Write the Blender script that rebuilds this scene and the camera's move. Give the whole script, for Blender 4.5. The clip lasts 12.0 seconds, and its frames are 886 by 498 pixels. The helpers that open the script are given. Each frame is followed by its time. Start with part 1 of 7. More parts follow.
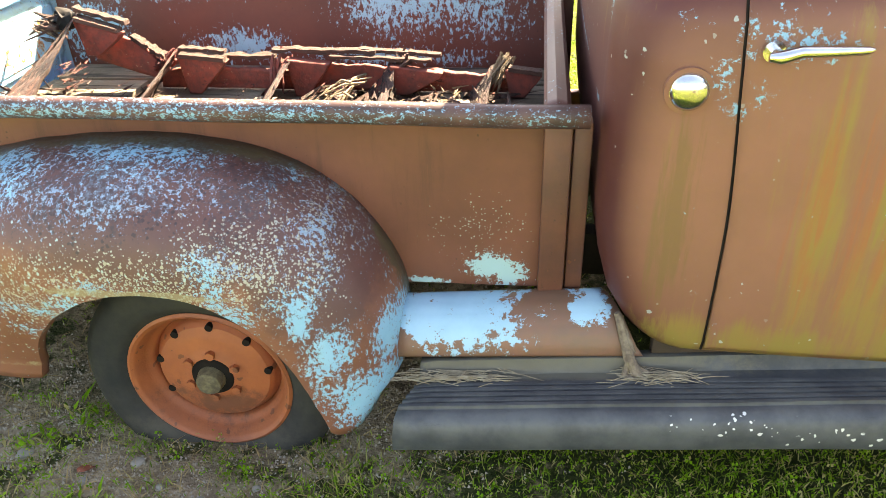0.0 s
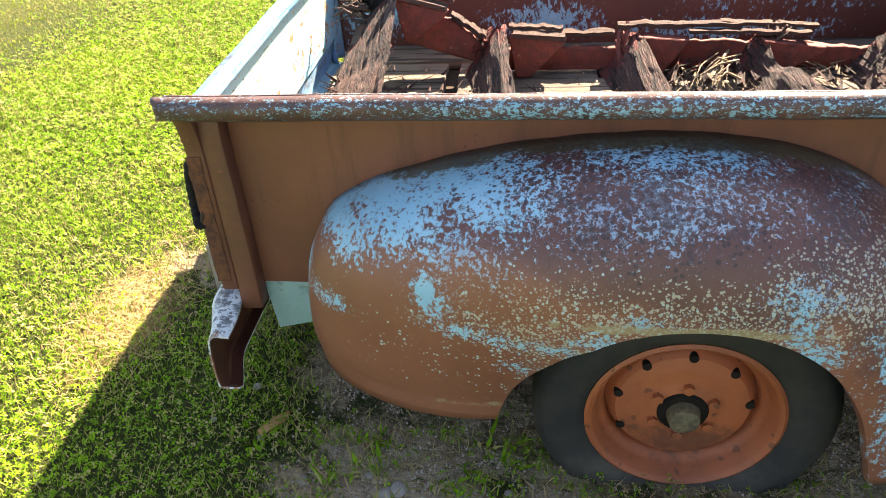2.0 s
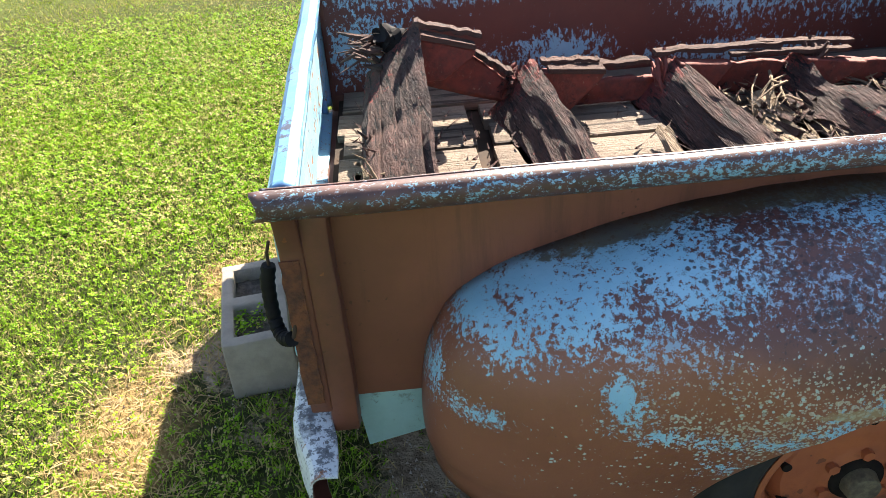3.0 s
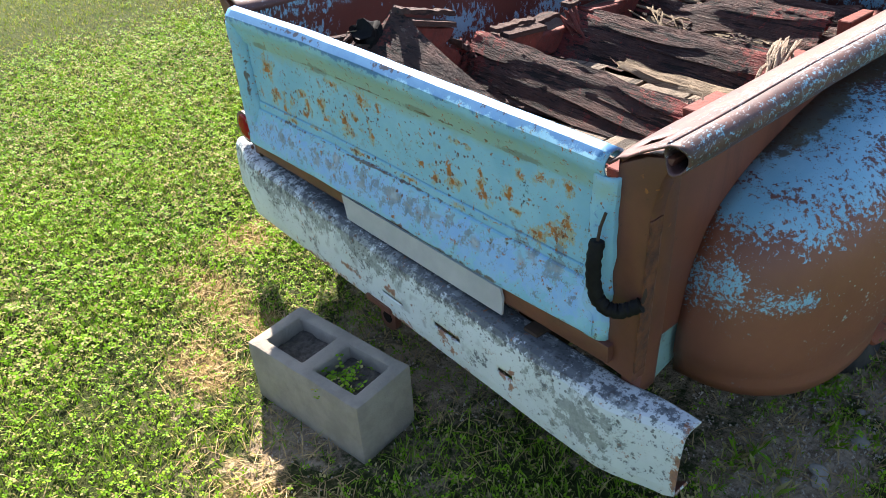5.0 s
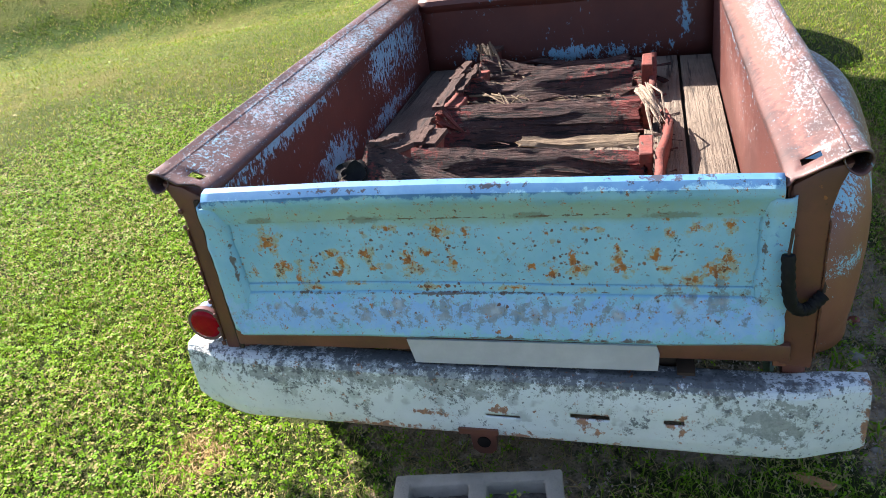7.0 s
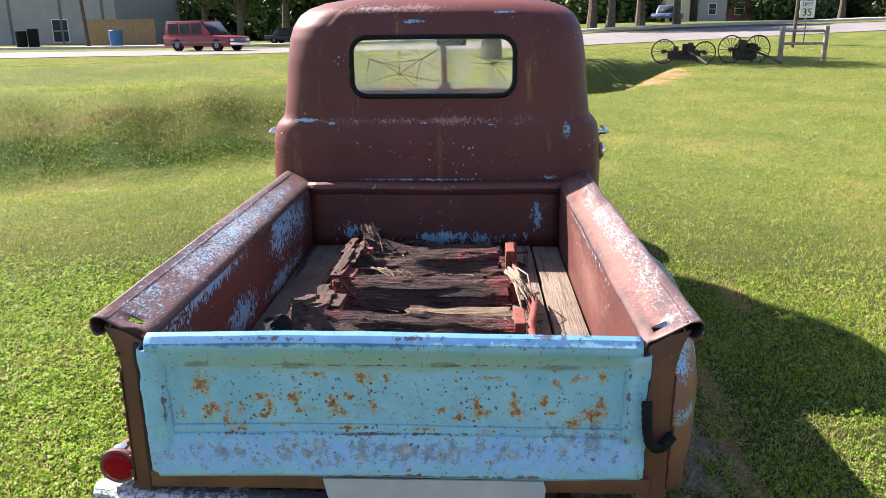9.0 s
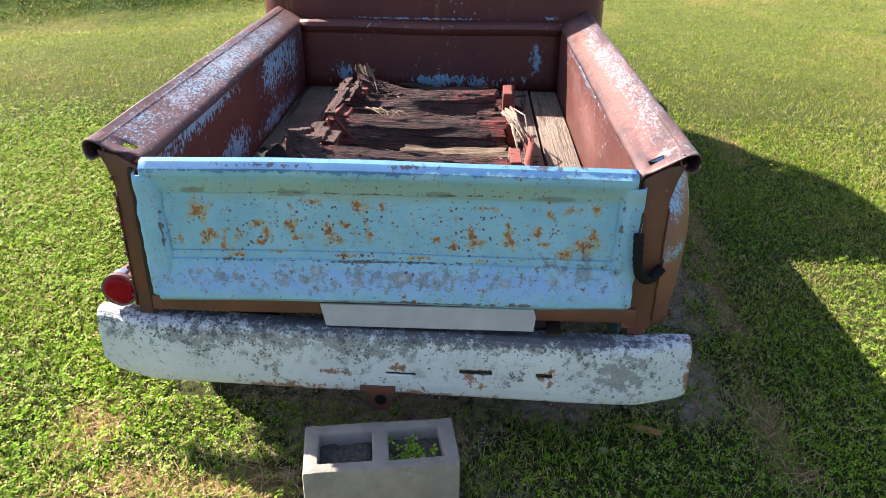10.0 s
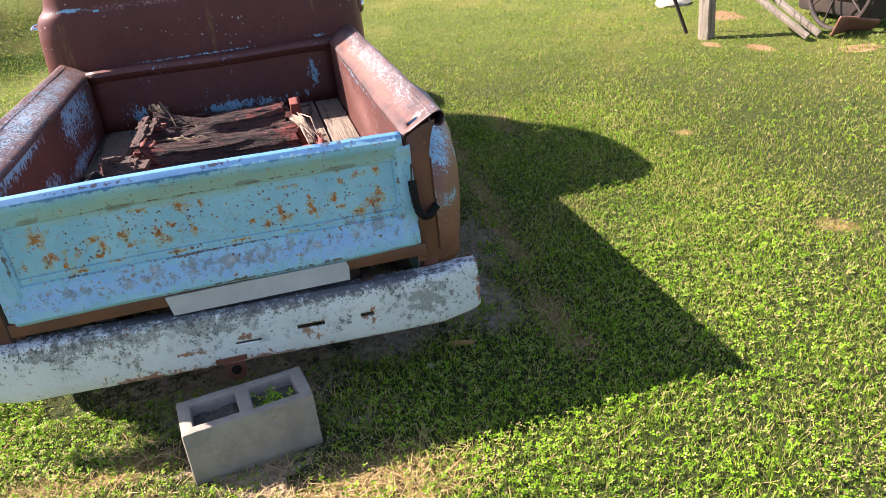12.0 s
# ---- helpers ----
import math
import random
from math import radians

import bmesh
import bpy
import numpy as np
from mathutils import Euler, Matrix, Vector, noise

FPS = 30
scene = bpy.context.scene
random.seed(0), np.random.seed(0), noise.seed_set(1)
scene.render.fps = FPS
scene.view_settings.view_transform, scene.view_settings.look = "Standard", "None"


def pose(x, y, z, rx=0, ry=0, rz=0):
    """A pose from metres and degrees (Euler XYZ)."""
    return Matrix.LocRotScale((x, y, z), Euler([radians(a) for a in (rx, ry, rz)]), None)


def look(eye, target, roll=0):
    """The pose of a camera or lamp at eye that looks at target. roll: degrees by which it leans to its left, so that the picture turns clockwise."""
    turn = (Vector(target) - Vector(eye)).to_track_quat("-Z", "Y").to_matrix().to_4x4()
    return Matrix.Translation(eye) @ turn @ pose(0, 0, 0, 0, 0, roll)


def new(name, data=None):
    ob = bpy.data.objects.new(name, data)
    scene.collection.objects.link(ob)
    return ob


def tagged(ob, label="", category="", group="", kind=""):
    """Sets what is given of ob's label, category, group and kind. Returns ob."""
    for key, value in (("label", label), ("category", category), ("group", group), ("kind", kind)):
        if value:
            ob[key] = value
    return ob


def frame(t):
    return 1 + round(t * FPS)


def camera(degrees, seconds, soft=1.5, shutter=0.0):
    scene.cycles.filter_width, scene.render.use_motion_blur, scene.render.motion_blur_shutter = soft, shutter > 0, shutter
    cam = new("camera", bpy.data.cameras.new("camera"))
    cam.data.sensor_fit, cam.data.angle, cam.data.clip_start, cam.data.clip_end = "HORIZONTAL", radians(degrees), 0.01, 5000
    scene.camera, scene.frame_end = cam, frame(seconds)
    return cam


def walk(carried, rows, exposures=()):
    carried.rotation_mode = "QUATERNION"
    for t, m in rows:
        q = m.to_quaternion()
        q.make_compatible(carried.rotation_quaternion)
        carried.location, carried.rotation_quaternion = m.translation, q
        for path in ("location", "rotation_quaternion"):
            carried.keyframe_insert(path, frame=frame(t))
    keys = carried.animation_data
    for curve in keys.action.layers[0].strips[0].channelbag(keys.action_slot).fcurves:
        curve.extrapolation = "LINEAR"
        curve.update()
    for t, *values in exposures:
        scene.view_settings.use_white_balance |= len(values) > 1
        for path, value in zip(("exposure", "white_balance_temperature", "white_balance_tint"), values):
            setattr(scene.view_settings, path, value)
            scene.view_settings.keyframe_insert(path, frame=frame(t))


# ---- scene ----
cam = camera(60.4, 12.0, soft=0.7)
PATH = [
    (0, (-0.2, 0.057, 1.538), (-0.423, 1.746, 0.49), -1.8),
    (0.5, (-0.493, 0.01, 1.536), (-0.788, 1.666, 0.454), -3.8),
    (1, (-0.75, 0.04, 1.538), (-1.058, 1.697, 0.461), -4.6),
    (1.5, (-1.063, 0.147, 1.527), (-1.44, 1.776, 0.429), -5.5),
    (2, (-1.339, 0.233, 1.517), (-1.611, 1.872, 0.404), -4.1),
    (2.5, (-1.599, 0.359, 1.513), (-1.686, 2.031, 0.419), -3.9),
    (3, (-1.889, 0.535, 1.501), (-1.812, 2.21, 0.412), -3.9),
    (4.8, (-2.973, 0.982, 1.486), (-1.993, 2.309, 0.355), -3.6),
    (5, (-3.03, 1.03, 1.466), (-1.982, 2.321, 0.356), -3.9),
    (5.5, (-3.177, 1.337, 1.47), (-1.98, 2.511, 0.379), -6.5),
    (6, (-3.332, 1.544, 1.5), (-1.923, 2.508, 0.458), -7.5),
    (6.5, (-3.455, 1.762, 1.526), (-1.893, 2.476, 0.501), -8.0),
    (7, (-3.546, 1.954, 1.559), (-1.871, 2.483, 0.603), -8.8),
    (7.5, (-3.763, 2.084, 1.61), (-1.957, 2.351, 0.792), -7.3),
    (7.7, (-3.832, 2.122, 1.634), (-1.992, 2.3, 0.868), -6.0),
    (9.3, (-3.886, 2.125, 1.642), (-1.963, 2.214, 1.096), -0.3),
    (9.5, (-3.887, 2.126, 1.613), (-1.999, 2.208, 0.961), 0.2),
    (9.8, (-3.885, 2.131, 1.577), (-2.066, 2.198, 0.746), 0.8),
    (10, (-3.906, 2.132, 1.568), (-2.119, 2.192, 0.673), 0.7),
    (10.5, (-3.975, 2.132, 1.576), (-2.192, 2.185, 0.672), -0.5),
    (11, (-4.125, 2.062, 1.566), (-2.327, 2.169, 0.696), -3.9),
    (11.5, (-4.29, 2.014, 1.587), (-2.486, 2.011, 0.723), -6.5),
    (12, (-4.418, 2.09, 1.581), (-2.647, 1.722, 0.726), -6.4),
]
walk(cam, [(t, look(eye, target, roll)) for t, eye, target, roll in PATH],
     exposures=[(0, 3.68, 9400, 14), (0.5, 3.68, 9400, 14), (1, 3.54, 9100, 14), (1.5, 3.2, 8700, 15), (2, 2.8, 8100, 16), (2.5, 2.6, 7600, 16), (3, 2.25, 7000, 15), (5, 2, 6500, 15), (7.5, 1.92, 6500, 19), (12, 1.9, 6650, 24)])

# ---- light ----
SUN = Vector((0.47, 0.84, 0.89)).normalized()        # towards the sun
world = bpy.data.worlds.new("sky")
scene.world = world
world.use_nodes = True
_sky = world.node_tree.nodes.new("ShaderNodeTexSky")
_sky.sky_type, _sky.sun_disc = "NISHITA", False
_sky.sun_elevation = math.asin(SUN.z)
_sky.sun_rotation = math.atan2(SUN.x, SUN.y)
_bg = world.node_tree.nodes["Background"]
_bg.inputs["Strength"].default_value = 0.072
world.node_tree.links.new(_sky.outputs["Color"], _bg.inputs["Color"])
sun_data = bpy.data.lights.new("sun", "SUN")
sun_data.energy, sun_data.angle, sun_data.color = 5.0, radians(0.55), (1.0, 0.93, 0.82)
sun = new("sun", sun_data)
sun.matrix_world = look(SUN * 50, (0, 0, 0))


# ---- materials ----
class Mat:
    """A node material with a chain of worn layers."""

    def __init__(self, name, base, rough=0.6, metal=0.0, coord="Object"):
        self.m = bpy.data.materials.new(name)
        self.m.use_nodes = True
        self.nt = self.m.node_tree
        self.b = self.nt.nodes["Principled BSDF"]
        self.b.inputs["Roughness"].default_value = rough
        self.b.inputs["Metallic"].default_value = metal
        if coord == "World":
            self.p = self.nt.nodes.new("ShaderNodeNewGeometry").outputs["Position"]
        else:
            self.p = self.nt.nodes.new("ShaderNodeTexCoord").outputs[coord]
        self.col = None
        self.colour(base)
        self.rough = None

    def node(self, kind, operation="", use_clamp=False, interpolation_type="", data_type=""):
        n = self.nt.nodes.new(kind)
        if operation:
            n.operation = operation
        if use_clamp:
            n.use_clamp = True
        if interpolation_type:
            n.interpolation_type = interpolation_type
        if data_type:
            n.data_type = data_type
        return n

    def link(self, a, b):
        self.nt.links.new(a, b)

    def val(self, op, a, b=None, clamp=False):
        n = self.node("ShaderNodeMath", operation=op, use_clamp=clamp)
        for i, x in enumerate((a, b)):
            if x is None:
                continue
            if isinstance(x, (int, float)):
                n.inputs[i].default_value = x
            else:
                self.link(x, n.inputs[i])
        return n.outputs[0]

    def noise(self, scale, detail=6, rough=0.6, stretch=None, offset=0.0):
        p = self.p
        if stretch or offset:
            mp = self.node("ShaderNodeMapping")
            mp.inputs["Scale"].default_value = stretch or (1, 1, 1)
            mp.inputs["Location"].default_value = (offset, offset * 0.7, offset * 1.3)
            self.link(p, mp.inputs["Vector"])
            p = mp.outputs[0]
        n = self.node("ShaderNodeTexNoise")
        n.inputs["Scale"].default_value = scale
        n.inputs["Detail"].default_value = detail
        n.inputs["Roughness"].default_value = rough
        self.link(p, n.inputs["Vector"])
        return n.outputs["Fac"]

    def spots(self, scale, stretch=None):
        p = self.p
        if stretch:
            mp = self.node("ShaderNodeMapping")
            mp.inputs["Scale"].default_value = stretch
            self.link(p, mp.inputs["Vector"])
            p = mp.outputs[0]
        n = self.node("ShaderNodeTexVoronoi")
        n.inputs["Scale"].default_value = scale
        self.link(p, n.inputs["Vector"])
        return n.outputs["Distance"]

    def blobs(self, items):
        """1 at the middle of each ellipsoid (centre, radii), 0 at its rim and beyond."""
        out = None
        for c, r in items:
            s = self.node("ShaderNodeVectorMath", operation="SUBTRACT")
            self.link(self.p, s.inputs[0])
            s.inputs[1].default_value = c
            d = self.node("ShaderNodeVectorMath", operation="DIVIDE")
            self.link(s.outputs[0], d.inputs[0])
            d.inputs[1].default_value = r
            ln = self.node("ShaderNodeVectorMath", operation="LENGTH")
            self.link(d.outputs[0], ln.inputs[0])
            v = self.val("SUBTRACT", 1.0, ln.outputs["Value"], clamp=True)
            out = v if out is None else self.val("MAXIMUM", out, v)
        return out

    def step(self, x, lo, hi):
        n = self.node("ShaderNodeMapRange", interpolation_type="SMOOTHSTEP")
        n.inputs["From Min"].default_value, n.inputs["From Max"].default_value = lo, hi
        self.link(x, n.inputs["Value"])
        return n.outputs["Result"]

    def colour(self, c):
        """c: one colour, or two that a noise mixes: (c1, c2, scale)."""
        if isinstance(c[0], (int, float)):
            n = self.node("ShaderNodeRGB")
            n.outputs[0].default_value = (*c, 1)
            out = n.outputs[0]
        else:
            f = self.step(self.noise(c[2], 7, 0.65), 0.32, 0.68)
            out = self.mix(self.rgb(c[0]), self.rgb(c[1]), f)
        if self.col is None:
            self.col = out
        return out

    def rgb(self, c):
        n = self.node("ShaderNodeRGB")
        n.outputs[0].default_value = (*c, 1)
        return n.outputs[0]

    def mix(self, a, b, f):
        n = self.node("ShaderNodeMix", data_type="RGBA")
        if isinstance(f, (int, float)):
            n.inputs["Factor"].default_value = f
        else:
            self.link(f, n.inputs["Factor"])
        self.link(a, n.inputs[6])
        self.link(b, n.inputs[7])
        return n.outputs[2]

    def layer(self, c, mask, amount=1.0):
        """Lay the colour c over what is there, where mask is 1."""
        if amount != 1.0:
            mask = self.val("MULTIPLY", mask, amount)
        self.col = self.mix(self.col, self.colour(c), mask)
        return self

    def worn(self, items, bias=0.0, coarse=4.0, fine=45.0, a=0.9, b=0.8, lo=0.45, hi=0.53, stretch=None, offset=0.0, gain=1.0):
        """A ragged mask: ellipsoids of cover, broken up by noise at two sizes."""
        a, b = 1.4 * a, 1.9 * b
        x = self.val("MULTIPLY_ADD", self.noise(coarse, 5, 0.6, stretch, offset), a)
        n = self.nt.nodes[-1]
        n.inputs[2].default_value = bias - a / 2
        y = self.val("MULTIPLY_ADD", self.noise(fine / 1.7, 10, 0.78, stretch, offset), b)
        n = self.nt.nodes[-1]
        n.inputs[2].default_value = -b / 2
        out = self.val("ADD", x, y)
        if items:
            cov = self.blobs(items)
            out = self.val("ADD", out, cov if gain == 1.0 else self.val("MULTIPLY", cov, gain))
        return self.step(out, lo, hi)

    def dots(self, scale, size, items, bias=0.0, coarse=5.0, a=0.8, soft=0.12):
        """Round specks: each cell of a Voronoi pattern keeps its speck by chance, more often inside the ellipsoids."""
        n = self.node("ShaderNodeTexVoronoi")
        n.inputs["Scale"].default_value = scale
        w = self.node("ShaderNodeVectorMath", operation="ADD")
        wn = self.node("ShaderNodeTexNoise")
        wn.inputs["Scale"].default_value = scale * 1.3
        self.link(self.p, wn.inputs["Vector"])
        ws = self.node("ShaderNodeVectorMath", operation="SCALE")
        self.link(wn.outputs["Color"], ws.inputs[0])
        ws.inputs["Scale"].default_value = 0.9 / scale
        self.link(self.p, w.inputs[0])
        self.link(ws.outputs[0], w.inputs[1])
        self.link(w.outputs[0], n.inputs["Vector"])
        sep = self.node("ShaderNodeSeparateColor")
        self.link(n.outputs["Color"], sep.inputs[0])
        c = self.val("MULTIPLY", self.val("SUBTRACT", self.noise(coarse, 4, 0.6), 0.5), a)
        c = self.val("ADD", c, bias)
        if items:
            c = self.val("ADD", c, self.blobs(items))
        on = self.step(self.val("SUBTRACT", c, sep.outputs[0]), -0.04, 0.04)
        r = self.val("MULTIPLY", self.val("ADD", sep.outputs[1], 0.35), size)
        dot = self.step(self.val("SUBTRACT", r, n.outputs["Distance"]), -soft * size, soft * size)
        return self.val("MULTIPLY", on, dot)

    def done(self, bump=0.0, scale=60.0, size=0.002, extra=None, tone=1.0):
        if tone != 1.0:
            self.col = self.mix(self.col, self.rgb((0, 0, 0)), 1 - tone)
        self.link(self.col, self.b.inputs["Base Color"])
        if bump:
            n = self.node("ShaderNodeBump")
            n.inputs["Strength"].default_value = bump
            n.inputs["Distance"].default_value = size
            h = self.noise(scale, 6, 0.6)
            if extra is not None:
                h = self.val("ADD", h, extra)
            self.link(h, n.inputs["Height"])
            self.link(n.outputs[0], self.b.inputs["Normal"])
        return self.m


PRIMER = ((0.26, 0.088, 0.042), (0.32, 0.120, 0.062), 3.0)
BLUE = ((0.22, 0.50, 0.68), (0.29, 0.57, 0.75), 8.0)
PALE = (0.42, 0.66, 0.70)
CREAM = (0.62, 0.58, 0.44)
DARK = (0.085, 0.036, 0.030)
RUST = ((0.36, 0.13, 0.030), (0.17, 0.055, 0.02), 60.0)
LICHEN = ((0.30, 0.32, 0.30), (0.16, 0.18, 0.17), 90.0)


def fender_paint(side):
    y = -0.85 * side
    q = Mat("fender_paint", ((0.285, 0.108, 0.064), (0.225, 0.084, 0.050), 3.0), 0.5)
    # old violet-brown undercoat on the crown
    q.layer(((0.150, 0.062, 0.055), (0.105, 0.044, 0.042), 6.0), q.worn([((1.15, y, 0.78), (0.70, 9, 0.30)), ((0.85, y, 0.80), (0.5, 9, 0.2)), ((1.45, y, 0.62), (0.25, 9, 0.3)), ((0.50, y, 0.77), (0.42, 9, 0.12))], -0.35, 3, 30, 0.5, 0.4, 0.05, 0.5, None, 0.0, 1.6), 0.9)
    mid = [((1.02, y, 0.60), (0.62, 9, 0.13)), ((1.32, y, 0.64), (0.30, 9, 0.18)), ((0.80, y, 0.55), (0.35, 9, 0.11))]
    q.layer((0.52, 0.49, 0.38), q.dots(115, 0.40, mid, -0.30, 6, 0.9), 0.75)
    q.layer((0.50, 0.52, 0.45), q.dots(180, 0.45, mid, -0.16, 9, 0.9), 0.75)
    q.layer((0.45, 0.62, 0.62), q.dots(130, 0.36, [((0.9, y, 0.5), (1.2, 9, 0.5))], -0.50, 4, 1.0), 0.8)
    # fine blue specks over the crown
    q.layer(((0.25, 0.42, 0.60), (0.34, 0.52, 0.68), 8.0), q.worn([((1.0, y, 0.79), (0.85, 9, 0.17)), ((1.45, y, 0.70), (0.25, 9, 0.2)), ((0.62, y, 0.70), (0.3, 9, 0.13)), ((1.25, y, 0.66), (0.25, 9, 0.1))], -0.88, 7, 150, 1.2, 3.0, 0.34, 0.40, None, 2.0, 1.2), 0.85)
    # sound blue paint
    q.layer(BLUE, q.worn([((0.44, y, 0.745), (0.32, 9, 0.14)), ((0.60, y, 0.790), (0.36, 9, 0.10)), ((0.34, y, 0.69), (0.14, 9, 0.11)),
                          ((1.02, y, 0.860), (0.75, 9, 0.075)), ((1.42, y, 0.80), (0.20, 9, 0.07)), ((1.57, y, 0.70), (0.08, 9, 0.15)), ((1.61, y, 0.60), (0.05, 9, 0.15)),
                          ((1.55, y, 0.27), (0.20, 9, 0.17)), ((1.47, y, 0.43), (0.12, 9, 0.13)), ((1.60, y, 0.40), (0.08, 9, 0.14)), ((1.42, y, 0.52), (0.07, 9, 0.09)),
                          ((0.545, y, 0.615), (0.05, 9, 0.08))],
                         -0.80, 11, 150, 1.4, 3.3, 0.34, 0.40, (1.1, 1, 0.8), 0.0, 2.0))
    q.layer(BLUE, q.worn([((0.56, y, 0.585), (0.08, 9, 0.10)), ((0.61, y, 0.53), (0.12, 9, 0.04)), ((0.78, y, 0.515), (0.24, 9, 0.05)), ((0.73, y, 0.44), (0.07, 9, 0.05)), ((0.88, y, 0.545), (0.14, 9, 0.06)),
                          ((1.23, y, 0.62), (0.08, 9, 0.13)), ((0.95, y, 0.60), (0.12, 9, 0.05)), ((0.235, y, 0.58), (0.07, 9, 0.15)), ((0.30, y, 0.53), (0.14, 9, 0.05)), ((1.28, y, 0.53), (0.12, 9, 0.08)), ((1.42, y, 0.57), (0.10, 9, 0.10))],
                         -0.74, 18, 190, 1.5, 3.4, 0.34, 0.40, None, 6.0, 1.35))
    q.layer((0.045, 0.026, 0.030), q.dots(100, 0.42, [((1.0, y, 0.82), (0.8, 9, 0.13)), ((0.95, y, 0.76), (0.35, 9, 0.10))], -0.22, 6, 1.1), 0.85)
    q.layer((0.070, 0.040, 0.045), q.worn([((0.95, y, 0.79), (0.50, 9, 0.12)), ((1.30, y, 0.76), (0.22, 9, 0.12))], -0.62, 9, 120, 1.2, 3.0, 0.28, 0.36, (1, 1, 0.6), 3.0, 1.2), 0.8)
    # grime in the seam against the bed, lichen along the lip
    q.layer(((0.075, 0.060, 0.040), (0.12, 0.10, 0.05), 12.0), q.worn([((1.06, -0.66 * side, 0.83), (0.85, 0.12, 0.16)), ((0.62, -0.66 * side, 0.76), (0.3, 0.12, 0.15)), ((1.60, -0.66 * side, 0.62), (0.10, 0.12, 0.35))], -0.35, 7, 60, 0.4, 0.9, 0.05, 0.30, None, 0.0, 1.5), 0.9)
    q.layer((0.40, 0.34, 0.20), q.worn([((1.05, -0.98 * side, 0.585), (0.5, 0.05, 0.02)), ((0.6, -0.95 * side, 0.29), (0.3, 0.1, 0.02))], -0.1, 9, 50, 0.6, 0.8, 0.3, 0.5), 0.6)
    return q.done(0.3, 80, 0.002, tone=0.82)


def bedside_paint():
    q = Mat("bedside_paint", ((0.262, 0.090, 0.054), (0.185, 0.064, 0.040), 2.2), 0.5)
    q.layer((0.17, 0.10, 0.045), q.worn([], -0.02, 3, 25, 0.9, 0.3, 0.2, 0.6, (2, 1, 0.5)), 0.35)
    # rain streaks and small chips
    q.layer((0.085, 0.035, 0.026), q.worn([((0.9, -0.66, 0.72), (1.3, 0.2, 0.3))], -0.30, 9, 50, 1.5, 0.9, 0.15, 0.7, (1.6, 1, 0.12), 2.0), 0.45)
    q.layer((0.060, 0.024, 0.018), q.dots(90, 0.24, [], 0.02, 5, 0.7), 0.6)
    q.layer(PALE, q.worn([((1.83, -0.66, 0.490), (0.13, 0.2, 0.085)), ((1.87, -0.66, 0.475), (0.09, 0.2, 0.08)), ((1.66, -0.66, 0.442), (0.12, 0.2, 0.022))],
                         -0.60, 16, 80, 0.7, 2.6, 0.38, 0.44, None, 0.0, 1.7))
    q.layer((0.45, 0.55, 0.47), q.dots(150, 0.36, [((1.83, -0.66, 0.62), (0.12, 1, 0.05)), ((1.8, -0.66, 0.6), (0.25, 1, 0.2))], -0.42, 6, 0.8), 0.85)
    return q.done(0.15, 60, 0.0015, tone=0.74)


def inner_paint():
    q = Mat("inner_paint", ((0.140, 0.042, 0.030), (0.098, 0.031, 0.025), 3.0), 0.55)
    # kerb-side wall lightened to pink: its sunlit look put into the paint
    q.layer((0.36, 0.175, 0.145), q.worn([((1.0, -0.63, 0.75), (1.6, 0.1, 0.35))], -0.30, 4, 30, 0.5, 0.4, 0.3, 0.8), 0.5)
    q.layer(BLUE, q.worn([((0.45, 0.63, 0.875), (0.75, 0.1, 0.06)), ((0.15, 0.63, 0.72), (0.20, 0.1, 0.16)), ((0.75, 0.63, 0.66), (0.30, 0.1, 0.10)), ((1.50, 0.63, 0.82), (0.50, 0.1, 0.20)), ((1.35, 0.63, 0.62), (0.55, 0.1, 0.07)),
                          ((1.98, -0.52, 0.72), (0.1, 0.05, 0.14)), ((1.98, -0.10, 0.62), (0.1, 0.4, 0.05)), ((1.98, 0.45, 0.65), (0.1, 0.1, 0.1)),
                          ((1.0, -0.63, 0.9), (1.2, 0.06, 0.06))],
                         -0.34, 8, 120, 1.3, 2.8, 0.40, 0.48, (0.9, 0.9, 0.5), 0.0, 1.25))
    q.layer((0.46, 0.52, 0.54), q.dots(85, 0.34, [((1.0, -0.63, 0.80), (1.4, 0.1, 0.25))], -0.62, 6, 1.2), 0.7)
    q.layer((0.045, 0.018, 0.016), q.dots(70, 0.28, [], 0.02, 5, 0.8), 0.6)
    return q.done(0.2, 60, 0.002, tone=0.76)


def rail_paint():
    q = Mat("rail_paint", ((0.160, 0.074, 0.062), (0.070, 0.040, 0.038), 14.0), 0.5)
    q.layer(BLUE, q.worn([((1.0, 0.69, 0.95), (1.6, 0.09, 0.2)), ((1.0, -0.775, 0.94), (1.6, 0.045, 0.1))], -0.45, 11, 220, 0.9, 3.2, 0.40, 0.48, (0.7, 1, 1)))
    q.layer((0.31, 0.135, 0.105), q.worn([((1.0, -0.67, 0.92), (1.7, 0.06, 0.1))], -0.2, 5, 60, 0.5, 0.8, 0.1, 0.5), 0.8)
    q.layer((0.50, 0.54, 0.62), q.worn([((1.0, 0.69, 0.95), (1.6, 0.09, 0.2))], -0.46, 12, 140, 1.0, 2.8, 0.36, 0.46, (0.8, 1, 1), 4.0), 0.6)
    # pale scrapes on the kerb-side flange, whitened further for the sun on it
    q.layer(((0.50, 0.53, 0.54), (0.38, 0.46, 0.52), 20.0), q.worn([((1.0, -0.705, 0.96), (1.7, 0.065, 0.1))], -0.42, 14, 240, 1.1, 3.4, 0.34, 0.46, (0.45, 1, 1)), 0.75)
    return q.done(0.3, 90, 0.002, tone=0.72)


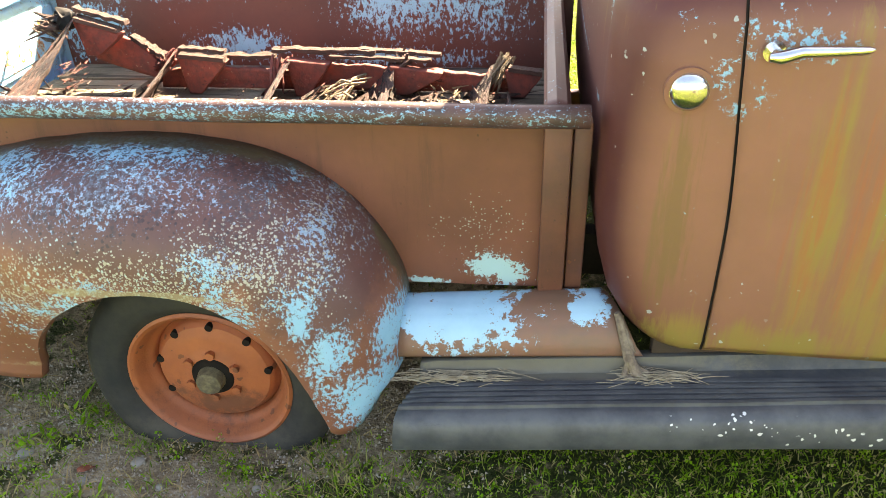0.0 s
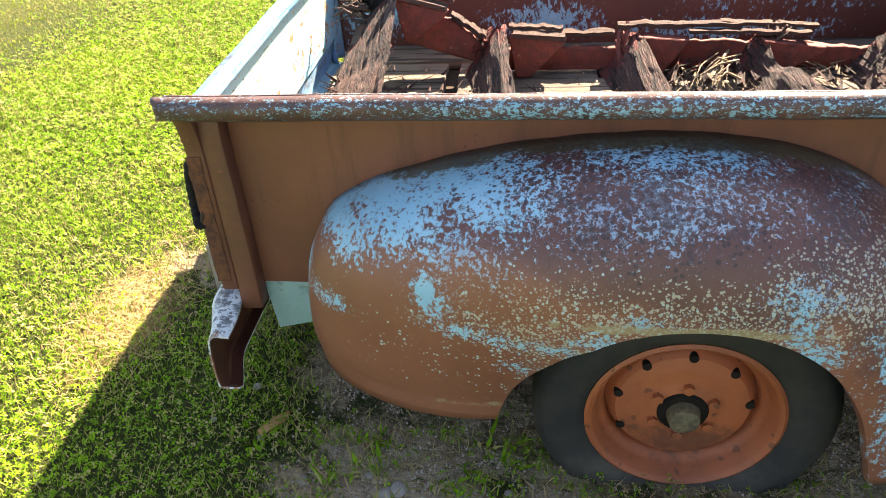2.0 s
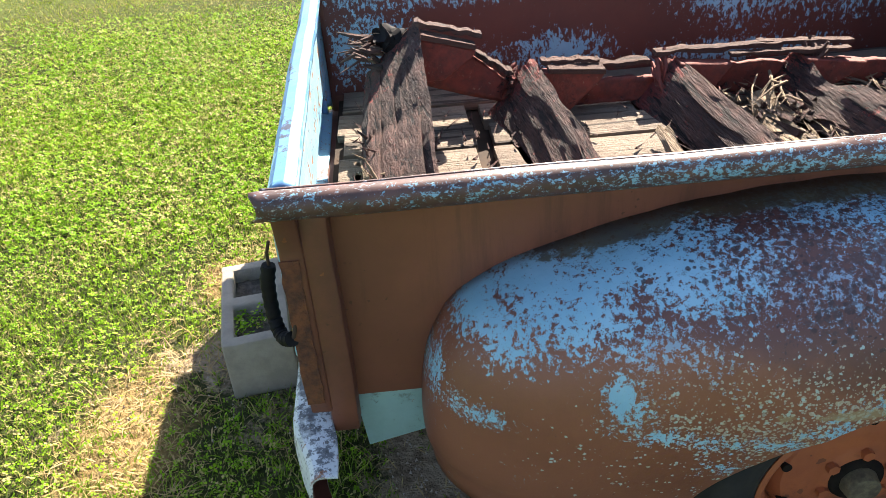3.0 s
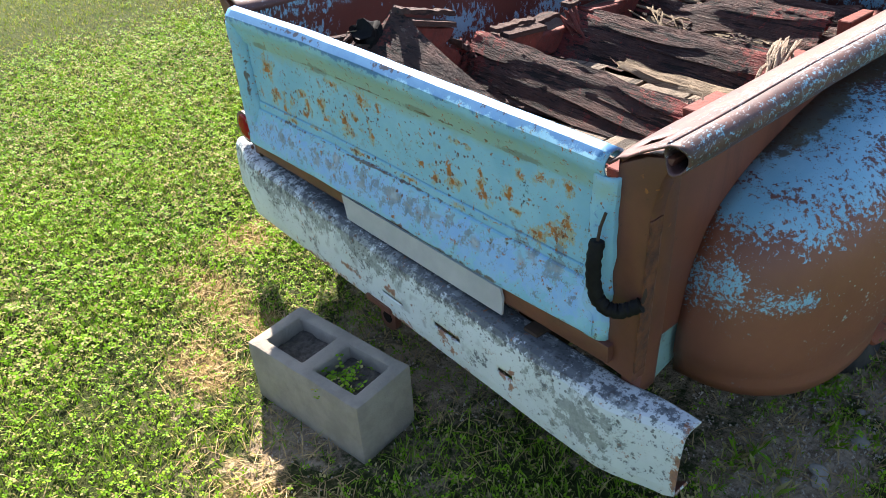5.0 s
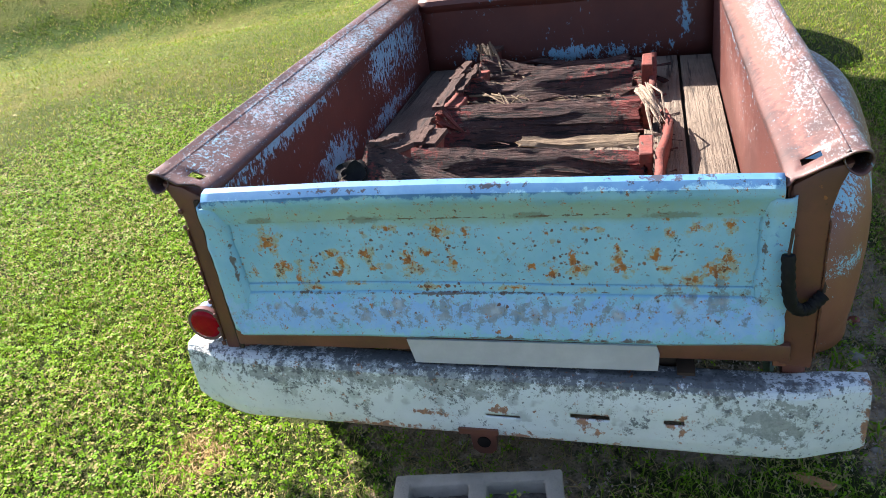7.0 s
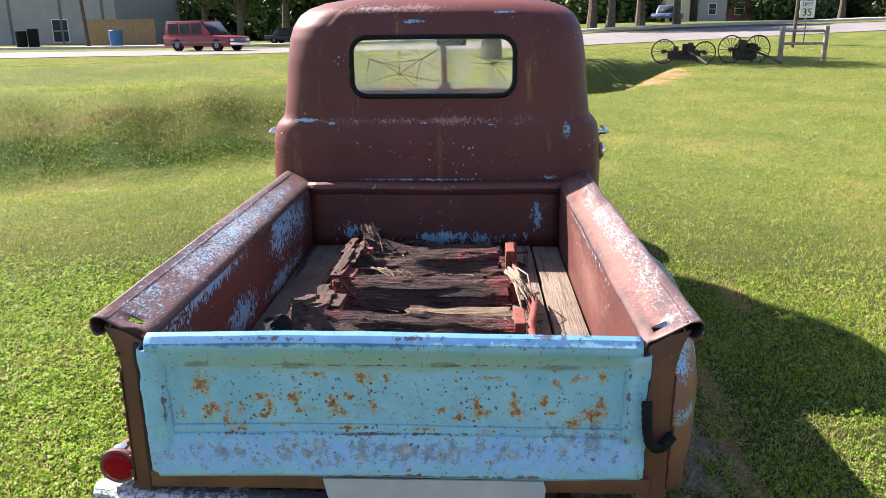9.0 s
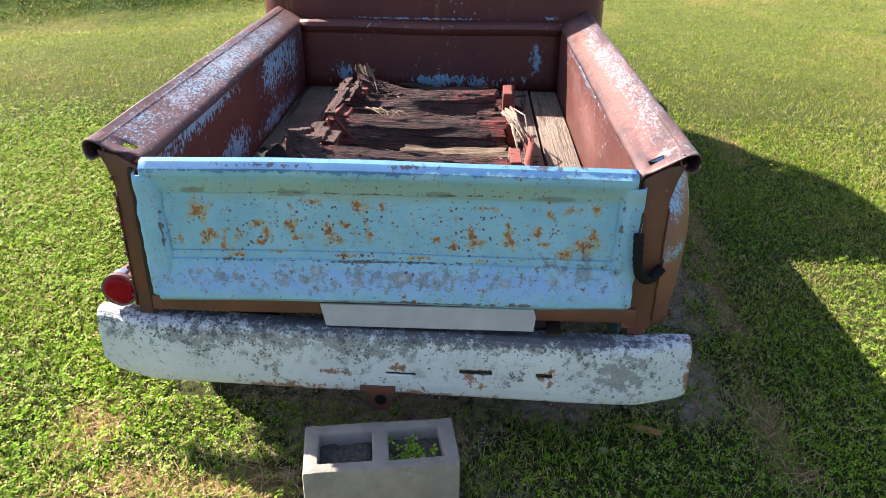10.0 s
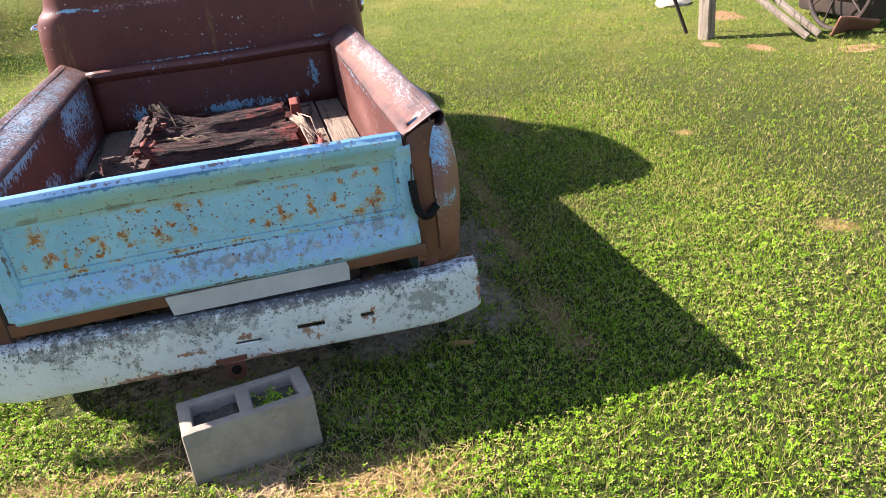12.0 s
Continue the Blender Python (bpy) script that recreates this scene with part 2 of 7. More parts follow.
def tailgate_paint():
    q = Mat("tailgate_paint", ((0.20, 0.45, 0.60), (0.27, 0.53, 0.66), 6.0), 0.5)
    q.b.inputs["Specular IOR Level"].default_value = 0.25
    q.layer((0.36, 0.57, 0.66), q.worn([], 0.0, 9, 60, 0.9, 1.2, 0.35, 0.75), 0.45)
    # grey-green band below the rolled top, with darker dashes in the crease
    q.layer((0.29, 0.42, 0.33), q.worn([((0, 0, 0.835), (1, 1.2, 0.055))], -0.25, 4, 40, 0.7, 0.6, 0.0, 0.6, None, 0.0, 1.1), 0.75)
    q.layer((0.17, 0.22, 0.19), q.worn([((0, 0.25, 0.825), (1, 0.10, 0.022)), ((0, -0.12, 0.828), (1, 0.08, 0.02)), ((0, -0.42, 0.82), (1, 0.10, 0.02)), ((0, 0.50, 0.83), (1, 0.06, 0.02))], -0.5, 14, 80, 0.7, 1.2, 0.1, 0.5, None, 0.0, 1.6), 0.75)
    # bluer lower roll with rings of lichen
    q.layer(((0.22, 0.42, 0.76), (0.30, 0.50, 0.72), 25.0), q.worn([((0, 0, 0.575), (1, 2.2, 0.075))], -0.40, 9, 60, 0.9, 1.8, 0.10, 0.34, None, 0.0, 1.2), 0.8)
    low = [((0, 0.1, 0.585), (1, 1.0, 0.06)), ((0, -0.50, 0.62), (1, 0.18, 0.09))]
    q.layer(((0.25, 0.29, 0.31), (0.12, 0.15, 0.17), 70.0), q.worn(low, -0.52, 26, 90, 1.8, 2.6, 0.20, 0.38, None, 0.0, 1.0), 0.75)
    q.layer((0.27, 0.30, 0.33), q.dots(26, 0.48, low, -0.32, 7, 0.9, 0.35), 0.7)
    q.layer((0.42, 0.47, 0.52), q.dots(26, 0.26, low, -0.32, 7, 0.9, 0.5), 0.6)
    # two rows of worn raised letters: ochre stains with rust at their hearts
    marks = [(0.50, 0.765, 0.030, 0.035), (0.475, 0.70, 0.028, 0.03), (0.44, 0.675, 0.016, 0.035), (0.40, 0.695, 0.014, 0.03), (0.345, 0.735, 0.022, 0.014), (0.325, 0.705, 0.012, 0.026), (0.345, 0.68, 0.022, 0.012),
             (0.262, 0.735, 0.018, 0.022), (0.245, 0.695, 0.022, 0.016), (0.16, 0.715, 0.022, 0.036), (0.135, 0.69, 0.022, 0.014), (0.115, 0.735, 0.018, 0.012), (0.055, 0.71, 0.012, 0.03), (0.085, 0.79, 0.034, 0.020), (0.02, 0.79, 0.012, 0.016), (-0.12, 0.70, 0.016, 0.014),
             (-0.165, 0.68, 0.018, 0.02), (-0.21, 0.715, 0.012, 0.034), (-0.225, 0.69, 0.022, 0.022), (-0.305, 0.725, 0.012, 0.036), (-0.315, 0.69, 0.026, 0.018), (-0.385, 0.72, 0.012, 0.030), (-0.40, 0.69, 0.018, 0.012),
             (-0.505, 0.685, 0.050, 0.026), (-0.53, 0.71, 0.022, 0.026), (-0.46, 0.66, 0.03, 0.018), (-0.47, 0.785, 0.028, 0.014), (-0.41, 0.775, 0.012, 0.012), (-0.25, 0.79, 0.03, 0.008), (-0.53, 0.79, 0.012, 0.02),
             (0.30, 0.655, 0.030, 0.006), (0.12, 0.648, 0.045, 0.007), (0.40, 0.645, 0.02, 0.007), (-0.08, 0.645, 0.035, 0.006), (-0.23, 0.640, 0.02, 0.008), (-0.36, 0.645, 0.028, 0.007), (0.55, 0.69, 0.010, 0.04), (0.20, 0.80, 0.03, 0.008)]
    rust = [((0, v, z), (1, a * 1.05, b * 1.05)) for v, z, a, b in marks]
    q.layer(((0.48, 0.33, 0.12), (0.36, 0.33, 0.17), 30.0), q.worn([((0, v, z), (1, a * 1.8, b * 1.8)) for v, z, a, b in marks], -0.40, 30, 90, 1.8, 2.4, 0.08, 0.45, None, 0.0, 1.0), 0.72)
    q.layer(((0.46, 0.17, 0.030), (0.22, 0.07, 0.02), 60.0), q.worn(rust, -0.54, 40, 140, 1.9, 3.4, 0.14, 0.30, None, 0.0, 1.2), 0.95)
    seam = [((0, 0.0, 0.826), (1, 0.9, 0.006)), ((0, 0.0, 0.632), (1, 0.9, 0.006)), ((0, 0.592, 0.70), (1, 0.008, 0.2)), ((0, -0.594, 0.70), (1, 0.008, 0.2)), ((0, -0.1, 0.522), (1, 0.7, 0.012))]
    q.layer((0.12, 0.07, 0.04), q.worn(seam, -0.62, 9, 70, 1.8, 2.0, 0.10, 0.28), 0.85)
    q.layer(RUST, q.dots(75, 0.36, [((0, 0, 0.72), (1, 1.4, 0.35))], -0.78, 6, 1.3), 0.9)
    q.layer((0.34, 0.27, 0.13), q.dots(45, 0.42, [((0, 0, 0.73), (1, 1.4, 0.20))], -0.72, 7, 1.2, 0.5), 0.6)
    q.layer((0.22, 0.30, 0.30), q.dots(34, 0.40, [((0, 0, 0.70), (1, 1.4, 0.30))], -0.80, 8, 1.3, 0.5), 0.55)
    q.layer((0.13, 0.05, 0.025), q.dots(110, 0.36, [((0, 0, 0.72), (1, 1.4, 0.34))], -0.64, 9, 1.2), 0.9)
    # rolled top darkened to offset sunlight, and worn to dark steel in places
    q.layer(((0.06, 0.18, 0.38), (0.09, 0.23, 0.42), 14.0), q.worn([((0, 0, 0.918), (1, 9, 0.042))], -0.20, 9, 60, 0.5, 0.8, 0.02, 0.2), 0.95)
    q.layer((0.045, 0.040, 0.045), q.worn([((0, 0.33, 0.905), (1, 0.22, 0.010)), ((0, -0.05, 0.905), (1, 0.12, 0.008)), ((0, -0.42, 0.905), (1, 0.2, 0.009)), ((0, -0.425, 0.735), (1, 0.022, 0.04))], -0.56, 30, 90, 1.6, 2.6, 0.16, 0.24, None, 0.0, 1.0), 0.9)
    return q.done(0.3, 70, 0.002, tone=0.98)


def bumper_paint():
    q = Mat("bumper_paint", ((0.60, 0.65, 0.655), (0.52, 0.575, 0.58), 6.0), 0.6)
    q.b.inputs["Specular IOR Level"].default_value = 0.25
    q.layer((0.50, 0.45, 0.33), q.worn([], -0.1, 5, 40, 0.8, 0.3, 0.4, 0.8), 0.4)
    q.layer(LICHEN, q.worn([((0, 0.1, 0.41), (1, 1.2, 0.06)), ((0, -0.62, 0.33), (1, 0.13, 0.12)), ((0, 0.74, 0.40), (1, 0.07, 0.04)), ((0, 0.05, 0.38), (1, 0.12, 0.05))], -0.14, 13, 60, 1.6, 2.4, 0.36, 0.52), 0.85)
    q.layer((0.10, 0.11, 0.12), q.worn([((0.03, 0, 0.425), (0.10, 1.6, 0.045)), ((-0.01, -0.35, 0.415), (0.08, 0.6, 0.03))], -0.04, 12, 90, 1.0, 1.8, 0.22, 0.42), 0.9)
    q.layer((0.30, 0.33, 0.33), q.dots(32, 0.46, [((0, 0, 0.37), (1, 1.8, 0.2))], -0.50, 6, 1.5, 0.4), 0.6)
    q.layer((0.08, 0.085, 0.085), q.dots(120, 0.42, [((0, 0, 0.42), (1, 1.8, 0.10))], -0.20, 9, 1.3), 0.8)
    q.layer((0.09, 0.04, 0.02), q.dots(60, 0.26, [], 0.04, 5, 0.4), 0.8)
    q.layer(RUST, q.worn([((0, 0.30, 0.245), (1, 0.20, 0.035)), ((0, -0.06, 0.235), (1, 0.08, 0.04)), ((0, -0.43, 0.31), (1, 0.05, 0.035)), ((0, -0.24, 0.322), (1, 0.07, 0.02)), ((0, -0.22, 0.295), (1, 0.02, 0.04)), ((0, -0.44, 0.28), (1, 0.015, 0.05)), ((0, -0.02, 0.325), (1, 0.05, 0.02)),
                          ((0, 0.16, 0.305), (1, 0.09, 0.018)), ((0, -0.25, 0.27), (1, 0.03, 0.03)), ((0, 0.655, 0.245), (1, 0.018, 0.018)), ((0.0, -0.83, 0.3), (1, 0.02, 0.15)), ((0, 0.1, 0.236), (1, 0.6, 0.014))], -0.14, 22, 70, 1.2, 2.4, 0.34, 0.58), 0.85)
    return q.done(0.35, 80, 0.0025, tone=1)


def cab_paint():
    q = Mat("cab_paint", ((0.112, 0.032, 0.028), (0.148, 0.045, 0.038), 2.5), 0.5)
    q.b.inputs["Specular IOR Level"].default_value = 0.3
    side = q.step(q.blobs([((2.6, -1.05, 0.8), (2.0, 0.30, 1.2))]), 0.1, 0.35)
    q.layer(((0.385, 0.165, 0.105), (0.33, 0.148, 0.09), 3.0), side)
    # algae running down the side in streaks
    q.layer(((0.30, 0.235, 0.055), (0.36, 0.21, 0.065), 6.0), q.worn([((2.75, -0.9, 0.55), (0.35, 0.2, 0.45)), ((2.22, -0.9, 0.44), (0.2, 0.2, 0.10)), ((2.5, -0.9, 0.75), (0.10, 0.2, 0.55)), ((2.62, -0.9, 0.9), (0.05, 0.2, 0.5)), ((2.45, -0.9, 0.44), (0.5, 0.2, 0.10))], -0.10, 9, 40, 1.3, 0.9, 0.1, 0.7, (1.6, 1, 0.12)), 0.85)
    q.layer((0.46, 0.14, 0.06), q.worn([((2.75, -0.9, 0.8), (0.6, 0.15, 0.7))], -0.40, 9, 40, 1.4, 0.9, 0.1, 0.5, (1.6, 1, 0.12), 5.0), 0.7)
    q.layer((0.22, 0.14, 0.05), q.worn([((2.2, -0.9, 0.8), (0.25, 0.15, 0.6))], -0.40, 9, 40, 1.2, 0.9, 0.2, 0.6, (1.6, 1, 0.12), 8.0), 0.6)
    q.layer((0.15, 0.14, 0.06), q.worn([((2.04, -0.86, 0.8), (0.10, 0.10, 0.9))], -0.1, 5, 40, 0.5, 0.7, 0.30, 0.8, (1, 1, 0.4)), 0.8)
    q.layer(BLUE, q.worn([((2.20, -0.9, 1.17), (0.12, 0.1, 0.06)), ((2.36, -0.9, 1.14), (0.06, 0.1, 0.07)), ((2.27, -0.9, 1.05), (0.05, 0.1, 0.10)), ((2.12, -0.9, 1.14), (0.04, 0.1, 0.07)), ((2.30, -0.9, 0.99), (0.04, 0.1, 0.05)), ((2.36, -0.9, 1.19), (0.25, 0.1, 0.04)), ((2.42, -0.9, 1.12), (0.14, 0.1, 0.06)), ((2.30, -0.9, 1.14), (0.06, 0.1, 0.09)), ((2.34, -0.9, 1.03), (0.04, 0.1, 0.07)), ((2.62, -0.9, 1.17), (0.2, 0.1, 0.05)),
                          ((2.09, 0.64, 1.205), (0.2, 0.13, 0.016)), ((2.1, 0.1, 1.68), (0.2, 0.11, 0.022)), ((2.08, 0.1, 0.905), (0.05, 0.7, 0.010)), ((2.1, -0.6, 0.915), (0.1, 0.10, 0.016)), ((2.1, -0.66, 1.15), (0.1, 0.04, 0.08)),
                          ((2.07, 0.52, 1.19), (0.1, 0.04, 0.015)), ((2.07, -0.28, 1.18), (0.1, 0.03, 0.008)), ((2.07, 0.05, 1.19), (0.1, 0.03, 0.008)), ((2.2, 0.3, 1.74), (0.1, 0.2, 0.02)), ((2.12, -0.35, 1.72), (0.1, 0.1, 0.012))],
                         -0.58, 16, 110, 0.8, 2.6, 0.30, 0.38, None, 0.0, 1.5))
    q.layer((0.46, 0.30, 0.27), q.worn([((2.15, 0.2, 1.74), (0.15, 0.7, 0.06)), ((2.09, 0, 1.2), (0.1, 1.2, 0.05))], -0.40, 5, 120, 0.7, 1.6, 0.30, 0.5), 0.6)
    q.layer((0.55, 0.55, 0.50), q.worn([], -0.38, 4, 100, 0.5, 2.3, 0.46, 0.52), 0.7)
    q.layer((0.50, 0.55, 0.52), q.dots(60, 0.24, [], 0.03, 4, 0.5), 0.8)
    q.layer((0.05, 0.02, 0.02), q.worn([((2.09, -0.3, 0.95), (0.1, 0.5, 0.08))], -0.36, 5, 60, 0.4, 2.2, 0.55, 0.62), 0.8)
    return q.done(0.12, 50, 0.0015, tone=0.76)


def plain(name, c, rough=0.6, metal=0.0, bump=0.2, scale=60, size=0.002, coord="Object"):
    return Mat(name, c, rough, metal, coord).done(bump, scale, size)


def grained(name, c1, c2, axis=0, crack=0.3, coord="Object", red=None, blobs=None):
    """Weathered wood with its grain along an axis."""
    q = Mat(name, (c1, c2, 4.0), 0.85, 0.0, coord)
    st = [60, 60, 60]
    st[axis] = 2.5
    g = q.noise(1.0, 8, 0.7, tuple(st))
    q.layer(tuple(0.35 * x for x in c1), q.step(g, 0.52, 0.72), 0.85)
    st2 = [22, 22, 22]
    st2[axis] = 1.2
    k = q.noise(1.0, 4, 0.6, tuple(st2), 3.1)
    q.layer((0.010, 0.008, 0.007), q.step(k, 0.56, 0.62), min(1.0, crack * 2.6))
    st3 = [150, 150, 150]
    st3[axis] = 6
    f3 = q.noise(1.0, 4, 0.7, tuple(st3), 1.7)
    q.layer(tuple(min(0.9, 2.4 * x) for x in c1), q.step(f3, 0.60, 0.78), 0.5)
    if red:
        q.layer(red, q.worn(blobs or [], -0.05 if not blobs else -0.35, 7, 50, 0.9, 0.8, 0.30, 0.45), 0.9)
    return q.done(1.0, 40, 0.006, q.val("ADD", q.val("MULTIPLY", g, 2.0), q.val("MULTIPLY", f3, 1.2)))


M_FENDER_R, M_FENDER_L = fender_paint(1), fender_paint(-1)
M_BEDSIDE, M_INNER, M_RAIL = bedside_paint(), inner_paint(), rail_paint()
M_TAILGATE, M_BUMPER, M_CAB = tailgate_paint(), bumper_paint(), cab_paint()
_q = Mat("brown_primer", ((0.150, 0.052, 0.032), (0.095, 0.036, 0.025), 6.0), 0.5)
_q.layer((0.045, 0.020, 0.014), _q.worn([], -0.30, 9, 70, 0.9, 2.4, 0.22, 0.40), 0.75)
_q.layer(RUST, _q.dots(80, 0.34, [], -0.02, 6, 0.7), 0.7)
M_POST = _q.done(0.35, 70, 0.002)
M_SCALE = plain("scaling_rust", ((0.16, 0.055, 0.022), (0.045, 0.020, 0.014), 28.0), 0.9, 0.0, 1.0, 90, 0.005)
M_CHASSIS = plain("old_chassis_iron", ((0.035, 0.028, 0.022), (0.06, 0.04, 0.028), 9.0), 0.8)
M_TEAL = Mat("teal_paint", ((0.25, 0.42, 0.42), (0.20, 0.33, 0.32), 8.0), 0.6)
M_TEAL.layer((0.08, 0.07, 0.05), M_TEAL.worn([], 0.0, 9, 60, 1.2, 1.8, 0.2, 0.6), 0.7)
M_TEAL.layer(RUST, M_TEAL.worn([], -0.15, 9, 50, 0.8, 1.8, 0.3, 0.5))
M_TEAL = M_TEAL.done(0.2)
_q = Mat("apron_paint", ((0.20, 0.115, 0.075), (0.27, 0.12, 0.075), 6.0), 0.5)
_q.layer(((0.36, 0.62, 0.80), (0.30, 0.55, 0.72), 8), _q.worn([((1.76, -0.75, 0.42), (0.22, 0.5, 0.13)), ((1.70, -0.75, 0.42), (0.20, 0.5, 0.13)), ((2.07, -0.75, 0.45), (0.07, 0.5, 0.05))], -0.12, 14, 60, 0.8, 1.3, 0.28, 0.34))
M_APRON = _q.done(0.2, tone=0.85)
_q = Mat("running_board_rubber", ((0.040, 0.043, 0.050), (0.085, 0.088, 0.092), 9.0), 0.5)
_q.layer((0.020, 0.020, 0.021), _q.worn([], -0.1, 6, 70, 0.8, 1.6, 0.2, 0.6, (0.2, 1, 1)), 0.7)
_q.layer((0.15, 0.13, 0.09), _q.worn([((2.0, -0.83, 0.3), (1.2, 0.05, 0.2))], -0.1, 8, 60, 0.5, 0.6, 0.2, 0.6), 0.6)
_q.layer((0.62, 0.62, 0.60), _q.dots(75, 0.30, [((2.45, -0.985, 0.30), (0.35, 0.04, 0.05))], -0.10, 6, 0.5))
M_RUNBOARD = _q.done(0.3, 60, 0.002)
_q = Mat("old_tyre_rubber", ((0.022, 0.023, 0.024), (0.04, 0.038, 0.034), 9.0), 0.75)
_q.layer((0.11, 0.095, 0.07), _q.worn([((1.1, -0.8, 0.02), (0.6, 0.3, 0.12))], -0.15, 8, 40, 0.6, 0.5, 0.2, 0.8), 0.6)
M_TYRE = _q.done(0.3, 70, 0.002)
_q = Mat("rusty_wheel_paint", ((0.44, 0.120, 0.042), (0.34, 0.092, 0.038), 9.0), 0.6)
_q.layer((0.11, 0.045, 0.028), _q.worn([((1.096, -0.8, 0.10), (0.25, 0.3, 0.14))], -0.10, 8, 50, 0.8, 1.0, 0.15, 0.7), 0.75)
_q.layer((0.055, 0.030, 0.022), _q.dots(45, 0.35, [], 0.10, 6, 0.5), 0.6)
M_RIM = _q.done(0.4, 90, 0.002, tone=0.85)
M_HUB = plain("lichened_hub_iron", ((0.16, 0.13, 0.07), (0.06, 0.045, 0.03), 40.0), 0.8, 0.0, 0.6)
M_CHROME = plain("tarnished_chrome", ((0.72, 0.72, 0.72), (0.55, 0.56, 0.57), 20.0), 0.16, 1.0, 0.05)
M_BLACK = plain("black_rubber", ((0.006, 0.006, 0.007), (0.012, 0.012, 0.012), 30.0), 0.7)
# near-black painted for the shade in holes and the door gap; also hub ring
M_HOLE = plain("shade_and_ring_black", ((0.012, 0.010, 0.009), (0.02, 0.016, 0.013), 20.0), 0.9)
M_LENS = plain("red_lens_plastic", ((0.30, 0.003, 0.012), (0.20, 0.002, 0.008), 20.0), 0.15, 0.0, 0.05)
M_HOUSING = plain("faded_red_housing", ((0.10, 0.035, 0.035), (0.16, 0.10, 0.10), 25.0), 0.5)
for _m, _l in ((M_LENS, 0.12), (M_BLACK, 0.15), (M_HOLE, 0.05), (M_CHASSIS, 0.15), (M_HOUSING, 0.2), (M_TYRE, 0.2)):
    _m.node_tree.nodes["Principled BSDF"].inputs["Specular IOR Level"].default_value = _l
M_PLATE = Mat("white_board", ((0.44, 0.45, 0.48), (0.36, 0.37, 0.40), 8.0), 0.6).done(0.2)
M_FLOORWOOD = grained("bed_plank_wood", (0.235, 0.188, 0.142), (0.150, 0.118, 0.090), 0, 0.3)


def rotten():
    """Black-brown rotten boards: deep cracks and raised fibres along the board, red paint left at the ends."""
    q = Mat("rotten_wood", ((0.104, 0.050, 0.041), (0.040, 0.023, 0.022), 11.0), 0.9)
    q.layer((0.23, 0.042, 0.036), q.worn([((0.9, 0.36, 0.7), (1.5, 0.20, 0.3)), ((0.9, -0.34, 0.7), (1.5, 0.19, 0.3)), ((1.4, -0.2, 0.72), (0.1, 0.3, 0.1))], -0.24, 9, 60, 1.0, 2.0, 0.20, 0.45), 0.9)
    c1, c2, f = q.noise(1.0, 6, 0.65, (50, 2.4, 50), 3.1), q.noise(1.0, 5, 0.7, (120, 6, 120), 1.2), q.noise(1.0, 5, 0.7, (170, 9, 170), 1.7)
    q.layer((0.36, 0.275, 0.21), q.val("MULTIPLY", q.step(f, 0.56, 0.68), q.step(q.noise(7, 4, 0.6), 0.42, 0.62)), 0.75)
    q.layer((0.010, 0.007, 0.007), q.step(c2, 0.55, 0.64), 0.65)
    q.layer((0.006, 0.005, 0.005), q.step(c1, 0.56, 0.60), 0.95)
    h = q.val("SUBTRACT", q.val("MULTIPLY", f, 1.5), q.val("ADD", q.val("MULTIPLY", c1, 4.0), q.val("MULTIPLY", c2, 2.0)))
    return q.done(1.0, 60, 0.010, h)


M_ROT = rotten()
M_ROTPALE = grained("pale_rotten_wood", (0.285, 0.215, 0.135), (0.16, 0.115, 0.075), 1, 0.3)
_q = Mat("red_painted_wood", ((0.205, 0.043, 0.030), (0.110, 0.034, 0.026), 30.0), 0.8)
_q.layer((0.30, 0.20, 0.14), _q.worn([], -0.25, 12, 90, 0.9, 2.2, 0.25, 0.40), 0.7)
_q.layer((0.020, 0.012, 0.010), _q.worn([], -0.20, 9, 60, 0.9, 2.2, 0.25, 0.45, (0.5, 1, 1), 4.0), 0.8)
M_REDWOOD = _q.done(0.9, 70, 0.005)
M_CONCRETE = Mat("concrete_block", ((0.30, 0.265, 0.215), (0.22, 0.195, 0.16), 14.0), 0.9)
M_CONCRETE.layer((0.10, 0.095, 0.085), M_CONCRETE.worn([], -0.2, 9, 90, 0.6, 1.6, 0.4, 0.6), 0.5)
M_CONCRETE = M_CONCRETE.done(0.8, 160, 0.003)
M_GLASS = bpy.data.materials.new("window_glass")
M_GLASS.use_nodes = True
_g = M_GLASS.node_tree.nodes["Principled BSDF"]
_g.inputs["Transmission Weight"].default_value = 1.0
_g.inputs["Roughness"].default_value = 0.02
_g.inputs["IOR"].default_value = 1.33
_g.inputs["Base Color"].default_value = (0.93, 0.97, 0.95, 1)
# old glass: pale film, broken by clear streaks, painted for reflected sky
_n = M_GLASS.node_tree.nodes
_d = _n.new("ShaderNodeBsdfDiffuse")
_d.inputs["Color"].default_value = (0.62, 0.64, 0.62, 1)
_x, _w, _r = _n.new("ShaderNodeMixShader"), _n.new("ShaderNodeTexNoise"), _n.new("ShaderNodeMapRange")
_w.inputs["Scale"].default_value, _w.inputs["Detail"].default_value = 6.0, 8.0
_r.inputs["From Min"].default_value, _r.inputs["From Max"].default_value = 0.42, 0.66
_r.inputs["To Min"].default_value, _r.inputs["To Max"].default_value = 0.04, 0.24
_l = M_GLASS.node_tree.links
_l.new(_n.new("ShaderNodeTexCoord").outputs["Object"], _w.inputs["Vector"])
_l.new(_w.outputs["Fac"], _r.inputs["Value"])
_l.new(_r.outputs["Result"], _x.inputs[0])
_l.new(_g.outputs[0], _x.inputs[1])
_l.new(_d.outputs[0], _x.inputs[2])
_l.new(_x.outputs[0], _n["Material Output"].inputs["Surface"])
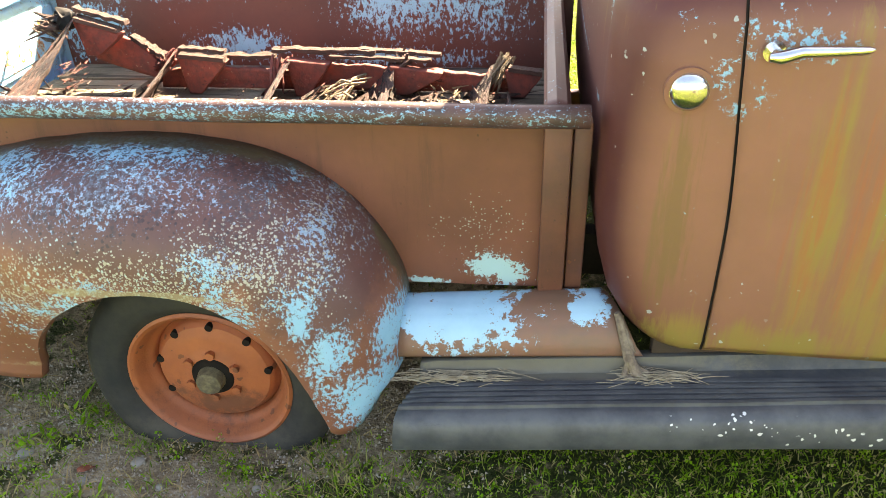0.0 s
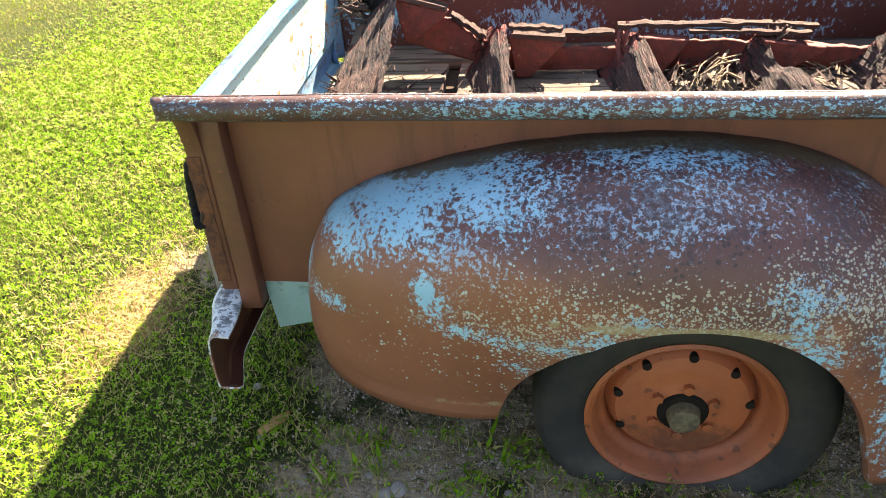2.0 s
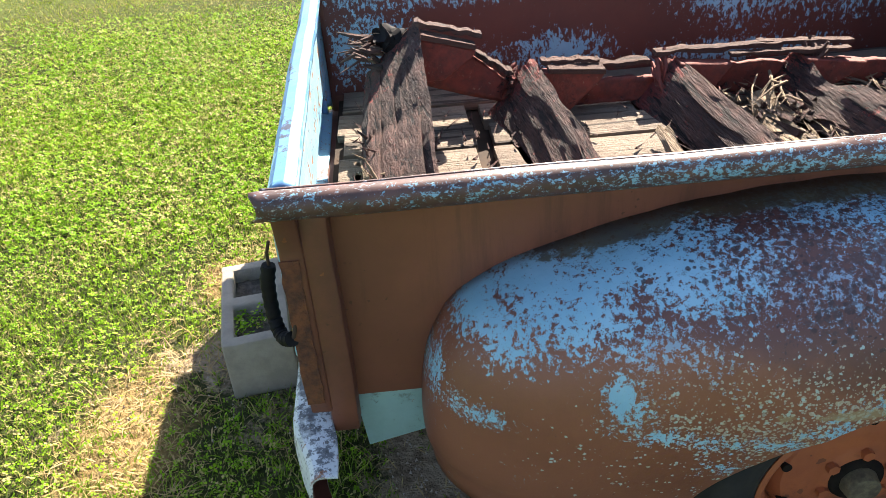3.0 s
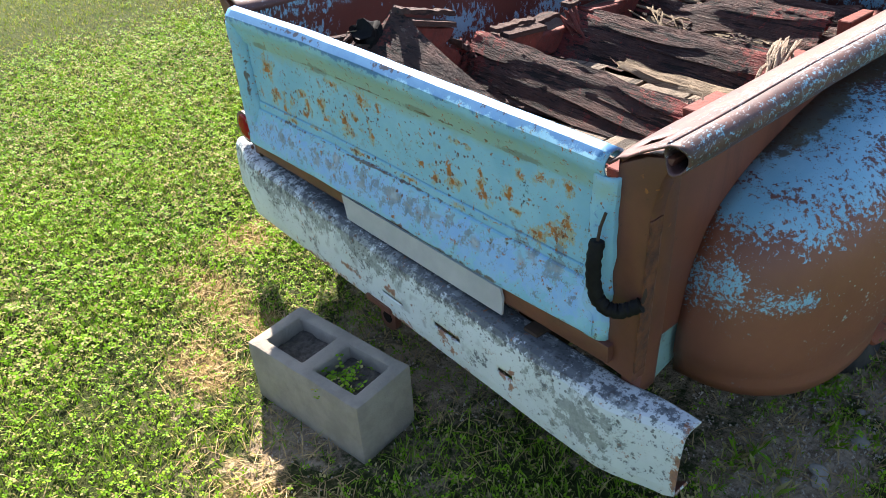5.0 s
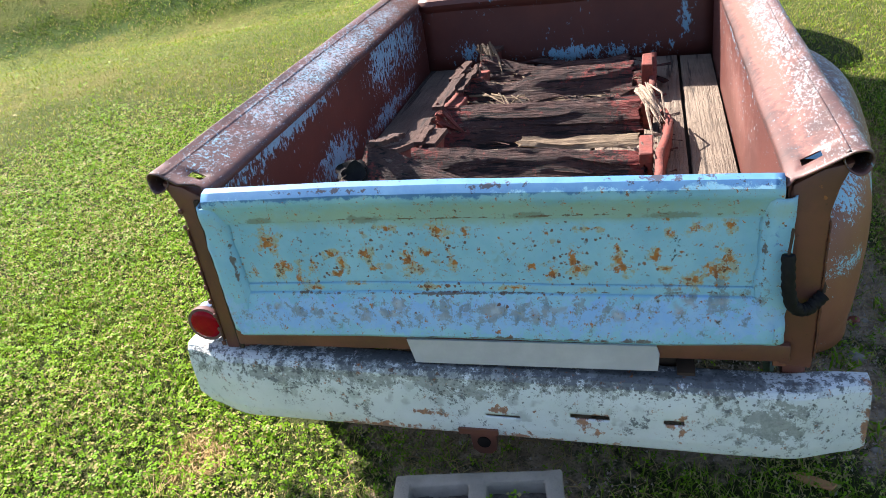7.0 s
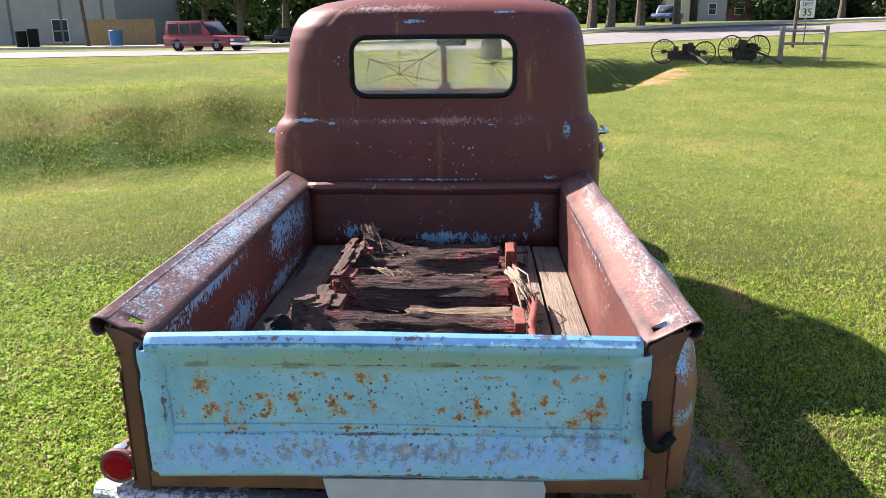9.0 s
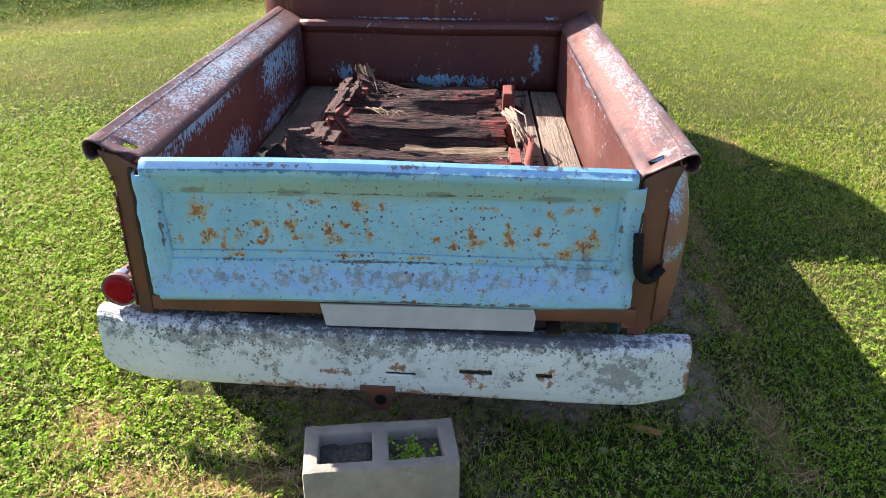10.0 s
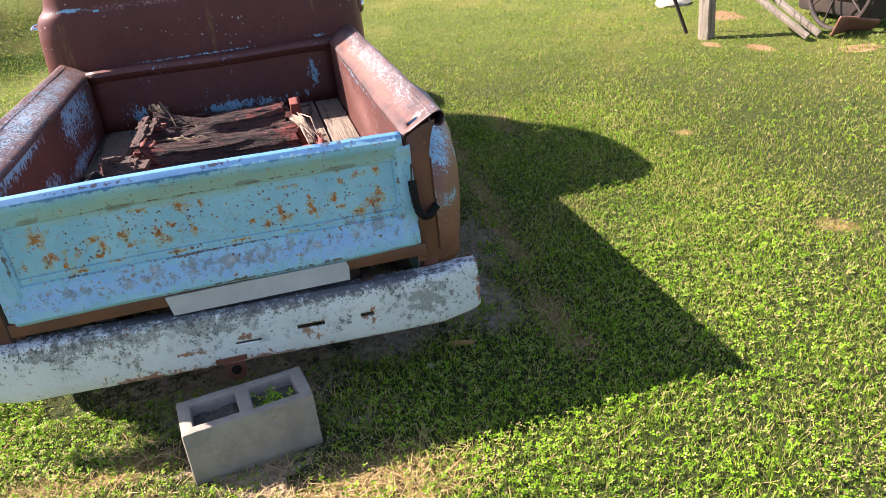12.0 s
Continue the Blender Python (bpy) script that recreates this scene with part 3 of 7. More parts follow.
M_CRACK = plain("crack_line", ((0.03, 0.035, 0.03), (0.10, 0.10, 0.09), 40.0), 0.5)


# ---- building helpers ----
def part(name, bm, material, parent=None, label="", smooth=True, auto=35):
    me = bpy.data.meshes.new(name)
    bm.normal_update()
    bm.to_mesh(me)
    bm.free()
    me.materials.append(material)
    if smooth:
        me.shade_smooth()
        me.set_sharp_from_angle(angle=radians(auto))
    ob = new(name, me)
    if parent is not None:
        ob.parent = parent
    if label:
        ob["label"] = label
    return ob


def thing(name, label, category, at=(0, 0, 0), turn=0, group="", kind=""):
    ob = new(name)
    ob.matrix_basis = pose(*at, 0, 0, turn)
    ob.empty_display_size = 0.1
    return tagged(ob, label, category, group, kind)


def box(bm, x0, x1, y0, y1, z0, z1, m=None, bevel=0.0, seg=2):
    v = [bm.verts.new((x, y, z)) for x in (x0, x1) for y in (y0, y1) for z in (z0, z1)]
    fs = [bm.faces.new([v[i] for i in f]) for f in ((0, 1, 3, 2), (4, 6, 7, 5), (0, 4, 5, 1), (2, 3, 7, 6), (0, 2, 6, 4), (1, 5, 7, 3))]
    bmesh.ops.recalc_face_normals(bm, faces=fs)
    if bevel:
        es = list({e for f in fs for e in f.edges})
        r = bmesh.ops.bevel(bm, geom=es, offset=bevel, segments=seg, affect="EDGES", profile=0.5)
        v = list({w for w in v if w.is_valid} | set(r["verts"]))
    if m is not None:
        bmesh.ops.transform(bm, matrix=m, verts=[w for w in v if w.is_valid])
    return v


def cyl(bm, r, p0, p1, seg=24, r2=None, caps=True):
    p0, p1 = Vector(p0), Vector(p1)
    d = p1 - p0
    m = Matrix.Translation((p0 + p1) / 2) @ d.to_track_quat("Z", "Y").to_matrix().to_4x4()
    return bmesh.ops.create_cone(bm, cap_ends=caps, segments=seg, radius1=r, radius2=r if r2 is None else r2, depth=d.length, matrix=m)["verts"]


def ball(bm, r, at, u=14, v=10, scale=(1, 1, 1)):
    m = Matrix.Translation(at) @ Matrix.Diagonal((*scale, 1))
    return bmesh.ops.create_uvsphere(bm, u_segments=u, v_segments=v, radius=r, matrix=m)["verts"]


def sheet(bm, fn, nu, nv, keep=None, close_u=False):
    """A surface fn(a, b), a and b from 0 to 1, on a grid of nu x nv cells."""
    vs = [[bm.verts.new(fn(i / nu, j / nv)) for j in range(nv + 1)] for i in range(nu if close_u else nu + 1)]
    for i in range(nu):
        i2 = (i + 1) % len(vs)
        for j in range(nv):
            if keep is None or keep((i + 0.5) / nu, (j + 0.5) / nv):
                bm.faces.new((vs[i][j], vs[i2][j], vs[i2][j + 1], vs[i][j + 1]))
    return vs


def thick(ob, t, offset=-1.0):
    md = ob.modifiers.new("thickness", "SOLIDIFY")
    md.thickness, md.offset = t, offset
    return ob


def tube(bm, pts, r, seg=10, closed=False, caps=True):
    pts = [Vector(p) for p in pts]
    rs = r if isinstance(r, (list, tuple)) else [r] * len(pts)
    rings = []
    n = len(pts)
    up = None
    for i, p in enumerate(pts):
        a = pts[(i - 1) % n] if closed or i else p
        b = pts[(i + 1) % n] if closed or i < n - 1 else p
        d = (b - a).normalized()
        if up is None:
            up = Vector((0, 0, 1)) if abs(d.z) < 0.9 else Vector((1, 0, 0))
        x = d.cross(up).normalized()
        up = x.cross(d).normalized()
        rings.append([bm.verts.new(p + rs[i] * (math.cos(2 * math.pi * k / seg) * x + math.sin(2 * math.pi * k / seg) * up)) for k in range(seg)])
    for i in range(n if closed else n - 1):
        A, B = rings[i], rings[(i + 1) % n]
        for k in range(seg):
            bm.faces.new((A[k], A[(k + 1) % seg], B[(k + 1) % seg], B[k]))
    if caps and not closed:
        bm.faces.new(rings[0][::-1])
        bm.faces.new(rings[-1])


def prism(bm, poly, axis, a0, a1):
    """A polygon given in two axes, drawn out along the third (0 x, 1 y, 2 z)."""
    def at(p, a):
        q = list(p)
        q.insert(axis, a)
        return q
    A = [bm.verts.new(at(p, a0)) for p in poly]
    B = [bm.verts.new(at(p, a1)) for p in poly]
    n = len(poly)
    fs = [bm.faces.new(A), bm.faces.new(B[::-1])]
    for i in range(n):
        fs.append(bm.faces.new((A[i], B[i], B[(i + 1) % n], A[(i + 1) % n])))
    bmesh.ops.recalc_face_normals(bm, faces=fs)
    return A + B


def bevel_all(bm, w, seg=2):
    bmesh.ops.bevel(bm, geom=list(bm.edges), offset=w, segments=seg, affect="EDGES", profile=0.5)


def wobble(bm, amp, scale, seed=0.0):
    for v in bm.verts:
        p = v.co * scale + Vector((seed, seed * 1.7, seed * 0.3))
        v.co += amp * noise.noise_vector(p)


def lerp_table(table, x):
    xs = [t[0] for t in table]
    return [float(np.interp(x, xs, [t[i] for t in table])) for i in range(1, len(table[0]))]


def smooth(a, b, x):
    t = min(1.0, max(0.0, (x - a) / (b - a)))
    return t * t * (3 - 2 * t)

# ---- ground ----
TX, TY = -2.12, 2.33          # the truck's origin: below the middle of its tailgate


def terrain(u, v):
    """Height of the lawn, in the truck's own directions (works on arrays)."""
    d = np.hypot(u + 1.5, v)
    z = 0.03 + np.clip(d - 5, 0, 50) * (0.0120 - 0.0045 * np.tanh(v / 14.0))
    z = z + 0.012 * np.sin(1.3 * u + 0.6 * v) * np.sin(0.9 * v - 0.5 * u) * np.clip((d - 1.5) / 3, 0, 1)
    for cu, cv in ((1.096, -0.8), (1.096, 0.8)):
        z = z - 0.055 * np.exp(-(((u - cu) / 0.33) ** 2 + ((v - cv) / 0.24) ** 2))
    # the bank beyond a shallow ditch, aslant ahead of the truck
    w = u * 0.865 + v * 0.50
    bank = 0.80 / (1 + np.exp(-np.clip((w - 8.95) / 0.36, -50, 50))) * np.exp(-np.clip(w - 10.2, 0, 99) / 8.0)
    dip = -0.14 * np.exp(-((w - 7.7) / 0.7) ** 2)
    bank = bank + 0.45 / (1 + np.exp(-np.clip((w - 19) / 0.7, -50, 50))) * np.exp(-np.clip(w - 21, 0, 99) / 10.0)
    bank = bank + (0.07 * np.sin(1.9 * v + 0.8 * u) + 0.04 * np.sin(4.3 * v - 2.2 * u)) * np.exp(-((w - 9.3) / 1.4) ** 2)
    side = 1 / (1 + np.exp(-np.clip((v - 1.7) / 0.5, -50, 50)))
    z = z + (bank + dip) * side
    z = z + np.clip(d - 43, 0, 32) * 0.040 * (0.5 - 0.5 * np.tanh((v + 3) / 6.0))
    # the eroded gully on the other side
    along, across = (u - 17) * 0.93 - (v + 2.6) * 0.36, (u - 17) * 0.36 + (v + 2.6) * 0.93
    cut = -1.05 * np.exp(-((across - 0.55) / 1.25) ** 4) / (1 + np.exp(-np.clip((along - 0.3) / 0.35, -50, 50))) * np.exp(-(np.clip(along - 9, 0, 99) / 5) ** 2)
    return z + cut


DIRT = [((0.34, -0.95), (0.36, 0.15)), ((0.95, -1.02), (0.52, 0.23)), ((0.5, -0.95), (0.35, 0.12)), ((0.45, -0.85), (0.40, 0.17)), ((0.22, -0.50), (0.22, 0.25)), ((1.2, -0.6), (1.2, 0.55)), ((0.9, 0.0), (1.8, 0.65)),
        ((-0.30, 0.02), (0.24, 0.28))]
STRAW = [((-0.24, 0.72), (0.15, 0.34)), ((-0.20, 0.40), (0.12, 0.24)), ((0.0, 0.95), (0.20, 0.18)), ((-0.55, -0.30), (0.25, 0.5)), ((0.1, -1.15), (0.5, 0.12)), ((1.0, -1.22), (0.7, 0.08)), ((1.6, -1.30), (0.9, 0.08)),
         ((2.4, -1.35), (0.9, 0.10)), ((2.7, -1.8), (0.4, 0.12)),
         ((1.88, -2.74), (0.13, 0.11)), ((0.34, -2.60), (0.14, 0.16)), ((-0.42, 0.42), (0.16, 0.24))]


def cover(items, u, v):
    out = np.zeros_like(u)
    for (cu, cv), (ru, rv) in items:
        out = np.maximum(out, np.clip(1.3 * (1 - np.hypot((u - cu) / ru, (v - cv) / rv)), 0, 1))
    n = np.sin(11 * u + 5 * np.sin(7 * v)) * np.sin(9 * v + 4 * np.sin(8 * u + 1)) + 0.6 * np.sin(23 * u + 17 * v)
    return np.clip(out * (1 + 0.45 * n), 0, 1)


_q = Mat("lawn_soil", ((0.075, 0.110, 0.018), (0.120, 0.150, 0.030), 0.5), 0.95, 0.0, "World")
# tufts: pale tips, shade in the gaps painted dark, patches of drier grass
_q.layer((0.17, 0.185, 0.050), _q.step(_q.noise(14, 6, 0.75), 0.46, 0.66), 0.8)
_q.layer((0.024, 0.042, 0.010), _q.step(_q.noise(34, 5, 0.8, None, 2.0), 0.50, 0.62), 0.85)
_q.layer((0.045, 0.072, 0.014), _q.step(_q.noise(3.5, 6, 0.75, None, 5.0), 0.50, 0.66), 0.6)
_q.layer(((0.19, 0.165, 0.050), (0.14, 0.15, 0.038), 3.0), _q.step(_q.noise(0.7, 7, 0.7, None, 3.0), 0.46, 0.66), 0.75)
_q.layer((0.030, 0.050, 0.012), _q.step(_q.noise(22, 6, 0.85, None, 9.0), 0.50, 0.62), 0.7)
# soil darkened near the truck to stand for shade between the blades
_q.layer(((0.020, 0.030, 0.010), (0.050, 0.056, 0.020), 30.0), _q.step(_q.blobs([((TX, TY, 0), (7.5, 7.5, 9))]), 0.0, 0.6), 0.92)
_q.layer(((0.30, 0.20, 0.085), (0.20, 0.14, 0.060), 20.0), _q.worn([((TX + c[0], TY + c[1], 0.05), (r[0] * 1.2, r[1] * 1.2, 2)) for c, r in STRAW], -0.2, 3, 40, 0.6, 0.6, 0.15, 0.55), 0.85)
_q.layer(((0.21, 0.155, 0.105), (0.40, 0.315, 0.22), 25.0), _q.worn([((TX + c[0], TY + c[1], 0.05), (r[0] * 1.25, r[1] * 1.25, 2)) for c, r in DIRT], -0.20, 5, 40, 0.8, 0.8, 0.12, 0.46))


def along(direction):
    """The world position measured along a direction in plan."""
    d = _q.node("ShaderNodeVectorMath", operation="DOT_PRODUCT")
    _q.link(_q.p, d.inputs[0])
    d.inputs[1].default_value = direction
    return d.outputs["Value"]


def stripe(lo, hi, soft):
    """1 between two lines along the foot of the bank, with a wavering edge."""
    w = _q.val("ADD", along((0.865, 0.50, 0)), _q.val("MULTIPLY", _q.val("SUBTRACT", _q.noise(0.9, 5, 0.65), 0.5), 1.1))
    c = TX * 0.865 + TY * 0.50
    a = _q.val("MULTIPLY", _q.step(w, c + lo - soft, c + lo + soft), _q.val("SUBTRACT", 1.0, _q.step(w, c + hi - soft, c + hi + soft)))
    return _q.val("MULTIPLY", a, _q.step(along((0, 1, 0)), TY + 1.0, TY + 1.7))


# shadow line and dark weeds at the bank's foot, both put into the colour
_q.layer(((0.042, 0.082, 0.013), (0.026, 0.052, 0.010), 9.0), stripe(8.15, 8.70, 0.10), 0.92)
_q.layer(((0.150, 0.140, 0.040), (0.095, 0.125, 0.026), 3.0), stripe(8.75, 9.75, 0.30), 0.75)
_q.layer(((0.085, 0.120, 0.022), (0.125, 0.130, 0.034), 4.0), stripe(9.75, 10.7, 0.45), 0.6)
_q.layer(((0.155, 0.105, 0.050), (0.110, 0.088, 0.036), 5.0), _q.val("MULTIPLY", stripe(8.85, 9.35, 0.25), _q.step(_q.noise(1.3, 5, 0.7, None, 4.0), 0.50, 0.62)), 0.6)
_q.layer(((0.25, 0.135, 0.075), (0.31, 0.19, 0.11), 2.0), _q.worn([((TX + 17.8, TY - 3.4, 0.0), (1.9, 1.2, 4)), ((TX + 19.7, TY - 4.5, 0.0), (2.6, 1.5, 4)), ((TX + 21.8, TY - 5.7, 0.0), (2.8, 1.5, 4)), ((TX + 24.3, TY - 6.3, 0.0), (2.6, 1.1, 4)), ((TX + 18.2, TY - 2.8, -0.6), (1.8, 1.2, 4)),
                                                                  ((TX + 3.55, TY - 4.42, 0.1), (0.32, 0.16, 1)), ((TX + 3.9, TY - 4.2, 0.1), (0.25, 0.12, 1)), ((TX + 3.0, TY - 5.0, 0.1), (0.2, 0.3, 1)), ((TX + 5.0, TY - 5.0, 0.1), (0.5, 0.3, 1))], -0.1, 1.0, 8, 0.5, 0.4, 0.25, 0.5))
_q.b.inputs["Specular IOR Level"].default_value = 0.1
M_GROUND = _q.done(1.0, 40, 0.025)

_axis = np.unique(np.concatenate([np.linspace(-4, 6, 131), np.linspace(6, 30, 97), np.linspace(30, 110, 60), np.geomspace(110, 900, 14), -np.geomspace(4, 900, 40)]))
_axv = np.unique(np.concatenate([np.linspace(-6, 6, 121), np.linspace(6, 40, 80), np.geomspace(40, 900, 22), -np.linspace(6, 40, 80), -np.geomspace(40, 900, 22)]))


def grid_mesh(name, us, vs, zf, material, lift=0.0):
    U, V = np.meshgrid(us, vs, indexing="ij")
    Z = zf(U, V) + lift
    co = np.stack([U + TX, V + TY, Z], -1).reshape(-1, 3)
    n, m = len(us), len(vs)
    i = (np.arange(n - 1)[:, None] * m + np.arange(m - 1)[None]).ravel()
    me = bpy.data.meshes.new(name)
    me.from_pydata(co.tolist(), [], np.stack([i, i + m, i + m + 1, i + 1], -1).tolist())
    me.materials.append(material)
    me.shade_smooth()
    return new(name, me)


ground = tagged(grid_mesh("ground", _axis, _axv, terrain, M_GROUND), "mown lawn of grass and clover with bare and dry patches", "lawn", kind="structure")


# ---- truck ----
truck = thing("pickup_truck", "derelict old pickup truck, flaking blue and rust-brown paint, on grass", "pickup truck", (TX, TY, 0))


def bed_side(s):
    """s: 1 for the kerb side (negative y), -1 for the other."""
    bm = bmesh.new()
    y0, y1 = sorted((-0.632 * s, -0.660 * s))
    box(bm, 0.02, 2.02, y0, y1, 0.435, 0.885)
    bmesh.ops.subdivide_edges(bm, edges=[e for e in bm.edges if e.calc_length() > 1], cuts=24)
    wobble(bm, 0.003, 2.3)
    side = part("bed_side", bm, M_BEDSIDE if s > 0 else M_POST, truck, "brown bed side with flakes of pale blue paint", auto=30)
    # the inner skin, 3 mm proud of the wall
    bm = bmesh.new()
    sheet(bm, lambda a, b: (0.02 + 1.96 * a, -0.628 * s + 0.004 * noise.noise((3 * a, 2 * b, s)), 0.57 + 0.32 * b), 30, 8)
    if s < 0:
        bmesh.ops.reverse_faces(bm, faces=bm.faces)
    part("inner_skin", bm, M_INNER, side)
    # the flanged rail with its rolled edge
    prof = [(0.624, 0.882), (0.628, 0.893), (0.640, 0.902), (0.655, 0.908), (0.690, 0.925), (0.735, 0.948)]
    for k in range(15):
        a = radians(80 - 22 * k)
        prof.append((0.745 + 0.024 * math.cos(a), 0.930 + 0.025 * math.sin(a)))
    us = [-0.004, 0.008, 0.022, 0.036, 0.064, 0.09, 0.14] + [0.2 + 0.092 * k for k in range(21)]
    bm = bmesh.new()
    rows = []
    for u in us:
        f = math.exp(-max(0, u) / 0.05)
        row = []
        for k, (v, z) in enumerate(prof):
            dz = 0.0025 * noise.noise((u * 4, v * 30, s)) - 0.010 * f * (1 if k in (1, 2, 3) else 0) * s
            du = 0.010 * f * math.sin(9 * v * 10) if u < 0.02 else 0
            row.append(bm.verts.new((u + du, -s * (v + 0.003 * noise.noise((u * 3, 7, s))), z + dz)))
        rows.append(row)
    for i in range(len(us) - 1):
        for k in range(len(prof) - 1):
            if 0.03 < us[i] < 0.05 and k == 3:
                continue                       # the stake slot
            f = (rows[i][k], rows[i + 1][k], rows[i + 1][k + 1], rows[i][k + 1])
            bm.faces.new(f if s > 0 else f[::-1])
    rail = part("bed_rail", bm, M_RAIL, side, "rolled rail with worn pale blue and rust paint", auto=50)
    thick(rail, 0.0035, 0)
    return side


for _s in (1, -1):
    bed_side(_s)

for _s in (1, -1):
    # rear corner post: a folded panel facing back, and its side
    bm = bmesh.new()
    pts = [(-0.640, 0.450), (-0.637, 0.880), (-0.690, 0.912), (-0.742, 0.925), (-0.722, 0.875), (-0.710, 0.82), (-0.708, 0.440)]
    prism(bm, [(_s * p[0], p[1]) for p in pts], 0, 0.004, 0.046)
    bevel_all(bm, 0.006)
    post = part("corner_post", bm, M_POST, truck, "brown folded rear corner post")
    bm = bmesh.new()
    box(bm, 0.040, 0.094, *sorted((-0.655 * _s, -0.705 * _s)), 0.380, 0.898, bevel=0.008)
    bmesh.ops.subdivide_edges(bm, edges=[e for e in bm.edges if e.calc_length() > 0.3], cuts=12)
    wobble(bm, 0.003, 7)
    part("post_channel", bm, M_POST, post)
    bm = bmesh.new()
    box(bm, 0.002, 0.036, *sorted((-0.7085 * _s, -0.7125 * _s)), 0.47, 0.80, bevel=0.001)
    bmesh.ops.subdivide_edges(bm, edges=[e for e in bm.edges if e.calc_length() > 0.2], cuts=24)
    wobble(bm, 0.003, 40)
    part("rusted_flange", bm, M_SCALE, post, "flange eaten by scaling rust")
    if _s < 0:
        bm = bmesh.new()
        box(bm, -0.003, 0.006, 0.655, 0.668, 0.45, 0.88, bevel=0.003)
        bmesh.ops.subdivide_edges(bm, edges=[e for e in bm.edges if e.calc_length() > 0.2], cuts=20)
        wobble(bm, 0.003, 22)
        part("hinge_strip", bm, M_CHASSIS, post)
        for k in range(11):
            bm = bmesh.new()
            ball(bm, 0.006, (0.0, 0.712, 0.42 + 0.043 * k), 8, 6, (0.7, 1, 1.2))
            part("rivet", bm, M_POST, post)
    # front stake post
    bm = bmesh.new()
    box(bm, 1.945, 2.008, *sorted((-0.655 * _s, -0.698 * _s)), 0.375, 0.905, bevel=0.006)
    part("stake_post", bm, M_POST, truck)
    bm = bmesh.new()
    box(bm, 2.012, 2.053, *sorted((-0.640 * _s, -0.680 * _s)), 0.43, 0.89, bevel=0.004)
    part("front_flange", bm, M_POST, truck)
    # lower rear splash panel
    bm = bmesh.new()
    prism(bm, [(0.085, 0.435), (0.30, 0.435), (0.30, 0.330), (0.100, 0.278)], 1, -0.640 * _s, -0.648 * _s)
    part("splash_panel", bm, M_TEAL, truck, "teal lower splash panel")

# front panel of the bed with its rolled top
bm = bmesh.new()
prof = [(1.975, 0.57), (1.975, 0.80), (1.972, 0.845), (1.955, 0.862), (1.945, 0.880), (1.952, 0.898), (1.972, 0.906), (1.995, 0.900), (2.006, 0.88), (2.006, 0.45)]
sheet(bm, lambda a, b: (np.interp(b * 9, range(10), [p[0] for p in prof]), 0.632 - 1.264 * a, np.interp(b * 9, range(10), [p[1] for p in prof]) + 0.003 * math.sin(9 * a)), 26, 27)
thick(part("bed_front_panel", bm, M_INNER, truck, "dull red-brown front panel of the bed"), 0.004, 0)

# bed floor
bm = bmesh.new()
box(bm, 0.03, 1.98, -0.632, 0.632, 0.515, 0.548)
bed_floor = part("bed_floor", bm, M_CHASSIS, truck)
_edges = [-0.628, -0.49, -0.345, -0.19, -0.03, 0.125, 0.28, 0.44, 0.628]
for k in range(8):
    # the middle planks are broken across, with a gap
    runs = ((0.04 + 0.01 * (k % 3), 1.972),) if k in (0, 1, 7) else ((0.04 + 0.01 * (k % 3), 0.430 + 0.006 * (k % 2)), (0.474 + 0.005 * (k % 3), 1.972))
    for u0, u1 in runs:
        bm = bmesh.new()
        box(bm, u0, u1, _edges[k] + 0.007, _edges[k + 1] - 0.006, 0.552, 0.578 + 0.003 * ((k * 7) % 3), bevel=0.003)
        bmesh.ops.subdivide_edges(bm, edges=[e for e in bm.edges if e.calc_length() > 0.3], cuts=14)
        wobble(bm, 0.003, 4.0, k)
        part("plank", bm, M_FLOORWOOD, bed_floor)

# tailgate
bm = bmesh.new()
prof = [(0.012, 0.885), (0.010, 0.900), (-0.004, 0.908), (-0.020, 0.905), (-0.030, 0.893), (-0.030, 0.880), (-0.022, 0.866), (-0.014, 0.845), (-0.010, 0.828), (-0.004, 0.826),
        (-0.003, 0.76), (-0.003, 0.655), (-0.007, 0.652), (-0.007, 0.632), (-0.013, 0.628), (-0.022, 0.60), (-0.034, 0.545), (-0.035, 0.53), (-0.026, 0.520), (0.004, 0.520)]


def gate(a, b):
    v = 0.622 - 1.244 * a
    u = np.interp(b * 19, range(20), [p[0] for p in prof])
    z = np.interp(b * 19, range(20), [p[1] for p in prof])
    c = 0.004 * noise.noise((v * 3, z * 4, 0.3)) + 0.0025 * noise.noise((v * 9, z * 9, 5))
    return (u + c + 0.010 - 0.018 * v, v, z - 0.024 * max(0.0, -v) + 0.004 * noise.noise((v * 2, 0.5, 0)) + (0.008 * smooth(0.45, 0.62, -v) * (1 if z < 0.6 else 0)))


sheet(bm, gate, 60, 38)
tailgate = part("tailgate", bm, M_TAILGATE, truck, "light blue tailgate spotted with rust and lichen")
thick(tailgate, 0.006, -1)
for _s in (1, -1):
    bm = bmesh.new()
    sheet(bm, lambda a, b: (np.interp(a, [0, .18, .4, .75, .9, 1], [-0.004, -0.024, -0.030, -0.030, -0.022, 0.006]) + 0.010 - 0.0113 * _s + 0.003 * noise.noise((5 * b, 3 * a, _s)),
                            _s * (0.590 + 0.058 * a - 0.012 * (1 - b) * (1 - a) + 0.006 * noise.noise((8 * b, 0, _s))), 0.528 + 0.345 * b - (0.0145 if _s < 0 else 0)), 10, 22)
    if _s < 0:
        bmesh.ops.reverse_faces(bm, faces=bm.faces)
    thick(part("tailgate_stile", bm, M_TAILGATE, tailgate), 0.005, -1)
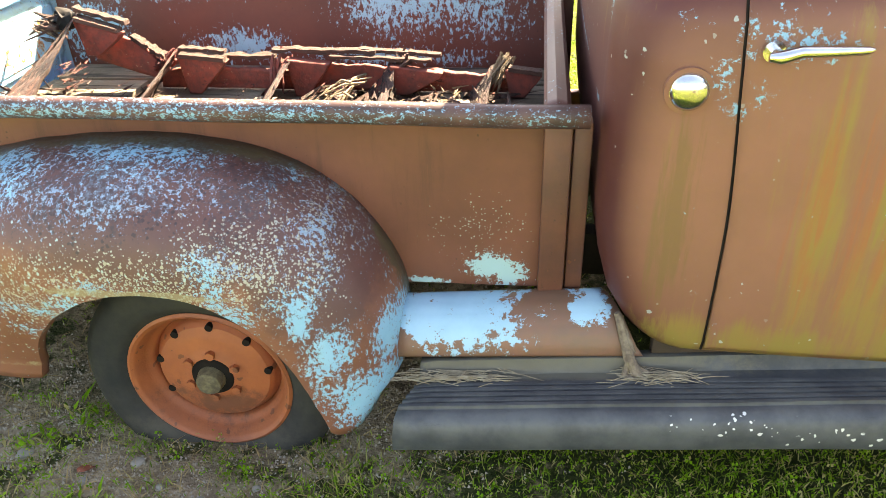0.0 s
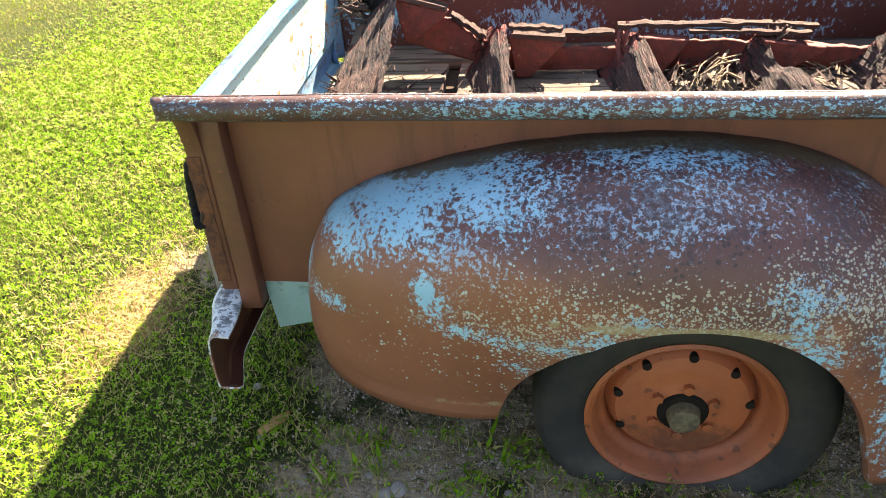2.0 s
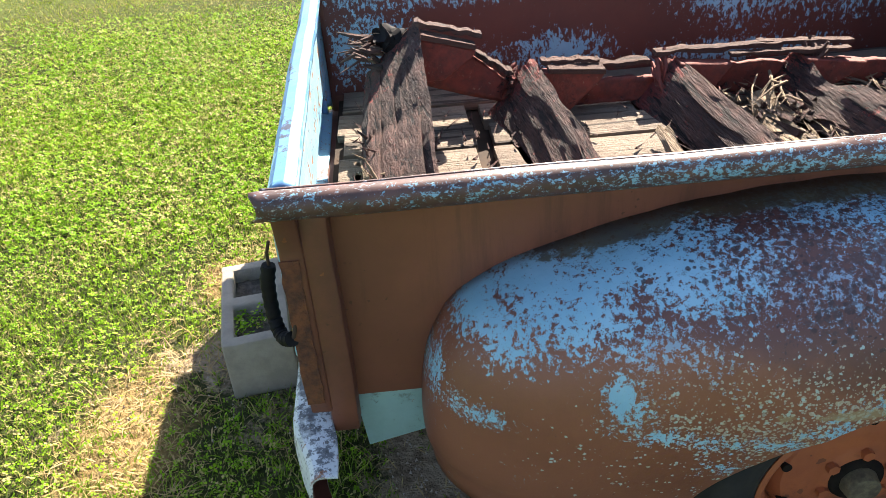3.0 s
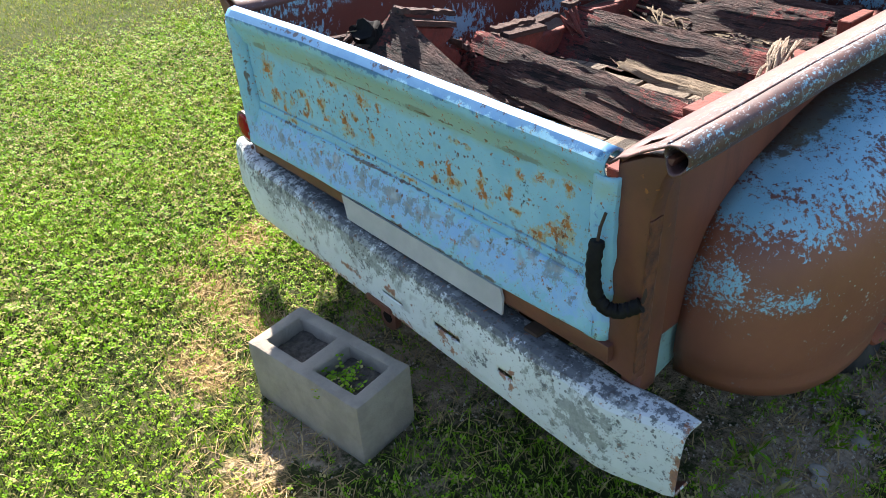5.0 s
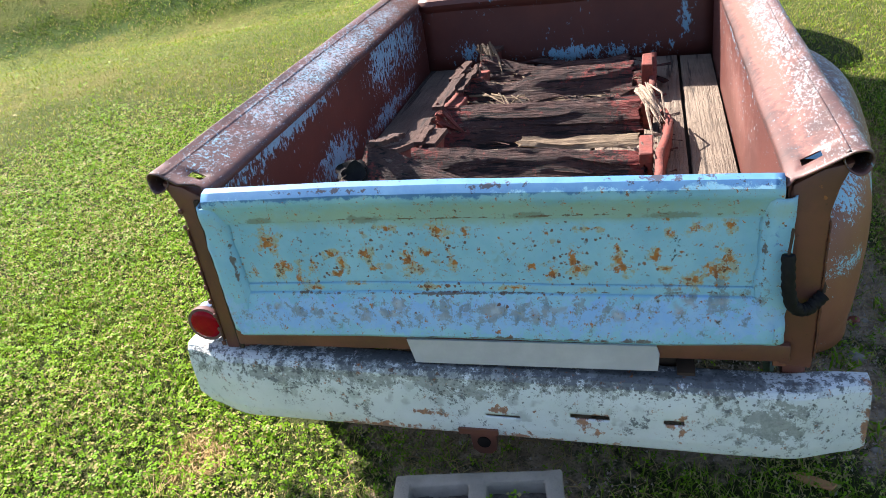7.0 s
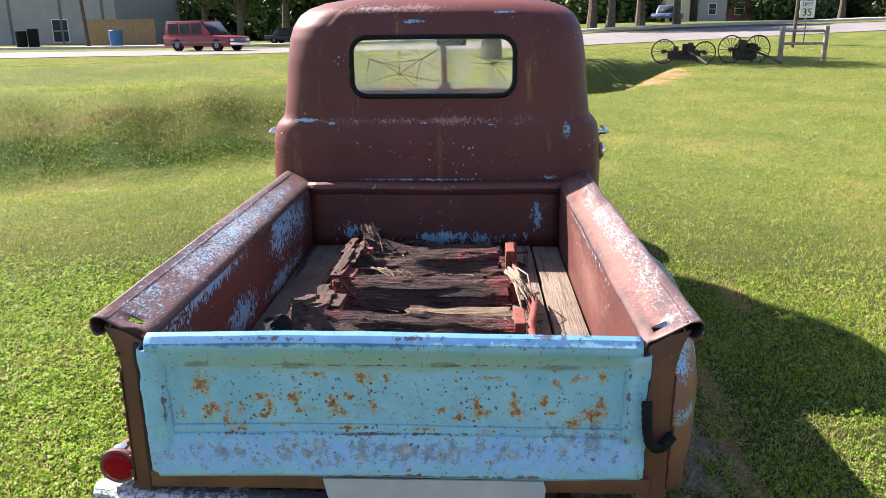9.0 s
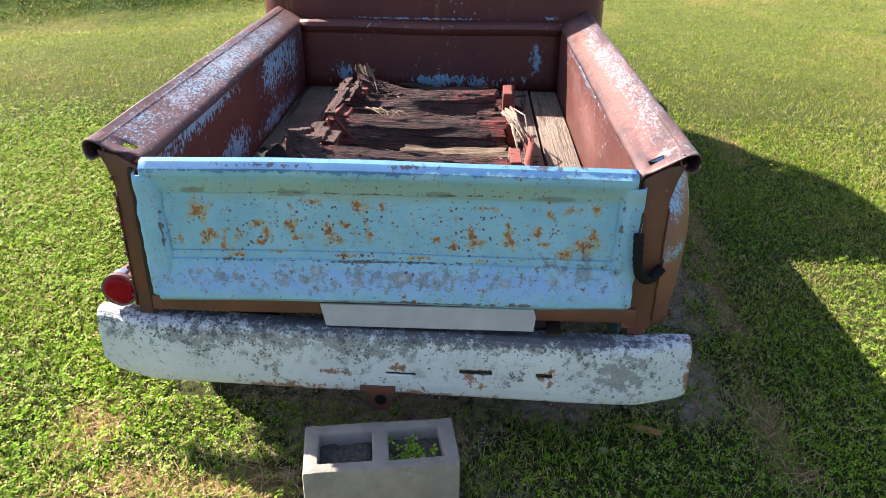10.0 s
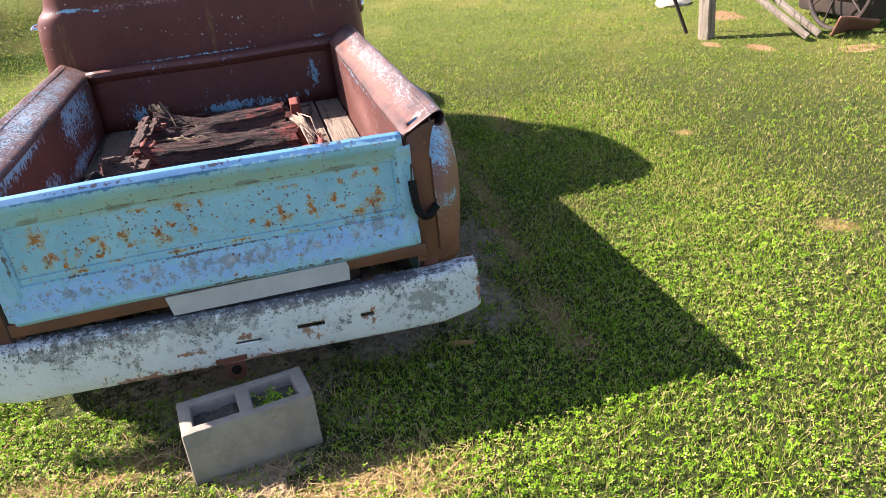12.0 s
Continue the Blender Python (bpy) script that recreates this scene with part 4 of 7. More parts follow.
# sill, white board, bumper
bm = bmesh.new()
box(bm, -0.012, 0.06, -0.66, 0.66, 0.468, 0.512, bevel=0.004)
bmesh.ops.subdivide_edges(bm, edges=[e for e in bm.edges if e.calc_length() > 1], cuts=20)
wobble(bm, 0.003, 5)
part("rear_sill", bm, M_POST, truck)
bm = bmesh.new()
prism(bm, [(0.193, 0.508), (-0.385, 0.508), (-0.392, 0.485), (-0.388, 0.440), (0.18, 0.440)], 0, -0.022, -0.016)
part("white_board", bm, M_PLATE, truck, "plain white board under the tailgate")


def bumper_shape(a, b):
    v = 0.832 * (1 - 2 * a)
    e = smooth(0.66, 0.832, abs(v))
    prof = [(0.035, 0.437), (-0.015, 0.440), (-0.035, 0.435), (-0.044, 0.425), (-0.050, 0.38), (-0.050, 0.285), (-0.044, 0.255), (-0.036, 0.245), (-0.02, 0.243), (0.0, 0.247)]
    k = b * 9
    u = np.interp(k, range(10), [p[0] for p in prof])
    z = np.interp(k, range(10), [p[1] for p in prof])
    z = max(z, 0.243 + max(0.0, (abs(v) - 0.795) / 0.037) * (0.028 if v < 0 else 0.045))
    if k < 2:
        u = u + (-0.040 - u) * 0.35 * smooth(0.70, 0.832, abs(v))
    u = u + 0.045 * e
    z += 0.030 * v - 0.014 + 0.003 * noise.noise((v * 3, z * 3, 1))
    return (u + 0.003 * noise.noise((v * 4, z * 8, 2)), v, z)


bm = bmesh.new()
def bumper_whole(a, b):
    """False inside the rusted slots."""
    r = 0.004 * noise.noise((a * 90, 3, 1))
    return not ((0.612 < a < 0.668 and abs(b - 0.492 - r) < 0.0065 + 0.004 * noise.noise((a * 60, 1, 1))) or (0.742 < a < 0.768 and abs(b - 0.492 - r) < 0.008) or (0.49 < a < 0.54 and abs(b - 0.515 - r) < 0.004))


sheet(bm, bumper_shape, 220, 120, keep=bumper_whole)
bmesh.ops.reverse_faces(bm, faces=bm.faces)
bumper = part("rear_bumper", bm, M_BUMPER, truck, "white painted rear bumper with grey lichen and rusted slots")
bumper.data.materials.append(M_POST)
thick(bumper, 0.005, -1).modifiers[0].material_offset = 1
bm = bmesh.new()
prism(bm, [(0.09, 0.245), (0.09, 0.262), (-0.01, 0.262), (-0.01, 0.245)], 0, -0.054, -0.04)
prism(bm, [(0.07, 0.245), (0.00, 0.245), (0.005, 0.175), (0.02, 0.160), (0.05, 0.160), (0.065, 0.175)], 0, -0.03, -0.012)
hook = part("tow_bracket", bm, M_POST, truck, "rusty tow bracket")
# dark disc in place of a pin hole, its shade put into the colour
bm = bmesh.new()
cyl(bm, 0.017, (-0.033, 0.035, 0.200), (-0.012, 0.035, 0.200), 18)
part("dark_pin_disc", bm, M_HOLE, hook)
for v in (-0.45, 0.42):
    bm = bmesh.new()
    box(bm, 0.0, 0.55, v - 0.02, v + 0.02, 0.33, 0.42, bevel=0.004)
    part("bumper_bracket", bm, M_CHASSIS, truck)

# tail lamp
LAMP = Vector((0.060, 0.758, 0.512))
bm = bmesh.new()
cyl(bm, 0.046, LAMP + Vector((-0.035, 0, 0)), LAMP + Vector((0.045, 0, 0)), 28, 0.034)
cyl(bm, 0.050, LAMP + Vector((-0.048, 0, 0)), LAMP + Vector((-0.034, 0, 0)), 28)
box(bm, 0.050, 0.080, 0.70, 0.775, 0.489, 0.509)
lamp = part("tail_lamp", bm, M_HOUSING, truck, "round red tail lamp")
bm = bmesh.new()
ball(bm, 0.043, LAMP + Vector((-0.046, 0, 0)), 24, 12, (0.28, 1, 1))
part("lens", bm, M_LENS, lamp, "red lens")
bm = bmesh.new()
cyl(bm, 0.0475, LAMP + Vector((-0.030, 0, 0)), LAMP + Vector((-0.008, 0, 0)), 28, caps=False)
part("chrome_band", bm, M_CHROME, lamp)

# black hose hooked between tailgate and post
bm = bmesh.new()
UPH = Vector((0.012, -0.034, 0.012))
pts = [(-0.044, -0.600, 0.735), (-0.052, -0.601, 0.70), (-0.054, -0.604, 0.66), (-0.052, -0.612, 0.625), (-0.045, -0.628, 0.606), (-0.034, -0.648, 0.602), (-0.022, -0.665, 0.612), (-0.010, -0.682, 0.626)]
fine = []
for i in range(len(pts) - 1):
    for k in range(4):
        fine.append(Vector(pts[i]).lerp(Vector(pts[i + 1]), k / 4) + UPH)
tube(bm, fine, [0.0125 + (0.002 if i % 2 else 0) for i in range(len(fine))], 12)
hose = part("safety_hose", bm, M_BLACK, truck, "black rubber hose over the tailgate chain")
bm = bmesh.new()
tube(bm, [(-0.032, -0.634, 0.745), (-0.030, -0.637, 0.775), (-0.022, -0.640, 0.800)], 0.003, 8)
part("chain_end", bm, M_CHASSIS, hose)
bm = bmesh.new()
tube(bm, [(0.002, -0.712, 0.638), (0.006, -0.714, 0.652), (0.010, -0.706, 0.672)], 0.004, 8)
part("chain_end", bm, M_CHASSIS, hose)

# rear fenders
ATTACH = [(-17, 0.545), (-5, 0.555), (6, 0.558), (20, 0.570), (40, 0.570), (52, 0.560), (65, 0.545), (80, 0.530), (92, 0.532), (105, 0.548), (118, 0.585), (130, 0.645), (140, 0.715), (148, 0.790), (155, 0.845), (162, 0.855), (170, 0.845), (181, 0.83)]
OPEN = [(-17, 0.418), (-5, 0.375), (5, 0.355), (20, 0.335), (40, 0.318), (60, 0.305), (80, 0.292), (95, 0.288), (110, 0.290), (130, 0.300), (150, 0.318), (165, 0.345), (181, 0.372), (188, 0.390)]
OUTER = [(-17, 0.955), (10, 0.970), (50, 0.978), (90, 0.980), (130, 0.975), (160, 0.930), (181, 0.893)]


def fender(s):
    def f(a, b):
        th = -17 + 205 * a
        ra, ro, vo = lerp_table(ATTACH, th)[0], lerp_table(OPEN, th)[0], lerp_table(OUTER, th)[0]
        # a rounder corner at the two ends
        ph = min(1.0, b / 0.93) * math.pi / 2
        r = ro + (ra - ro) * max(0.0, math.cos(ph)) ** 0.80
        v = 0.660 + (vo - 0.660) * max(0.0, math.sin(ph)) ** 0.74
        if b > 0.93:                                  # lip turned in round the opening
            v -= 0.022 * (b - 0.93) / 0.07
            r -= 0.004 * (b - 0.93) / 0.07
        out = max(0.0, (r - ro) / max(1e-6, ra - ro))
        drop = 0
        if th > 172:                                  # lower edge sweeps up to the back
            drop = smooth(173, 188, th) * (0.115 * out ** 1.6)
        if th < 0:
            drop = smooth(0, -17, th) * 0.12 * out ** 2.0
        c = (1.06 + r * math.cos(radians(th)), 0.30 + r * math.sin(radians(th)) + drop)
        n = 0.004 * noise.noise((c[0] * 3, v * 3, c[1] * 3 + s))
        return (c[0] + n, -s * (v + n), c[1] + n)
    bm = bmesh.new()
    sheet(bm, f, 84, 30)
    if s < 0:
        bmesh.ops.reverse_faces(bm, faces=bm.faces)
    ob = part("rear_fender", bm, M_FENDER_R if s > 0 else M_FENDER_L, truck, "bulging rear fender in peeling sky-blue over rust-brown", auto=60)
    thick(ob, 0.006, 1)
    return ob


for _s in (1, -1):
    fender(_s)


def thing_part(name, parent):
    """A part that only holds its own pieces."""
    ob = new(name)
    ob.parent = parent
    ob.empty_display_size = 0.1
    return ob


def wheel(u, s, flat=0.055):
    """A wheel with a collapsed tyre, its outer side towards -s y."""
    C = Vector((u, 0, 0.200))
    v0 = -0.755 * s
    rot = [(0.345, -0.03), (0.340, -0.055), (0.318, -0.080), (0.280, -0.090), (0.245, -0.084), (0.222, -0.068), (0.214, -0.05), (0.214, 0.05), (0.222, 0.068), (0.26, 0.086), (0.318, 0.080), (0.345, 0.03)]

    def f(a, b):
        r, w = lerp_table([(k, *rot[k % 12]) for k in range(13)], b * 12)
        th = 2 * math.pi * a
        x, z = r * math.cos(th), 0.200 + r * math.sin(th)
        low = smooth(0.06, -0.14, z)
        out = (r - 0.214) / 0.13
        if z < -0.03:
            z = -0.03 + 0.10 * (z + 0.03)
        w = w * (1 + 0.30 * low * min(1.0, out))
        x = x * (1 + 0.04 * low)
        return (u + x, v0 + s * w, z)
    bm = bmesh.new()
    sheet(bm, f, 72, 36, close_u=True)
    bmesh.ops.remove_doubles(bm, verts=bm.verts, dist=1e-5)
    bmesh.ops.recalc_face_normals(bm, faces=bm.faces)
    whl = thing_part("wheel", truck)
    part("tyre", bm, M_TYRE, whl, "flat black tyre sunk into the soil")
    prof = [(0.222, -0.062), (0.224, -0.072), (0.216, -0.077), (0.207, -0.070), (0.198, -0.050), (0.190, -0.030), (0.176, -0.012), (0.172, 0.004), (0.166, -0.006), (0.160, -0.020), (0.150, -0.032), (0.120, -0.040), (0.085, -0.042), (0.065, -0.048), (0.045, -0.050), (0.0, -0.050)]
    bm = bmesh.new()
    holes = [(0.150, 2 * math.pi * (k + 0.15) / 9) for k in range(9)]

    def g(a, b):
        r, w = lerp_table([(k, *prof[k]) for k in range(len(prof))], b * (len(prof) - 1))
        th = 2 * math.pi * a
        return (u + r * math.cos(th), v0 + s * w, 0.200 + r * math.sin(th))
    sheet(bm, g, 80, 45, close_u=True)
    bmesh.ops.remove_doubles(bm, verts=bm.verts, dist=1e-5)
    bmesh.ops.recalc_face_normals(bm, faces=bm.faces)
    rim = part("rim", bm, M_RIM, whl, "rusty orange steel rim")
    for r, th in holes:
        if math.sin(th) < -0.45:
            continue                       # caked with mud
        # dark disc for a vent hole: the shade inside is only colour
        bm = bmesh.new()
        p = Vector((u + r * math.cos(th), 0, 0.200 + r * math.sin(th)))
        cyl(bm, 0.0105, p + Vector((0, v0 - s * 0.036, 0)), p + Vector((0, v0 - s * 0.020, 0)), 14)
        part("dark_vent_disc", bm, M_HOLE, rim)
    for k in range(6):
        th = 2 * math.pi * (k + 0.42) / 6
        p = Vector((u + 0.072 * math.cos(th), 0, 0.200 + 0.072 * math.sin(th)))
        bm = bmesh.new()
        cyl(bm, 0.013, p + Vector((0, v0 - s * 0.044, 0)), p + Vector((0, v0 - s * 0.058, 0)), 6)
        part("wheel_nut", bm, M_RIM, rim)
    bm = bmesh.new()
    cyl(bm, 0.040, (u, v0 - s * 0.045, 0.200), (u, v0 - s * 0.085, 0.200), 24, 0.034)
    bevel_all(bm, 0.004)
    wobble(bm, 0.002, 60)
    hub = part("hub", bm, M_HUB, whl, "lichened hub end")
    bm = bmesh.new()
    cyl(bm, 0.060, (u, v0 - s * 0.046, 0.200), (u, v0 - s * 0.056, 0.200), 28, 0.054)
    bevel_all(bm, 0.002, 1)
    part("hub_ring", bm, M_HOLE, hub, "black ring round the hub")


wheel(1.096, 1)
wheel(1.096, -1)

# running boards and aprons
def board_z(u):
    return 0.095 * (u - 1.62)


for _s in (1, -1):
    bm = bmesh.new()
    prof = [(0.690, 0.418), (0.715, 0.420), (0.748, 0.414), (0.778, 0.398), (0.802, 0.372), (0.816, 0.340), (0.818, 0.316)]

    def apron(a, b):
        k = b * 6
        v, z = np.interp(k, range(7), [p[0] for p in prof]), np.interp(k, range(7), [p[1] for p in prof])
        return (1.60 + 0.60 * a - 0.10 * a * (1 - b), -_s * v, z + 0.75 * board_z(1.60 + 0.6 * a))
    sheet(bm, apron, 16, 18)
    if _s < 0:
        bmesh.ops.reverse_faces(bm, faces=bm.faces)
    thick(part("splash_apron", bm, M_APRON, truck, "rounded apron with a patch of sky-blue paint"), 0.005, 0)
    bm = bmesh.new()
    prof2 = [(0.800, 0.325), (0.822, 0.322), (0.828, 0.290), (0.832, 0.283), (0.862, 0.280)]
    for k in range(5):
        v = 0.868 + 0.017 * k
        prof2 += [(v, 0.280), (v + 0.002, 0.2885), (v + 0.008, 0.2885), (v + 0.010, 0.280)]
    prof2 += [(0.958, 0.279), (0.975, 0.274), (0.985, 0.262), (0.990, 0.24), (0.991, 0.200), (0.985, 0.188), (0.970, 0.190)]
    N = len(prof2) - 1

    def board(a, b):
        k = b * N
        u = 1.61 + 1.75 * a
        v, z = np.interp(k, range(N + 1), [p[0] for p in prof2]), np.interp(k, range(N + 1), [p[1] for p in prof2])
        return (u + 0.055 * (1 - smooth(0, 0.05, a)) * (1 - b), -_s * v, z + board_z(u) - 0.022 + 0.004 * noise.noise((u * 3, b * 2, 0)))
    sheet(bm, board, 40, N)
    if _s < 0:
        bmesh.ops.reverse_faces(bm, faces=bm.faces)
    thick(part("running_board", bm, M_RUNBOARD, truck, "ribbed dark running board spotted white", auto=40), 0.006, 0)

# chassis
for v in (-0.40, 0.40):
    bm = bmesh.new()
    box(bm, 0.05, 4.5, v - 0.03, v + 0.03, 0.33, 0.46)
    part("frame_rail", bm, M_CHASSIS, truck)
for u in (0.25, 0.75, 1.45, 1.9):
    bm = bmesh.new()
    box(bm, u - 0.03, u + 0.03, -0.62, 0.62, 0.46, 0.514)
    part("cross_sill", bm, M_CHASSIS, truck)
bm = bmesh.new()
cyl(bm, 0.045, (1.096, -0.72, 0.20), (1.096, 0.72, 0.20), 16)
ball(bm, 0.14, (1.096, 0.05, 0.20))
part("rear_axle", bm, M_CHASSIS, truck)

# ---- cab ----
#            z     half   back   front  corner
CABZ = [(0.385, 0.810, 2.200, 3.62, 0.12), (0.40, 0.838, 2.170, 3.62, 0.13), (0.43, 0.848, 2.140, 3.62, 0.14), (0.50, 0.852, 2.100, 3.62, 0.14), (0.60, 0.855, 2.072, 3.62, 0.145), (0.70, 0.856, 2.060, 3.62, 0.15), (0.95, 0.856, 2.060, 3.60, 0.16),
        (1.08, 0.850, 2.062, 3.55, 0.16), (1.155, 0.838, 2.068, 3.48, 0.16), (1.185, 0.822, 2.072, 3.45, 0.16), (1.20, 0.806, 2.078, 3.44, 0.16), (1.225, 0.790, 2.080, 3.42, 0.16),
        (1.35, 0.775, 2.083, 3.36, 0.17), (1.50, 0.764, 2.090, 3.28, 0.18), (1.60, 0.752, 2.098, 3.22, 0.20), (1.66, 0.738, 2.108, 3.17, 0.22), (1.71, 0.712, 2.130, 3.10, 0.24),
        (1.745, 0.668, 2.165, 3.03, 0.26), (1.772, 0.595, 2.225, 2.95, 0.27), (1.790, 0.48, 2.32, 2.85, 0.25), (1.800, 0.33, 2.43, 2.74, 0.15), (1.804, 0.10, 2.55, 2.62, 0.03)]


def cab_ring(z, n=4):
    """A rounded rectangle at height z as a function of a in 0..1, from the middle of the back round by the kerb side."""
    w, u0, u1, r = lerp_table(CABZ, z)
    L1, L2 = w - r, u1 - u0 - 2 * r

    def f(a):
        # even shares for each stretch, so that the rows of faces line up from ring to ring
        k = a * 8
        i, t = int(k) % 8, k - int(k)
        if i == 0:
            u, v = u0 + 0.012 * ((t * L1 / max(w, 1e-3)) ** 2), -t * L1
        elif i == 1:
            u, v = u0 + 0.010 * (1 - t) * (L1 / max(w, 1e-3)) ** 2 + r * (1 - math.cos(t * math.pi / 2)), -L1 - r * math.sin(t * math.pi / 2)
        elif i == 2:
            u, v = u0 + r + t * L2, -w - 0.012 * math.sin(math.pi * t)
        elif i == 3:
            u, v = u1 - r + r * math.sin(t * math.pi / 2), -L1 - r * math.cos(t * math.pi / 2)
        elif i == 4:
            u, v = u1, -L1 + t * 2 * L1
        elif i == 5:
            u, v = u1 - r + r * math.cos(t * math.pi / 2), L1 + r * math.sin(t * math.pi / 2)
        elif i == 6:
            u, v = u1 - r - t * L2, w + 0.012 * math.sin(math.pi * t)
        else:
            tt = t
            if tt < 0.5:
                t2 = 1 - tt * 2
                u, v = u0 + r * (1 - math.cos(t2 * math.pi / 2)) + 0.010 * (1 - t2), L1 + r * math.sin(t2 * math.pi / 2)
            else:
                t2 = 2 - tt * 2
                u, v = u0 + 0.012 * (t2 * L1 / max(w, 1e-3)) ** 2, t2 * L1
        return u, v
    return f


def in_round(x, y, x0, x1, y0, y1, r):
    dx = max(x0 + r - x, 0, x - (x1 - r))
    dy = max(y0 + r - y, 0, y - (y1 - r))
    return math.hypot(dx, dy) < r


CAB_LEVELS = list(np.linspace(0.385, 1.70, 93)) + [1.715, 1.73, 1.745, 1.758, 1.772, 1.782, 1.79, 1.796, 1.800, 1.803, 1.804]
SPANS = [(0, 40), (1, 8), (2, 52), (3, 8), (4, 60), (5, 8), (6, 52), (7, 60)]


def cab_shell():
    bm = bmesh.new()
    A = [(i + k / n) / 8 for i, n in SPANS for k in range(n)]
    rows = []
    for z in CAB_LEVELS:
        f = cab_ring(z)
        rows.append([bm.verts.new((*f(a), z + (0.010 * (1 - ((f(a)[1]) / 0.8) ** 2) if z > 1.7 else 0))) for a in A])
    n = len(A)
    for j in range(len(rows) - 1):
        for i in range(n):
            q = (rows[j][i], rows[j][(i + 1) % n], rows[j + 1][(i + 1) % n], rows[j + 1][i])
            c = sum((v.co for v in q), Vector()) / 4
            if c.x < 2.2 and in_round(c.y, c.z, -0.395, 0.405, 1.325, 1.603, 0.07):
                continue                                   # rear window
            if c.x > 3.1 and abs(c.y) < 0.66 and abs(c.y) > 0.02 and in_round(abs(c.y), c.z, 0.02, 0.66, 1.27, 1.60, 0.06):
                continue                                   # split windscreen
            if abs(c.y) > 0.7 and in_round(c.x, c.z, 2.42, 3.12, 1.25, 1.58, 0.07):
                continue                                   # door windows
            bm.faces.new(q)
    bm.faces.new(rows[-1])
    bmesh.ops.recalc_face_normals(bm, faces=bm.faces)
    for v in bm.verts:
        v.co += 0.003 * noise.noise_vector(v.co * 2.2)
    return bm


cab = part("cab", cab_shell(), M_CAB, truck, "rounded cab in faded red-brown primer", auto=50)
thick(cab, 0.012, -1)


def ring_points(x0, x1, y0, y1, r, n=8):
    out = []
    for cx, cy, a0 in ((x1 - r, y1 - r, 0), (x0 + r, y1 - r, 90), (x0 + r, y0 + r, 180), (x1 - r, y0 + r, 270)):
        for k in range(n + 1):
            a = radians(a0 + 90 * k / n)
            out.append((cx + r * math.cos(a), cy + r * math.sin(a)))
    return out


def back_u(v, z):
    w, u0, u1, r = lerp_table(CABZ, z)
    return u0 + 0.012 * (v / 0.8) ** 2


bm = bmesh.new()
tube(bm, [(back_u(v, z) - 0.002, v, z) for v, z in ring_points(-0.398, 0.408, 1.322, 1.606, 0.075)], 0.012, 10, closed=True)
rear_window = part("rear_window", bm, M_BLACK, cab, "cracked rear window in a black rubber seal")
bm = bmesh.new()
vs = [bm.verts.new((2.094, v, z)) for v, z in ring_points(-0.398, 0.408, 1.322, 1.606, 0.075)]
bm.faces.new(vs)
pane = part("pane", bm, M_GLASS, rear_window, "cracked glass", smooth=False)
thick(pane, 0.004, 0)
pane.visible_shadow = False
random.seed(4)
bm = bmesh.new()
for cx, cz, n, rr in ((0.17, 1.43, 8, 0.36), (-0.29, 1.48, 15, 0.13), (0.06, 1.50, 5, 0.20), (0.32, 1.50, 4, 0.3)):
    for k in range(n):
        a = 2 * math.pi * k / n + random.uniform(-0.2, 0.2)
        p = Vector((2.0905, cx, cz))
        pts = [p.copy()]
        for j in range(5):
            a += random.uniform(-0.16, 0.16)
            st = rr / 5 * random.uniform(0.5, 1.3)
            q = pts[-1] + Vector((0, math.cos(a) * st, math.sin(a) * st * 0.8))
            if not in_round(q.y, q.z, -0.39, 0.40, 1.33, 1.60, 0.07):
                break
            pts.append(q)
        if len(pts) > 2:
            tube(bm, pts, [0.0014 - 0.0010 * j / len(pts) for j in range(len(pts))], 4)
part("crack", bm, M_CRACK, pane)
# mirror, windscreen pillar and seat inside
bm = bmesh.new()
box(bm, 2.98, 3.00, -0.15, 0.03, 1.545, 1.60, bevel=0.008)
tube(bm, [(3.0, -0.06, 1.59), (3.1, -0.05, 1.64)], 0.008, 8)
part("rear_view_mirror", bm, M_BLACK, cab)
bm = bmesh.new()
box(bm, 2.18, 2.36, -0.66, 0.66, 0.75, 1.20, bevel=0.05)
box(bm, 2.20, 2.80, -0.66, 0.66, 0.60, 0.80, bevel=0.05)
part("bench_seat", bm, plain("seat_cloth", ((0.06, 0.05, 0.04), (0.1, 0.08, 0.06), 12), 0.9), cab)
bm = bmesh.new()
box(bm, 3.15, 3.45, -0.72, 0.72, 1.05, 1.22, bevel=0.04)
part("dashboard", bm, M_CAB, cab)
bm = bmesh.new()
tube(bm, [(3.02 + 0.06 * math.cos(a), 0.36 + 0.20 * math.sin(a), 1.12 + 0.13 * math.cos(a)) for a in [2 * math.pi * k / 28 for k in range(28)]], 0.011, 8, closed=True)
tube(bm, [(3.0, 0.36, 1.12), (3.3, 0.36, 1.0)], 0.018, 8)
part("steering_wheel", bm, M_BLACK, cab)
bm = bmesh.new()
box(bm, 2.30, 3.55, -0.79, 0.79, 0.41, 0.44)
part("cab_floor", bm, M_CHASSIS, cab)
for y in (-1, 1):
    # dark box added under the cab to block daylight through the gap
    bm = bmesh.new()
    box(bm, 2.22, 3.50, *sorted((y * 0.775, y * 0.812)), 0.26, 0.44, bevel=0.004)
    part("sill_filler", bm, M_CHASSIS, cab)
    bm = bmesh.new()
    vs = [bm.verts.new((3.405 - 0.62 * (z - 1.22), y * v, z)) for v, z in ring_points(0.012, 0.67, 1.26, 1.61, 0.06)]
    bm.faces.new(vs)
    o = part("windscreen_pane", bm, M_GLASS, cab, smooth=False)
    thick(o, 0.004, 0)
    o.visible_shadow = False


